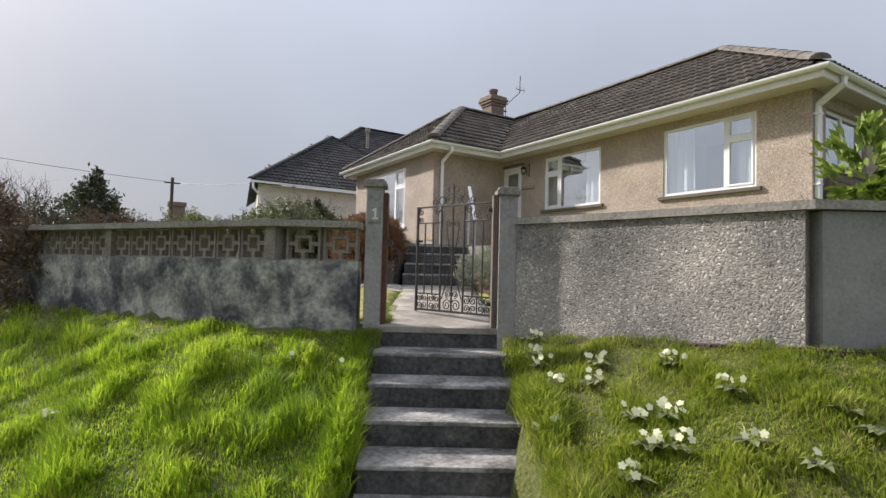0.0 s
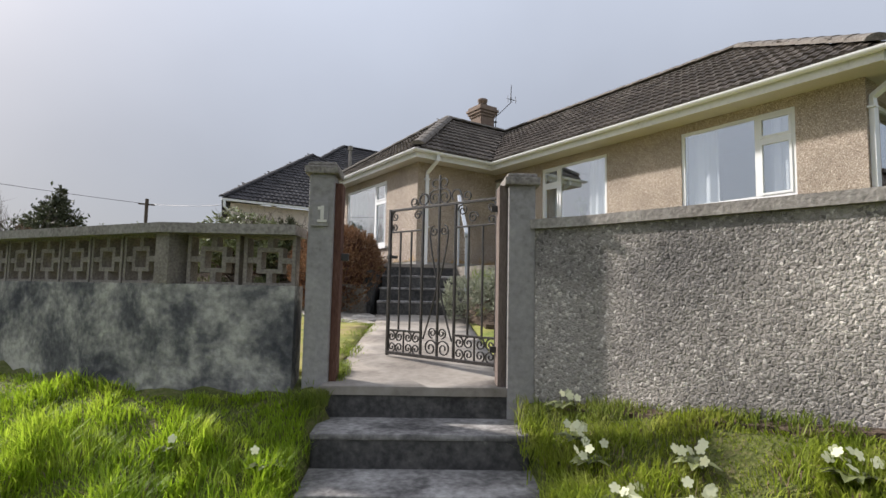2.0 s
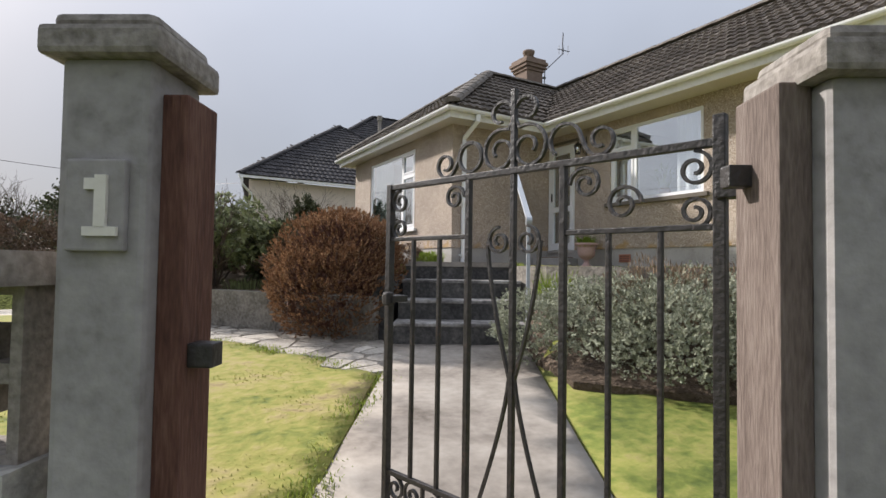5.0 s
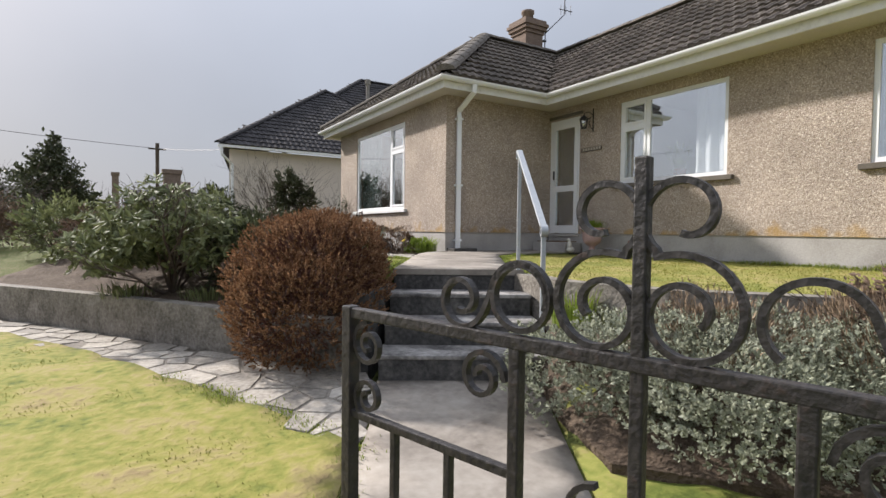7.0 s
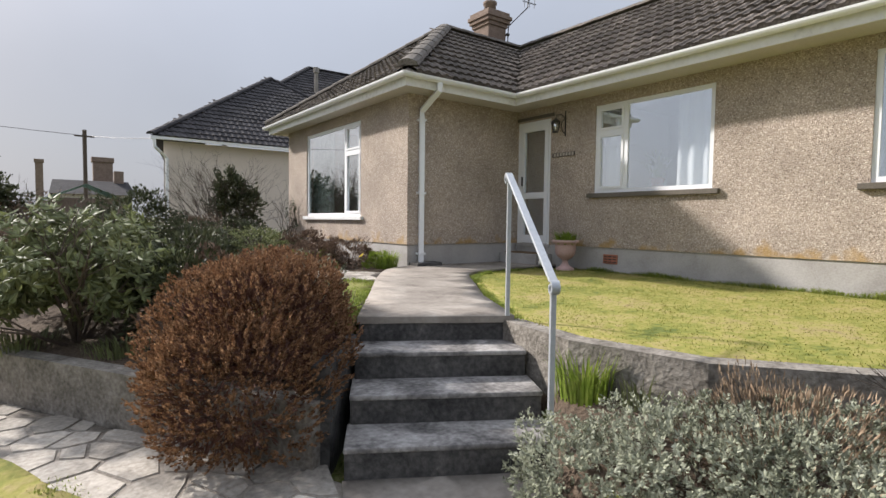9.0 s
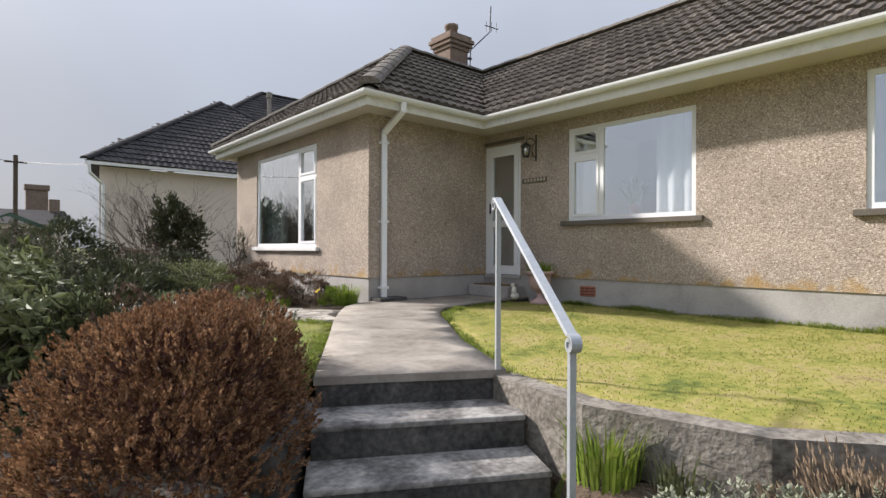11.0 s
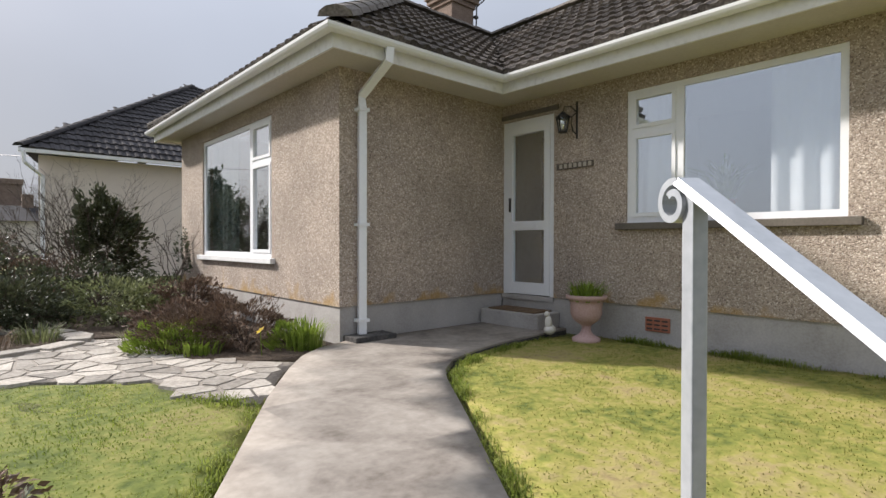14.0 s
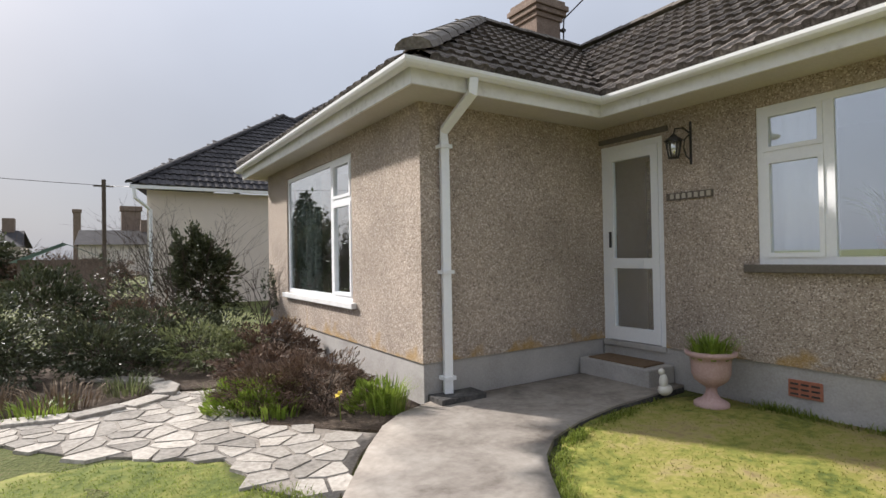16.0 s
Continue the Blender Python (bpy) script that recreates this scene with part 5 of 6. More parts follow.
def twigs(name, base, n, reach, mat, parent, seed=1, r=0.012, forks=3, spread=0.8, label=""):
    """Bare branching stems from one foot."""
    rnd = random.Random(seed)
    bm = bmesh.new()

    def grow(p, d, length, rad, depth):
        q = p + d * length
        mid = p.lerp(q, 0.5) + Vector((rnd.uniform(-1, 1), rnd.uniform(-1, 1), 0)) * length * 0.07
        a = circle(rad, 5)
        pts = [p, mid, q]
        loops = []
        for i, c in enumerate(pts):
            t = d
            side = t.cross(Vector((0.3, 0.7, 0.1))).normalized()
            u = side.cross(t)
            k = 1 - 0.25 * i
            loops.append([bm.verts.new(c + side * x * k + u * y * k) for x, y in a])
        for s, e in zip(loops, loops[1:]):
            for i in range(5):
                bm.faces.new((s[i], s[(i + 1) % 5], e[(i + 1) % 5], e[i]))
        if depth:
            for _ in range(rnd.choice((2, 3))):
                nd = (d + Vector((rnd.gauss(0, 0.45), rnd.gauss(0, 0.45), rnd.gauss(0.1, 0.3)))).normalized()
                grow(p.lerp(q, rnd.uniform(0.6, 1.0)), nd, length * rnd.uniform(0.5, 0.8), rad * 0.55, depth - 1)

    for _ in range(n):
        d = Vector((rnd.gauss(0, spread), rnd.gauss(0, spread), 1)).normalized()
        grow(Vector(base), d, reach * rnd.uniform(0.35, 0.5), r, forks)
    return part(name, bm, mat, parent, label)


def shrub(name, base, blobs, n, size, mat, label, seed, stems=5, reach=0.7, spread=0.7, category="shrub", bark=None, **kw):
    ob = thing(name, base, label, category)
    twigs("branchwork", base, stems, reach, bark or M_BARK, ob, seed, spread=spread)
    leaf_mesh("foliage", blobs, n, size, mat, ob, seed=seed, **kw)
    return ob


# The russet clipped heather beside the steps.
HEATHER = [(3.52, 7.46, 1.93, 0.55, 0.55, 0.52), (3.66, 7.60, 2.05, 0.45, 0.45, 0.40), (3.86, 7.88, 2.07, 0.42, 0.42, 0.36), (3.42, 7.33, 1.75, 0.52, 0.52, 0.38)]
he = thing("clipped_heather", (3.45, 7.42, 1.34), "rounded russet-brown clipped heather beside the steps", "shrub")
twigs("branchwork", (3.5, 7.42, 1.34), 12, 0.75, M_BARK, he, 3, spread=0.8)
sprigs("foliage", HEATHER, 5600, 13, 0.055, 0.02, M_RUST, he, "", 3, 0.5, 0.42, 0.9, 0.16, 0.06, 1.36)
# Slim shapes in dark timber colour fill the gaps behind the sprigs.
leaf_mesh("inner_growth", [(x, y, z, a * 0.86, b * 0.86, c * 0.86) for x, y, z, a, b, c in HEATHER], 9000, 0.05, M_TIMBER, he, "dark inner stems filling the gaps between the sprigs", 4, slim=0.25, shell=0.3, lump=0.06, floor=1.36)
hs = thing("grey_heather", (4.08, 8.15, 1.8), "greyish brown twiggy heather at the head of the steps", "shrub")
twigs("branchwork", (4.08, 8.15, 1.8), 10, 0.6, M_BARK, hs, 6, spread=0.9)
sprigs("foliage", [(4.08, 8.15, 2.13, 0.28, 0.32, 0.28), (3.9, 8.3, 2.1, 0.3, 0.3, 0.26)], 1100, 13, 0.06, 0.02, M_BROWNLEAF, hs, "", 6, 0.5, 0.42, 0.9, 0.3, 0.15)
sprigs("new_growth", [(4.1, 8.1, 2.14, 0.28, 0.32, 0.28)], 260, 11, 0.05, 0.02, M_SILVER, hs, "silver-grey new shoots", 7, 0.5, 0.5, 0.9, 0.3, 0.15)
# Silver shrub to the right of the steps.
SILVER = [(4.42, 5.78, 1.56, 0.36, 0.36, 0.26), (4.72, 5.5, 1.62, 0.42, 0.4, 0.32), (4.95, 5.05, 1.64, 0.5, 0.5, 0.34), (5.3, 4.5, 1.66, 0.55, 0.55, 0.34), (4.75, 4.9, 1.55, 0.5, 0.5, 0.3)]
sv = thing("silver_shrub", (4.95, 5.35, 1.45), "low silver-grey leaved shrub along the retaining wall", "shrub")
twigs("branchwork", (4.95, 5.35, 1.45), 14, 0.6, M_BARK, sv, 5, spread=1.2)
sprigs("foliage", SILVER, 8200, 9, 0.04, 0.021, M_SILVER, sv, "", 5, 0.55, 0.6, 0.8, 0.4, 0.16, 1.36)
leaf_mesh("dry_growth", [(5.0, 5.25, 1.78, 0.45, 0.45, 0.26), (5.35, 4.6, 1.8, 0.5, 0.5, 0.28)], 9000, 0.045, M_DRYTOP, sv, "dry brown flower stems", 6, slim=0.12, up=1.2, lean=0.3, shell=0.3)
# Rhododendron-like shrub in the left bed.
ev = thing("evergreen_shrub", (2.75, 9.2, 1.68), "open evergreen shrub with whorled glossy leaves in the flower bed", "shrub")
twigs("branchwork", (2.75, 9.2, 1.68), 11, 1.25, M_BARK, ev, 8, r=0.016, spread=0.75)
EVER = [(2.72, 9.2, 2.38, 0.60, 0.58, 0.38), (2.35, 9.65, 2.22, 0.48, 0.45, 0.28), (3.0, 8.95, 2.2, 0.36, 0.36, 0.26), (2.2, 9.2, 2.1, 0.34, 0.34, 0.2), (2.9, 9.75, 2.4, 0.4, 0.4, 0.26)]
sprigs("foliage", EVER, 900, 9, 0.02, 0.085, M_OLIVE, ev, "", 8, 0.34, 0.8, 0.7, 0.55, 0.22)
shrub("dark_shrub", (3.35, 9.0, 1.7), [(3.4, 8.9, 2.05, 0.42, 0.5, 0.38), (3.6, 9.4, 2.15, 0.5, 0.5, 0.4)], 6500, 0.05, M_DARKLEAF, "low dark evergreen shrub in the flower bed", 9, 8, 0.7, 0.7, lump=0.25)
shrub("brown_shrub", (3.5, 8.3, 1.7), [(3.5, 8.4, 1.98, 0.45, 0.5, 0.32), (3.8, 9.0, 2.05, 0.5, 0.6, 0.33)], 6500, 0.045, M_BROWNLEAF, "low brownish shrub beside the clipped heather", 10, 9, 0.6, 0.9, lump=0.25)
# Tall shrub by the wing's corner.
ts = shrub("tall_shrub", (5.85, 16.7, 1.95), [(5.95, 16.7, 2.9, 0.55, 0.55, 0.75), (5.8, 16.6, 3.3, 0.35, 0.35, 0.45)], 5500, 0.085, M_DARKLEAF, "twiggy dark evergreen shrub beside the neighbouring wall", 11, 9, 2.2, 0.45, lump=0.35, shell=0.7)
twigs("bare_growth", (5.65, 16.6, 1.95), 14, 2.4, M_BARK, ts, 12, r=0.014, forks=4, spread=0.6, label="bare brown twigs")
shrub("dark_shrub", (5.0, 14.6, 1.95), [(5.2, 14.6, 2.25, 0.75, 0.6, 0.42), (4.6, 14.9, 2.2, 0.6, 0.6, 0.42), (5.9, 14.9, 2.15, 0.5, 0.5, 0.35)], 8000, 0.055, M_DARKLEAF, "spreading dark evergreen shrub in the bed below the wing", 13, 8, 0.8, 0.9, lump=0.3)
shrub("dark_shrub", (3.9, 15.2, 1.95), [(3.9, 15.2, 2.55, 0.7, 0.6, 0.65), (3.2, 14.6, 2.35, 0.6, 0.6, 0.5)], 7000, 0.06, M_DARKLEAF, "dark evergreen shrub at the garden boundary", 14, 8, 1.0, 0.7, lump=0.3)
shrub("wall_climber", (6.5, 15.0, 1.95), [(6.62, 15.15, 2.6, 0.1, 0.22, 0.55)], 500, 0.045, M_DARKLEAF, "thin climbing plant against the wing wall", 15, 4, 1.3, 0.12, lump=0.3)
lav = shrub("dry_lavender", (6.1, 11.4, 1.98), [(6.1, 11.5, 2.17, 0.42, 0.45, 0.24), (5.75, 11.75, 2.14, 0.4, 0.4, 0.2)], 9500, 0.05, M_BROWNLEAF, "dry brown lavender clump at the foot of the wing", 16, 8, 0.45, 0.9, lump=0.25, slim=0.2)
leaf_mesh("new_growth", [(5.6, 11.7, 2.06, 0.4, 0.35, 0.16), (6.35, 11.0, 2.08, 0.2, 0.2, 0.16)], 4200, 0.06, M_LIME, lav, "bright green new leaves", 17, slim=0.16, up=1.0)


def blade_tuft(name, at, n, h, spread, mat, label, seed, category="plant", lean=0.5, w=0.011):
    """A clump of long arching leaves."""
    rnd = random.Random(seed)
    verts, faces = [], []
    for _ in range(n):
        a = rnd.uniform(0, 6.283)
        r = spread * math.sqrt(rnd.random())
        b = Vector((at[0] + r * math.cos(a), at[1] + r * math.sin(a), at[2]))
        hh = h * rnd.uniform(0.6, 1.2)
        ln = rnd.uniform(0.1, lean) * hh
        d = Vector((math.cos(a), math.sin(a), 0))
        s = Vector((-d.y, d.x, 0)) * w * 0.5
        k = len(verts)
        m, t = b + d * ln * 0.35 + Vector((0, 0, hh * 0.6)), b + d * ln + Vector((0, 0, hh * (0.95 if ln < 0.3 * hh else 0.8)))
        verts += [tuple(b - s), tuple(b + s), tuple(m + s), tuple(m - s), tuple(t)]
        faces += [(k, k + 1, k + 2, k + 3), (k + 3, k + 2, k + 4)]
    ob = from_arrays(name, verts, faces, mat)
    return tagged(ob, label, category)


blade_tuft("iris_clump", (5.0, 6.28, 1.66), 260, 0.30, 0.16, M_LIME, "bright green strappy leaves below the handrail", 21)
blade_tuft("iris_clump", (5.12, 6.0, 1.66), 120, 0.24, 0.14, M_OLIVE, "green strappy leaves against the retaining wall", 22)
blade_tuft("daffodil_clump", (6.45, 10.95, 1.99), 220, 0.26, 0.17, M_LIME, "fresh green daffodil leaves at the wing's corner", 23)
blade_tuft("urn_plant", (8.62, 9.55, 2.36), 190, 0.20, 0.16, M_LIME, "green daffodil leaves growing in the urn", 24, lean=0.8)


def flower(name, at, size, mat, label, group, seed, petals=6):
    rnd = random.Random(seed)
    ob = thing(name, at, label, "flower", group)
    bm = bmesh.new()
    c = Vector(at) + Vector((0, 0, 0))
    tilt = Matrix.Rotation(rnd.uniform(0.2, 1.0), 3, Vector((rnd.gauss(0, 1), rnd.gauss(0, 1), 0.01)).normalized())
    for k in range(petals):
        a = 2 * math.pi * k / petals
        d, s = Vector((math.cos(a), math.sin(a), 0.2)), Vector((-math.sin(a), math.cos(a), 0))
        pts = [c, c + tilt @ (d * size * 0.5 + s * size * 0.3), c + tilt @ (d * size), c + tilt @ (d * size * 0.5 - s * size * 0.3)]
        bm.faces.new([bm.verts.new(p) for p in pts])
    part("blossom", bm, mat, ob)
    return ob


flower("daffodil", (6.03, 10.90, 2.19), 0.045, M_DAFF, "single yellow daffodil in bloom at the house corner", "", 5)
part("stem", sweep(bmesh.new(), [(6.05, 10.92, 1.97), (6.03, 10.90, 2.19)], circle(0.004, 5)), M_LIME, bpy.data.objects["daffodil"])


# ---- verge grass and primroses ----
def grass(name, count, sample, h, w, mat, label, seed, lean=0.6):
    rng = np.random.default_rng(seed)
    pts = sample(rng, count)
    n = len(pts)
    p = np.array(pts)
    a = rng.uniform(0, 2 * np.pi, n)
    if p.shape[1] > 4:
        a = p[:, 4] + rng.normal(0, 1.0, n)
    hh = h * rng.uniform(0.4, 1.3, n) * (p[:, 3] if p.shape[1] > 3 else 1)
    d = np.stack([np.cos(a), np.sin(a), np.zeros(n)], 1)
    s = np.stack([-np.sin(a), np.cos(a), np.zeros(n)], 1) * (w * 0.5)
    ln = (rng.uniform(0.1, lean, n) * hh)[:, None]
    b = p[:, :3]
    z = np.array([[0, 0, 1.0]])
    mid = b + d * ln * 0.4 + z * (hh * 0.6)[:, None]
    tip = b + d * ln * 1.2 + z * (hh * 0.92)[:, None]
    v = np.stack([b - s, b + s, mid + s * 0.8, mid - s * 0.8, tip], 1).reshape(-1, 3)
    k = np.arange(n) * 5
    f = np.stack([k, k + 1, k + 2, k + 3], 1).tolist() + np.stack([k + 3, k + 2, k + 4], 1).tolist()
    ob = from_arrays(name, v.tolist(), f, mat)
    return tagged(ob, label, "grass", kind="stuff")


def verge_points(left):
    def go(rng, n):
        out = []
        while len(out) < n:
            r, s = rng.uniform(-6.5, -0.55) if left else rng.uniform(0.55, 4.5), rng.uniform(-3.8, 4.2)
            if rng.random() > 1.15 - 0.16 * math.hypot(r, s + 3.0):
                continue
            x, y = G(r, s)
            d, side, i = from_line(x, y, BOUND)
            if side > 0 or d < 0.06:
                continue
            bare = noise.noise((x * 1.3, y * 1.3, 7 if left else 2))
            if bare > (0.36 if left else 0.25) and rng.random() < 0.5:
                continue
            tall = 0.42 + 1.9 * max(0.0, noise.noise((x * 3.6, y * 3.6, 5)) + 0.2)
            sway = 8.0 * noise.noise((x * 2.6, y * 2.6, 9)) - 1.9
            if d < 0.5:
                tall *= 0.45 + d
            out.append((x, y, height(x, y) - 0.01, tall if left else tall * 0.8, sway))
        return out
    return go


grass("grass", 135000, verge_points(True), 0.112, 0.0065, M_BLADE, "long bright green tufted grass on the verge", 31, 0.9)
grass("grass", 110000, verge_points(False), 0.095, 0.006, M_ROUGH, "rough green grass among primroses on the verge", 32, 0.9)


def poly_points(poly, z):
    xs, ys = [p[0] for p in poly], [p[1] for p in poly]

    def go(rng, n):
        out = []
        while len(out) < n:
            x, y = rng.uniform(min(xs), max(xs)), rng.uniform(min(ys), max(ys))
            if inside((x, y), poly):
                out.append((x, y, (z if z else height(x, y)) + 0.012, 0.7 + 0.6 * noise.noise((x * 2, y * 2, 1))))
        return out
    return go


grass("grass", 26000, poly_points(lawn_poly, None), 0.014, 0.006, M_SHORT, "short mossy lawn grass beside the lower path", 33, 1.2)
grass("grass", 30000, poly_points(bank_poly, 1.98), 0.013, 0.006, M_SHORT, "short mossy lawn grass in front of the house", 34, 1.2)


# Primroses on the verge.
SPOTS = [(2.89, 1.77, 5), (2.59, 2.1, 4), (2.72, 2.75, 4), (2.14, 2.07, 4), (2.41, 1.67, 5), (2.48, 1.52, 5), (2.26, 1.46, 3), (2.30, 1.37, 3), (2.46, 1.09, 2), (2.06, 1.40, 3), (2.76, 1.34, 2), (2.89, 3.0, 3), (2.86, 0.87, 0), (2.77, 2.22, 3), (2.51, 2.34, 4), (2.48, 0.83, 1), (2.82, 0.74, 0), (2.62, 2.6, 3), (-0.21, 4.26, 3), (1.23, 3.77, 1), (1.56, 3.45, 1), (1.38, 3.09, 1)]
for i, (x, y, n) in enumerate(SPOTS):
    z = height(x, y) + 0.035
    rnd = random.Random(300 + i)
    ob = thing("primrose", (x, y, z - 0.03), "clump of pale yellow primroses with crinkled leaves" if n else "rosette of crinkled primrose leaves without flowers", "flower", "primroses on the verge")
    bm = bmesh.new()
    for k in range(11):
        a = rnd.uniform(0, 6.283)
        d, s = Vector((math.cos(a), math.sin(a), 0)), Vector((-math.sin(a), math.cos(a), 0))
        L, w = rnd.uniform(0.06, 0.11), rnd.uniform(0.018, 0.028)
        c = Vector((x, y, z))
        rows = [c, c + d * L * 0.5 + Vector((0, 0, 0.03)), c + d * L + Vector((0, 0, 0.015))]
        v = [bm.verts.new(rows[0])] + [bm.verts.new(rows[1] + s * w), bm.verts.new(rows[1] + Vector((0, 0, -0.006))), bm.verts.new(rows[1] - s * w)] + [bm.verts.new(rows[2])]
        for f in ((0, 1, 2), (0, 2, 3), (1, 4, 2), (2, 4, 3)):
            bm.faces.new([v[q] for q in f])
    part("leaf_rosette", bm, M_OLIVE, ob)
    for k in range(n + (n > 1) * 3):
        c = Vector((x + rnd.uniform(-0.07, 0.07), y + rnd.uniform(-0.07, 0.07), z + rnd.uniform(0.04, 0.085)))
        nrm = (Vector((-0.5, -0.8, 0.7)) + Vector((rnd.gauss(0, 0.5), rnd.gauss(0, 0.5), rnd.gauss(0, 0.3)))).normalized()
        e1 = nrm.orthogonal().normalized()
        e2 = nrm.cross(e1)
        bm = bmesh.new()
        for q in range(5):
            a = 2 * math.pi * q / 5
            d, s = e1 * math.cos(a) + e2 * math.sin(a), e2 * math.cos(a) - e1 * math.sin(a)
            bm.faces.new([bm.verts.new(p) for p in (c, c + d * 0.011 + s * 0.0085, c + d * 0.02 + s * 0.005, c + d * 0.02 - s * 0.005, c + d * 0.011 - s * 0.0085)])
        part("blossom", bm, M_PETAL, ob)


# ---- edges and tufts ----
def along(line, width, z, tall=1.0, clump=3.0):
    seg = [(Vector(a), Vector(b)) for a, b in zip(line, line[1:])]
    tot = sum((b - a).length for a, b in seg)

    def go(rng, n):
        out = []
        while len(out) < n:
            t = rng.uniform(0, tot)
            for a, b in seg:
                if t <= (b - a).length:
                    break
                t -= (b - a).length
            p = a.lerp(b, min(1.0, t / (b - a).length))
            x, y = p.x + rng.normal(0, width), p.y + rng.normal(0, width)
            k = 0.5 + noise.noise((x * clump, y * clump, 2))
            if rng.random() < k:
                out.append((x, y, (z if z else height(x, y)) + 0.005, tall * (0.5 + k)))
        return out
    return go


grass("grass_edge", 2600, along([(5.20, 7.03), (5.68, 7.88), (6.18, 8.58), (6.62, 9.2), (6.8, 9.40), (7.05, 9.58), (7.45, 9.72), (7.95, 9.80), (8.4, 9.85)], 0.03, 1.985), 0.032, 0.006, M_EDGE, "overgrown grass edge along the curved path", 35, 1.0)
grass("grass_edge", 3800, along([(8.85, 9.35), (8.85, 3.6)], 0.035, 1.975), 0.05, 0.006, M_EDGE, "longer green grass along the foot of the house wall", 36, 0.9)
grass("grass_edge", 3000, along([G(-0.54, 0.3), G(-0.53, 2.6), (3.2, 6.25), (2.55, 7.5)], 0.05, None), 0.028, 0.006, M_EDGE, "bright green grass along the lower path edge", 37, 0.9)
grass("grass_edge", 1800, along([(4.30, 7.75), (5.48, 9.6), (5.2, 10.1)], 0.05, 1.975), 0.03, 0.006, M_EDGE, "green grass edge beside the upper path", 38, 0.9)
grass("grass_edge", 5200, along([G(0.60, -2.2), G(0.58, -0.2)], 0.05, None, 1.0, 2.0), 0.10, 0.0065, M_ROUGH, "long grass hanging over the edge of the steps", 46, 1.0)
grass("grass_edge", 4200, along([G(-0.58, -2.2), G(-0.58, -0.35)], 0.045, None, 1.0, 2.0), 0.10, 0.0065, M_BLADE, "long grass growing against the edge of the steps", 47, 1.0)
grass("grass_edge", 900, along([G(-0.62, -0.03), G(-0.5, -0.06)], 0.05, None), 0.06, 0.006, M_EDGE, "weeds growing at the foot of the gate post", 39, 0.9)
grass("grass_edge", 1500, along([G(0.56, -0.1), G(0.72, -0.2), (3.12, 2.4), (3.28, 1.4)], 0.06, None), 0.055, 0.006, M_EDGE, "weeds growing at the foot of the boundary wall", 40, 0.9)
grass("grass_edge", 500, along([G(-0.45, 0.12), G(-0.47, 0.4)], 0.02, 1.12), 0.05, 0.006, M_EDGE, "weeds beside the wooden gate jamb", 42, 0.9)
for i, (x, y, z, h, sp, mat) in enumerate(((4.25, 12.75, 1.96, 0.22, 0.3, M_DRYTOP), (3.7, 12.95, 1.96, 0.22, 0.3, M_DRYTOP), (4.75, 12.9, 1.96, 0.2, 0.2, M_OLIVE), (4.1, 12.5, 1.96, 0.16, 0.25, M_LIME), (5.7, 11.4, 1.97, 0.16, 0.22, M_LIME), (5.5, 12.1, 1.97, 0.16, 0.25, M_OLIVE), (3.0, 8.7, 1.72, 0.12, 0.25, M_OLIVE), (2.4, 9.3, 1.7, 0.14, 0.25, M_OLIVE))):
    gc = blade_tuft("grass_clump", (x, y, z), 130, h, sp, mat, "dry straw-coloured grass clump in the bed" if mat is M_DRYTOP else "low green leafy clump in the bed", 400 + i, lean=0.8)
    gc["kind"] = "stuff"
for i, (x, y, r, h, mat) in enumerate(((4.5, 13.9, 0.6, 0.4, M_DARKLEAF), (5.5, 13.7, 0.6, 0.36, M_OLIVE), (6.2, 13.4, 0.45, 0.34, M_BROWNLEAF), (3.5, 13.9, 0.6, 0.55, M_DARKLEAF), (5.9, 12.6, 0.45, 0.22, M_BROWNLEAF), (4.9, 15.4, 0.7, 0.5, M_BROWNLEAF), (2.9, 10.3, 0.5, 0.3, M_BROWNLEAF), (3.1, 11.4, 0.6, 0.4, M_DARKLEAF), (2.2, 11.6, 0.6, 0.45, M_BROWNLEAF))):
    z = 1.96 if y > 12 else bed(x, y)
    shrub("bed_shrub", (x, y, z), [(x, y, z + h * 0.8, r, r, h * 0.8), (x + 0.25, y - 0.2, z + h * 0.5, r * 0.7, r * 0.7, h * 0.5)], 4200, 0.048, mat, {M_DARKLEAF: "low dark evergreen shrub filling the bed", M_OLIVE: "low olive-green shrub filling the bed"}.get(mat, "low brown twiggy shrub filling the bed"), 430 + i, 8, h * 1.8, 0.9, lump=0.3, shell=0.6)

grass("straw", 14000, verge_points(False), 0.07, 0.005, M_DRYTOP, "dead straw-coloured grass among the verge", 43, 1.3)
grass("straw", 9000, verge_points(True), 0.07, 0.005, M_DRYTOP, "dead straw-coloured grass in the long verge", 44, 1.3)
hpl = blade_tuft("plant_leaf_clump", (9.42, 8.62, 3.28), 90, 0.42, 0.05, M_LIME, "arching green leaves of the potted house plant", 25, lean=1.0, w=0.025)
del hpl["category"]
hpl.parent = hp
hpl.matrix_parent_inverse = hp.matrix_world.inverted()
shrub("bed_shrub", (5.72, 4.55, 1.7), [(5.75, 4.6, 1.95, 0.4, 0.4, 0.28)], 3000, 0.045, M_BROWNLEAF, "reddish brown twiggy shrub against the retaining wall", 470, 9, 0.7, 0.8, lump=0.3, shell=0.7)

grass("grass", 9000, poly_points([(4.26, 7.66), (5.46, 9.58), (5.2, 10.03), (5.1, 10.6), (4.85, 10.75), (4.35, 11.1), (3.7, 10.7), (3.6, 9.2)], 1.97), 0.015, 0.006, M_EDGE, "short green grass beside the upper path", 45, 1.2)


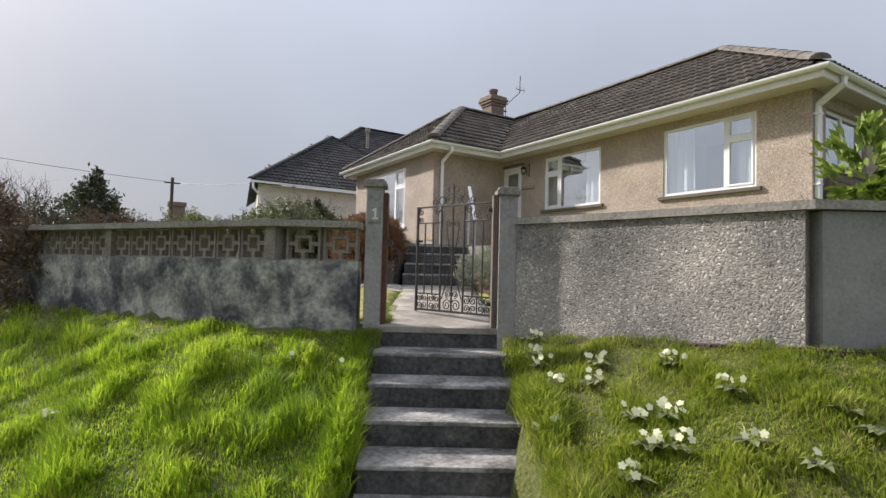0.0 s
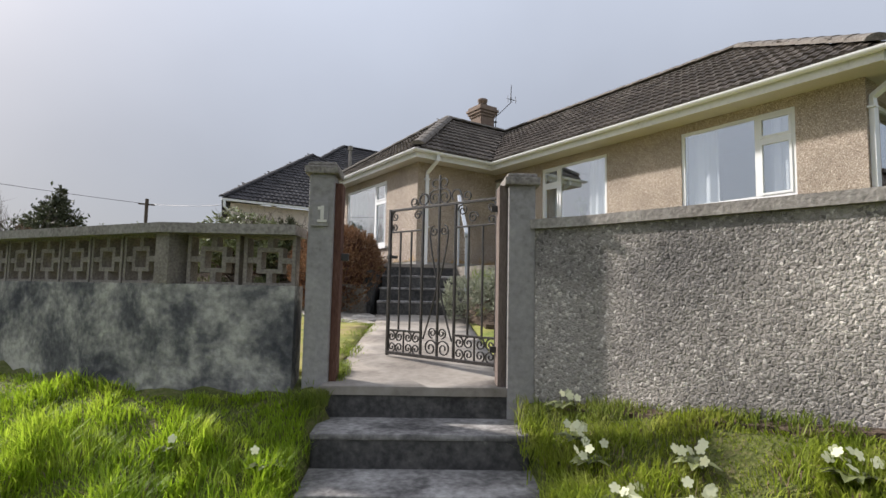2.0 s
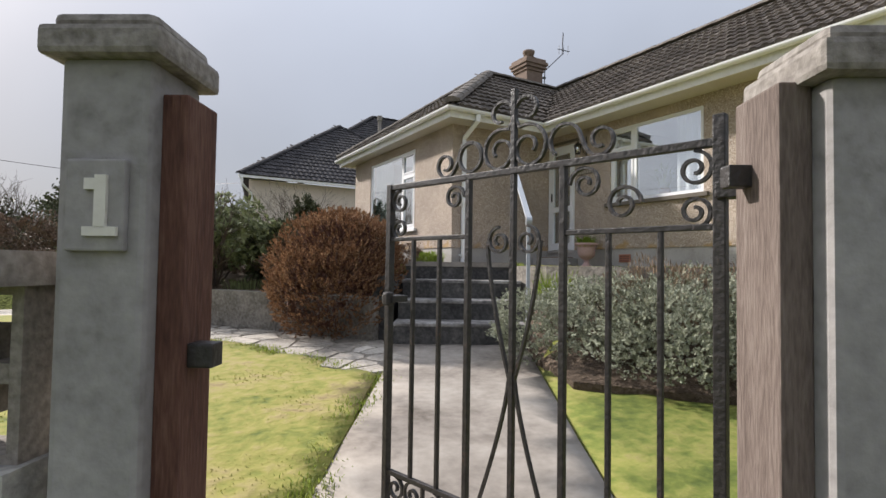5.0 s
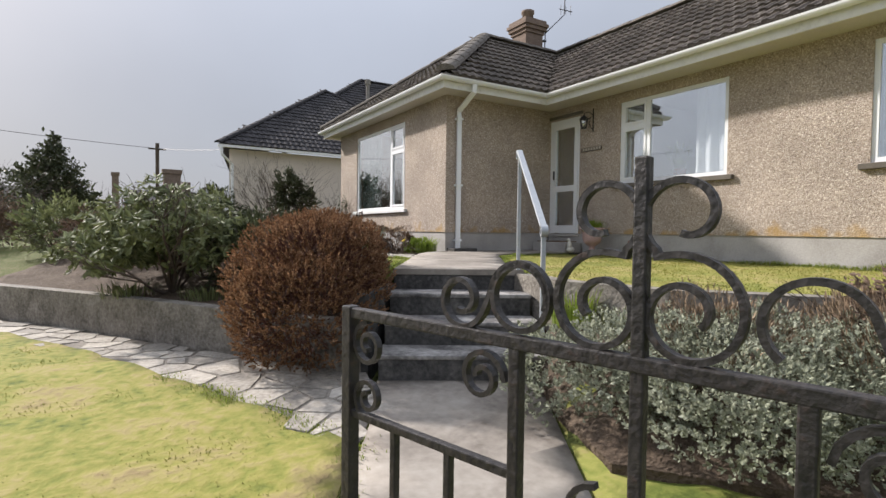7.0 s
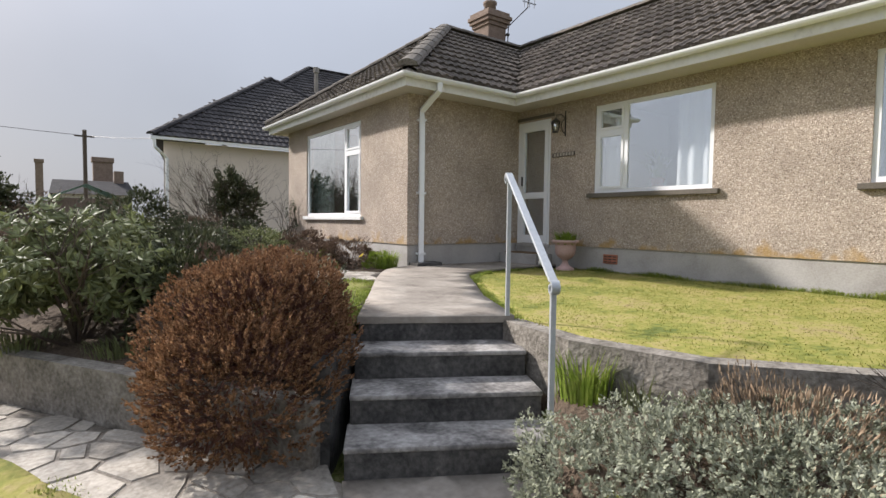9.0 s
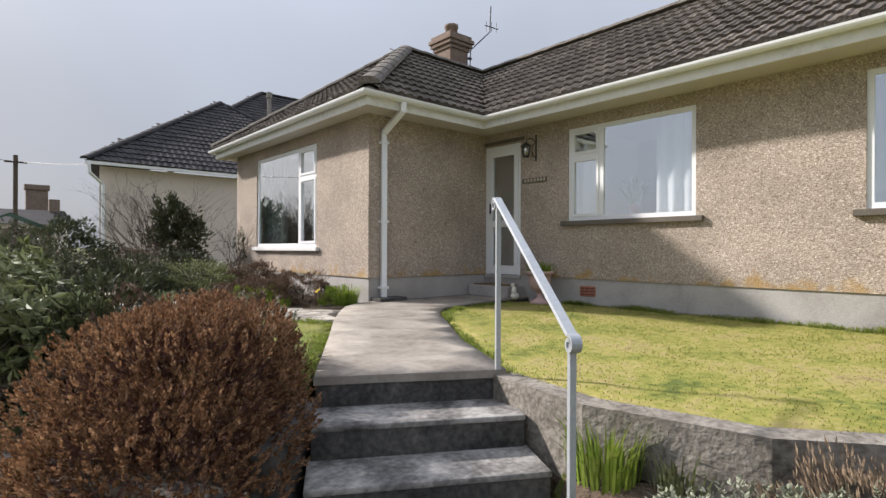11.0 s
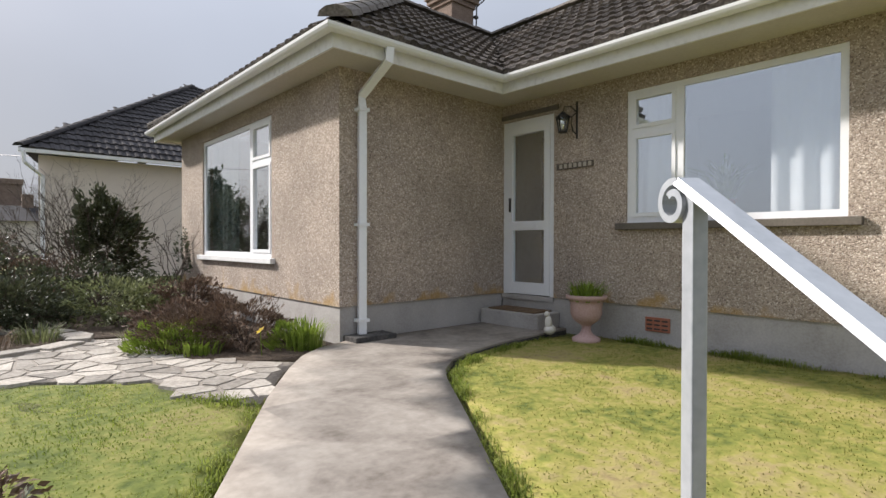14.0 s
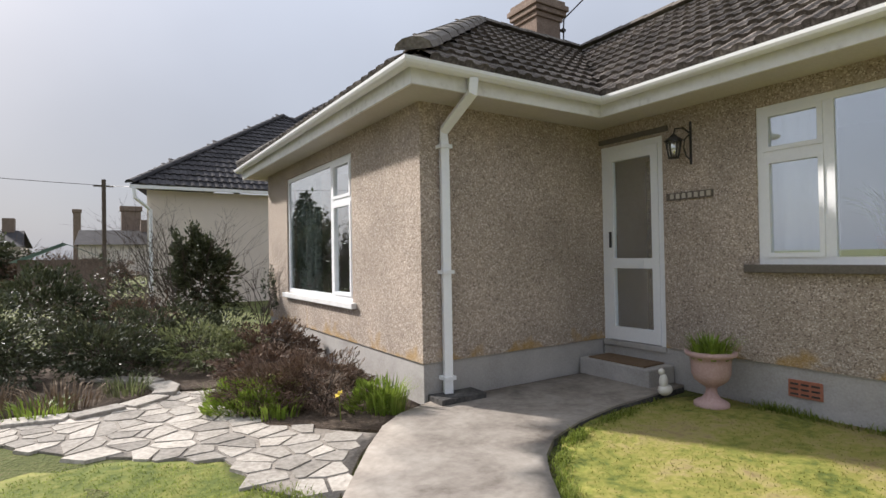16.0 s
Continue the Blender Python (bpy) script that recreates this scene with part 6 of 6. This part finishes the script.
# ---- neighbours and distance ----
def neighbour():
    ob = thing("neighbour_house", (11, 30, 1.9), "cream rendered neighbouring bungalow with a dark hip roof", "house")
    ze, zr, z2 = 5.24, 9.1, 10.72
    x0, x1, y0, y1 = 5.2, 16.2, 23.25, 35.0
    back = 2.4
    bm = bmesh.new()
    prism(bm, [(x0 + 0.42, y0 + 0.35), (x1 - 0.35, y0 + 0.35), (x1 - 0.35, y1 - 0.3), (x0 + back + 0.42, y1 - 0.3)], 1.5, ze - 0.1)
    part("wall", bm, M_CREAM, ob)
    corners = {"a": (x0, y0, ze), "b": (x1, y0, ze), "d": (10.95, 29.2, zr), "g": (x0 + back, y1, ze), "j": (12.6, 34.0, zr), "c": (10.98, 29.2, zr)}
    bm = bmesh.new()
    for f in ("abcd", "adg", "dcbj", "gdj"):
        bm.faces.new([bm.verts.new(corners[q]) for q in f])
    rf = part("roof", bm, M_TILE_N, ob, "dark grey tiled hip roof")
    store = []
    tiles("abcd", 0.42, 0.36, corners, store)
    joined_tiles("tile", tile_mesh("slate", 0.415, 0.40, M_TILE_N), [m for _, m in store], M_TILE_N, rf)
    ridge(corners["a"], corners["d"], rf, M_TILE_N, 0.14)
    ridge(corners["d"], corners["b"], rf, M_TILE_N, 0.12)
    e2 = {"a": (10.4, 28.3, 8.25), "b": (25.0, 28.3, 8.25), "c": (22.0, 32.0, z2), "d": (13.93, 32.0, z2), "g": (9.9, 38.0, ze + 0.28)}
    bm = bmesh.new()
    for f in ("abcd", "adg"):
        bm.faces.new([bm.verts.new(e2[q]) for q in f])
    r2 = part("roof", bm, M_TILE_N, ob, "dark grey tiled second roof")
    store = []
    tiles("abcd", 0.42, 0.36, e2, store)
    joined_tiles("tile", tile_mesh("slate", 0.415, 0.40, M_TILE_N), [m for _, m in store], M_TILE_N, r2)
    ridge(e2["a"], e2["d"], r2, M_TILE_N, 0.14)
    ridge(e2["d"], e2["c"], r2, M_TILE_N, 0.14)
    gl = [(x0, y0, 0), (x1, y0, 0)]
    part("gutter", mitred(bmesh.new(), gl[::-1], [(-0.02, ze - 0.10), (0.09, ze - 0.10), (0.09, ze - 0.01), (-0.02, ze - 0.01)][::-1]), M_WHITE, ob, "white gutter")
    part("downpipe", sweep(bmesh.new(), [(x0 + 0.1, y0 - 0.02, ze - 0.1), (x0 + 0.12, y0 - 0.02, ze - 0.35), (x0 + 0.5, y0 + 0.28, ze - 0.65), (x0 + 0.5, y0 + 0.28, 1.9)], circle(0.05, 6), up=Vector((0.3, 0.9, 0.1))), M_WHITE, ob)
    part("flue", sweep(bmesh.new(), [(13.1, 29.0, 8.6), (13.1, 29.0, 9.7)], circle(0.10, 8), up=Vector((0, 1, 0))), M_COPE, ob, "grey metal flue")
    part("flue_cap", sweep(bmesh.new(), [(13.1, 29.0, 9.7), (13.1, 29.0, 9.95)], circle(0.15, 8), up=Vector((0, 1, 0))), M_COPE, ob)
    return ob


neighbour()

# Two chimney stacks of houses farther off.
for x, y, z, w in ((1.74, 103.0, 11.05, 0.95), (7.2, 69.0, 8.7, 1.7)):
    ob = thing("distant_chimney", (x, y, 1.5), "distant brick chimney stack above the far roofs", "chimney", "distant chimneys")
    part("stack", boxed((x - w / 2, y - 0.5, 1.5), (x + w / 2, y + 0.5, z - 0.5), None, 0.03), M_BRICK, ob)
    part("cap", boxed((x - w / 2 - 0.12, y - 0.62, z - 0.5), (x + w / 2 + 0.12, y + 0.62, z), None, 0.05), M_BRICK, ob)

pole = thing("telegraph_pole", (4.8, 50.0, 1.9), "wooden telegraph pole carrying wires", "pole")
part("shaft", sweep(bmesh.new(), [(4.8, 50.0, 1.5), (4.8, 50.0, 8.8)], circle(0.13, 8), up=Vector((0, 1, 0))), M_BARK, pole)
part("crossarm", boxed((4.2, 49.95, 8.3), (5.4, 50.05, 8.4)), M_BARK, pole)


def wire(name, a, b, sag):
    a, b = Vector(a), Vector(b)
    pts = [a.lerp(b, k / 14) - Vector((0, 0, sag * 4 * (k / 14) * (1 - k / 14))) for k in range(15)]
    tagged(part(name, sweep(bmesh.new(), pts, circle(0.018, 5)), M_IRON), "thin black overhead wire running from the pole", "wire", "overhead wires")


wire("overhead_wire", (4.7, 50, 8.4), (-32, 36, 10.5), 0.8)
wire("overhead_wire", (4.7, 50, 8.4), (16, 32, 9.0), 0.8)

for x, y, w, h in ((-4.2, 60, 7, 3.2), (6.0, 62, 6, 3.4), (-22, 66, 9, 3.0)):
    ob = thing("distant_house", (x, y, 1.9), "distant low house with a dark roof and chimney", "house", "distant houses")
    part("wall", boxed((x - w / 2, y, 1.5), (x + w / 2, y + 6, 1.9 + h - 0.6)), M_CREAM, ob)
    bm = bmesh.new()
    for f in ([(x - w / 2 - 0.3, y - 0.3), (x + w / 2 + 0.3, y - 0.3), (x + w / 2, y + 3), (x - w / 2, y + 3)], [(x + w / 2 + 0.3, y + 6.3), (x - w / 2 - 0.3, y + 6.3), (x - w / 2, y + 3), (x + w / 2, y + 3)]):
        bm.faces.new([bm.verts.new((*p, 1.9 + h - 0.6 + (1.4 if i > 1 else 0))) for i, p in enumerate(f)])
    part("roof", bm, M_TILE_N, ob)
    part("chimney", boxed((x + w * 0.3, y + 2.6, 3.5), (x + w * 0.3 + 0.8, y + 3.4, 1.9 + h + 1.8), None, 0.03), M_BRICK, ob)


def tree(name, base, h, rx, n, size, mat, label, seed, blobs=None, bark=0.12):
    ob = thing(name, base, label, "tree")
    rnd = random.Random(seed)
    x, y, z = base
    part("trunk", sweep(bmesh.new(), [(x, y, z - 0.2), (x + 0.05, y, z + h * 0.3), (x, y + 0.05, z + h * 0.8)], circle(bark, 7), up=Vector((0, 1, 0))), M_BARK, ob)
    twigs("branchwork", (x, y, z + h * 0.15), 8, h * 0.7, M_BARK, ob, seed, r=bark * 0.35, forks=2, spread=0.8)
    bl = blobs or [(x + rnd.uniform(-0.35, 0.35) * rx * (1.2 - t), y + rnd.uniform(-0.35, 0.35) * rx * (1.2 - t), z + h * (0.15 + 0.8 * t), rx * (1.0 - 0.78 * t) * rnd.uniform(0.6, 0.85), rx * (1.0 - 0.78 * t) * rnd.uniform(0.6, 0.85), h * 0.14) for t in [k / 9 for k in range(10)]]
    leaf_mesh("crown", bl, n, size, mat, ob, seed=seed, lump=0.35, shell=0.75, lean=0.6, knit=0.5)
    return ob


tree("conifer", (-0.5, 35.5, 1.9), 4.7, 2.9, 12000, 0.22, M_DARKLEAF, "dark conifer standing beyond the garden", 41)
for i, (x, y, h, rx) in enumerate(((-2.4, 32, 3.6, 1.3), (1.2, 36, 2.2, 2.4), (-4.6, 31, 3.4, 2.0), (4.0, 37, 2.0, 2.0), (-0.9, 29, 1.9, 1.6), (-8, 32, 3.0, 2.4))):
    ob = thing("bare_tree", (x, y, 1.9), "leafless twiggy bush in a far hedge", "tree", "hedge beyond the garden")
    twigs("branchwork", (x, y, 1.8), 22, h * 1.25, M_BARK, ob, 50 + i, r=0.035, forks=3, spread=0.9)
    leaf_mesh("foliage", [(x, y, 1.9 + h * 0.35, rx, rx * 0.6, h * 0.42), (x + 0.8, y - 0.4, 1.9 + h * 0.25, rx * 0.8, rx * 0.5, h * 0.35)], 3600, 0.15, M_BROWNLEAF if i % 2 else M_DARKLEAF, ob, seed=60 + i, lump=0.4, shell=0.8, lean=0.8)
M_TEAL = surface("faded_green_felt", [(0.10, 0.16, 0.14), (0.17, 0.24, 0.21), (0.25, 0.31, 0.28)], 2, 30, 0.8, 0.2)
shed = thing("garden_shed", (3.6, 26.5, 1.9), "low timber garden shed with a faded green felt roof", "shed")
part("wall", boxed((2.6, 26.0, 1.8), (4.7, 28.0, 3.3), None, 0.01), M_OLDWOOD, shed)
bm = bmesh.new()
for x0, x1, z0, z1 in ((2.4, 3.65, 3.22, 3.78), (3.65, 4.9, 3.78, 3.22)):
    bm.faces.new([bm.verts.new(p) for p in ((x0, 25.8, z0), (x1, 25.8, z1), (x1, 28.2, z1), (x0, 28.2, z0))])
bmesh.ops.solidify(bm, geom=bm.faces[:], thickness=0.04)
part("roof", bm, M_TEAL, shed, "faded green felt roof")
hedge = thing("far_hedge", (-4, 22, 1.9), "dark mixed hedge along the far garden boundary", "hedge", kind="stuff")
leaf_mesh("foliage", [(-9 + 1.35 * k, 23.5 - 0.35 * k + 0.4 * math.sin(k), 2.2 + 0.15 * math.sin(k * 2.1), 1.1, 0.8, 0.75) for k in range(11)], 15000, 0.11, M_DARKLEAF, hedge, seed=71, lump=0.4, shell=0.6, lean=0.7, knit=0.4)
# Bushes behind the left wall, seen from the verge.
for i, (x, y, r, h, mat) in enumerate(((-1.12, 7.85, 0.48, 0.95, M_BROWNLEAF), (-3.3, 11.0, 1.0, 1.0, M_BROWNLEAF), (0.2, 15.5, 0.8, 0.55, M_BROWNLEAF), (1.6, 13.0, 0.6, 0.5, M_OLIVE))):
    shrub("garden_bush", (x, y, height(x, y)), [(x, y, height(x, y) + h * 0.9, r, r, h * 0.8), (x + 0.4, y - 0.3, height(x, y) + h * 0.6, r * 0.7, r * 0.7, h * 0.6)], 5200, 0.06, mat, "untidy brown twiggy bush behind the garden wall" if mat is M_BROWNLEAF else "small evergreen bush in the flower bed", 80 + i, 12, h * 1.8, 0.8, lump=0.35, shell=0.7)
shrub("laurel", (6.6, 2.4, 1.6), [(6.95, 2.2, 2.75, 0.38, 0.38, 0.62), (7.1, 1.9, 2.5, 0.5, 0.4, 0.5)], 1500, 0.16, M_LIME, "yellow-green broadleaved laurel behind the boundary wall", 90, 4, 1.0, 0.25, slim=0.4, lump=0.3, shell=0.7)


# ---- crazy paving ----
def crazy(name, poly, flat, dz, label, cell, seed):
    """Irregular flat stones in a bed of mortar, each stone a piece of its own."""
    ob = thing(name, (sum(p[0] for p in poly) / len(poly), sum(p[1] for p in poly) / len(poly), flat(*poly[0])), label, "paving", kind="structure")
    patch("bedding", poly, M_JOINT, dz, 0.35, 0.1, ob, flat=flat)
    rng = np.random.default_rng(seed)
    xs, ys = [p[0] for p in poly], [p[1] for p in poly]
    sites = []
    for gx in np.arange(min(xs) - cell, max(xs) + cell, cell):
        for gy in np.arange(min(ys) - cell, max(ys) + cell, cell * 0.8):
            if rng.random() < 0.84:
                sites.append((gx + rng.uniform(-0.5, 0.5) * cell, gy + rng.uniform(-0.44, 0.44) * cell))
    for i, (sx, sy) in enumerate(sites):
        if not inside((sx, sy), poly):
            continue
        cellp = [(sx - cell * 1.3, sy - cell * 1.3), (sx + cell * 1.3, sy - cell * 1.3), (sx + cell * 1.3, sy + cell * 1.3), (sx - cell * 1.3, sy + cell * 1.3)]
        for j, (ox, oy) in enumerate(sites):
            if i == j or abs(ox - sx) > 2.6 * cell or abs(oy - sy) > 2.6 * cell:
                continue
            mx, my, nx, ny = (sx + ox) / 2, (sy + oy) / 2, ox - sx, oy - sy
            L = math.hypot(nx, ny)
            nx, ny = nx / L, ny / L
            mx, my = mx - nx * 0.009, my - ny * 0.009
            out = []
            for a, b in zip(cellp, cellp[1:] + cellp[:1]):
                da, db = (a[0] - mx) * nx + (a[1] - my) * ny, (b[0] - mx) * nx + (b[1] - my) * ny
                if da <= 0:
                    out.append(a)
                if (da <= 0) != (db <= 0):
                    k = da / (da - db)
                    out.append((a[0] + (b[0] - a[0]) * k, a[1] + (b[1] - a[1]) * k))
            cellp = out
            if len(cellp) < 3:
                break
        if len(cellp) < 3:
            continue
        z = flat(sx, sy) + dz
        lift = 0.004 + rng.uniform(0, 0.005)
        bm = bmesh.new()
        tilt = rng.uniform(-0.015, 0.015, 2)
        lo = [bm.verts.new((x, y, flat(x, y) + dz - 0.02)) for x, y in cellp]
        hi = [bm.verts.new((sx + (x - sx) * 0.955, sy + (y - sy) * 0.955, flat(x, y) + dz + lift + (x - sx) * tilt[0] + (y - sy) * tilt[1])) for x, y in cellp]
        bm.faces.new(hi)
        for a in range(len(lo)):
            b = (a + 1) % len(lo)
            bm.faces.new((lo[a], lo[b], hi[b], hi[a]))
        bmesh.ops.recalc_face_normals(bm, faces=bm.faces[:])
        if hi[0].normal.z < -0.5:
            bmesh.ops.reverse_faces(bm, faces=bm.faces[:])
        part("stone", bm, M_STONE, ob)
    return ob


def low_plane(x, y):
    return min(1.36, 1.105 + 0.0715 * max(0.0, (Vector((x, y)) - GO).dot(GF)))


crazy("crazy_paving", [(3.235, 6.215), (3.32, 6.03), (3.545, 6.36), (3.735, 6.75), (3.60, 7.0), (3.02, 7.93), (2.58, 8.66), (2.01, 9.58), (0.95, 11.2), (0.1, 11.0), (1.34, 9.91), (2.17, 8.41), (2.57, 7.53)], low_plane, 0.012, "pale crazy paving path below the retaining wall", 0.23, 5)
crazy("crazy_paving", [(5.90, 10.22), (5.50, 9.64), (5.27, 10.03), (5.17, 10.62), (4.95, 10.80), (4.42, 11.2), (3.9, 11.85), (3.3, 12.2), (3.3, 12.9), (3.9, 12.5), (4.5, 12.3), (5.0, 12.75), (5.45, 12.5), (5.45, 11.3), (6.15, 10.5)], lambda x, y: 1.965, 0.02, "pale crazy paving beside the upper path", 0.2, 6)

# Flat stones edging the sunken bed beside the upper paving.
BED_RIM = [(3.9, 12.36), (4.32, 12.21), (4.7, 12.31), (5.0, 12.54), (5.09, 12.85), (4.88, 13.36), (4.39, 13.86)]
rim = thing("stone_edging", (*BED_RIM[2], 1.97), "flat stones set round the edge of a sunken bed", "edging", kind="structure")
rnd = random.Random(77)
for (ax, ay), (bx, by) in zip(BED_RIM, BED_RIM[1:]):
    d = Vector((bx - ax, by - ay))
    n = max(1, round(d.length / 0.34))
    for k in range(n):
        c = Vector((ax, ay)) + d * ((k + 0.5) / n)
        m = pose(c.x, c.y, 0, 0, 0, math.degrees(math.atan2(d.y, d.x)) + rnd.uniform(-9, 9))
        h, w = d.length / n * 0.47, rnd.uniform(0.08, 0.12)
        part("edging_stone", boxed((-h, -w, 1.95), (h, w, 2.0 + rnd.uniform(0.01, 0.03)), m, 0.012), M_STONE, rim)

# ---- roof tiles ----
near, far = [], []
for keys in ("ebcf", "abcd", "egf", "aid"):
    store = []
    tiles(keys, 0.30, 0.30, C, store)
    for row, m in store:
        p = m.translation
        (near if keys == "ebcf" or (keys == "abcd" and row < 7 and p.y > 3.4) else far).append(m)
near, spare = near[:300], near[300:]
far += spare
tile = tile_mesh("tile", 0.297, 0.34, M_TILE)
for m in near:
    part("tile", tile, M_TILE, roof).matrix_world = m
joined_tiles("tiles", tile, far, M_TILE_J, roof)
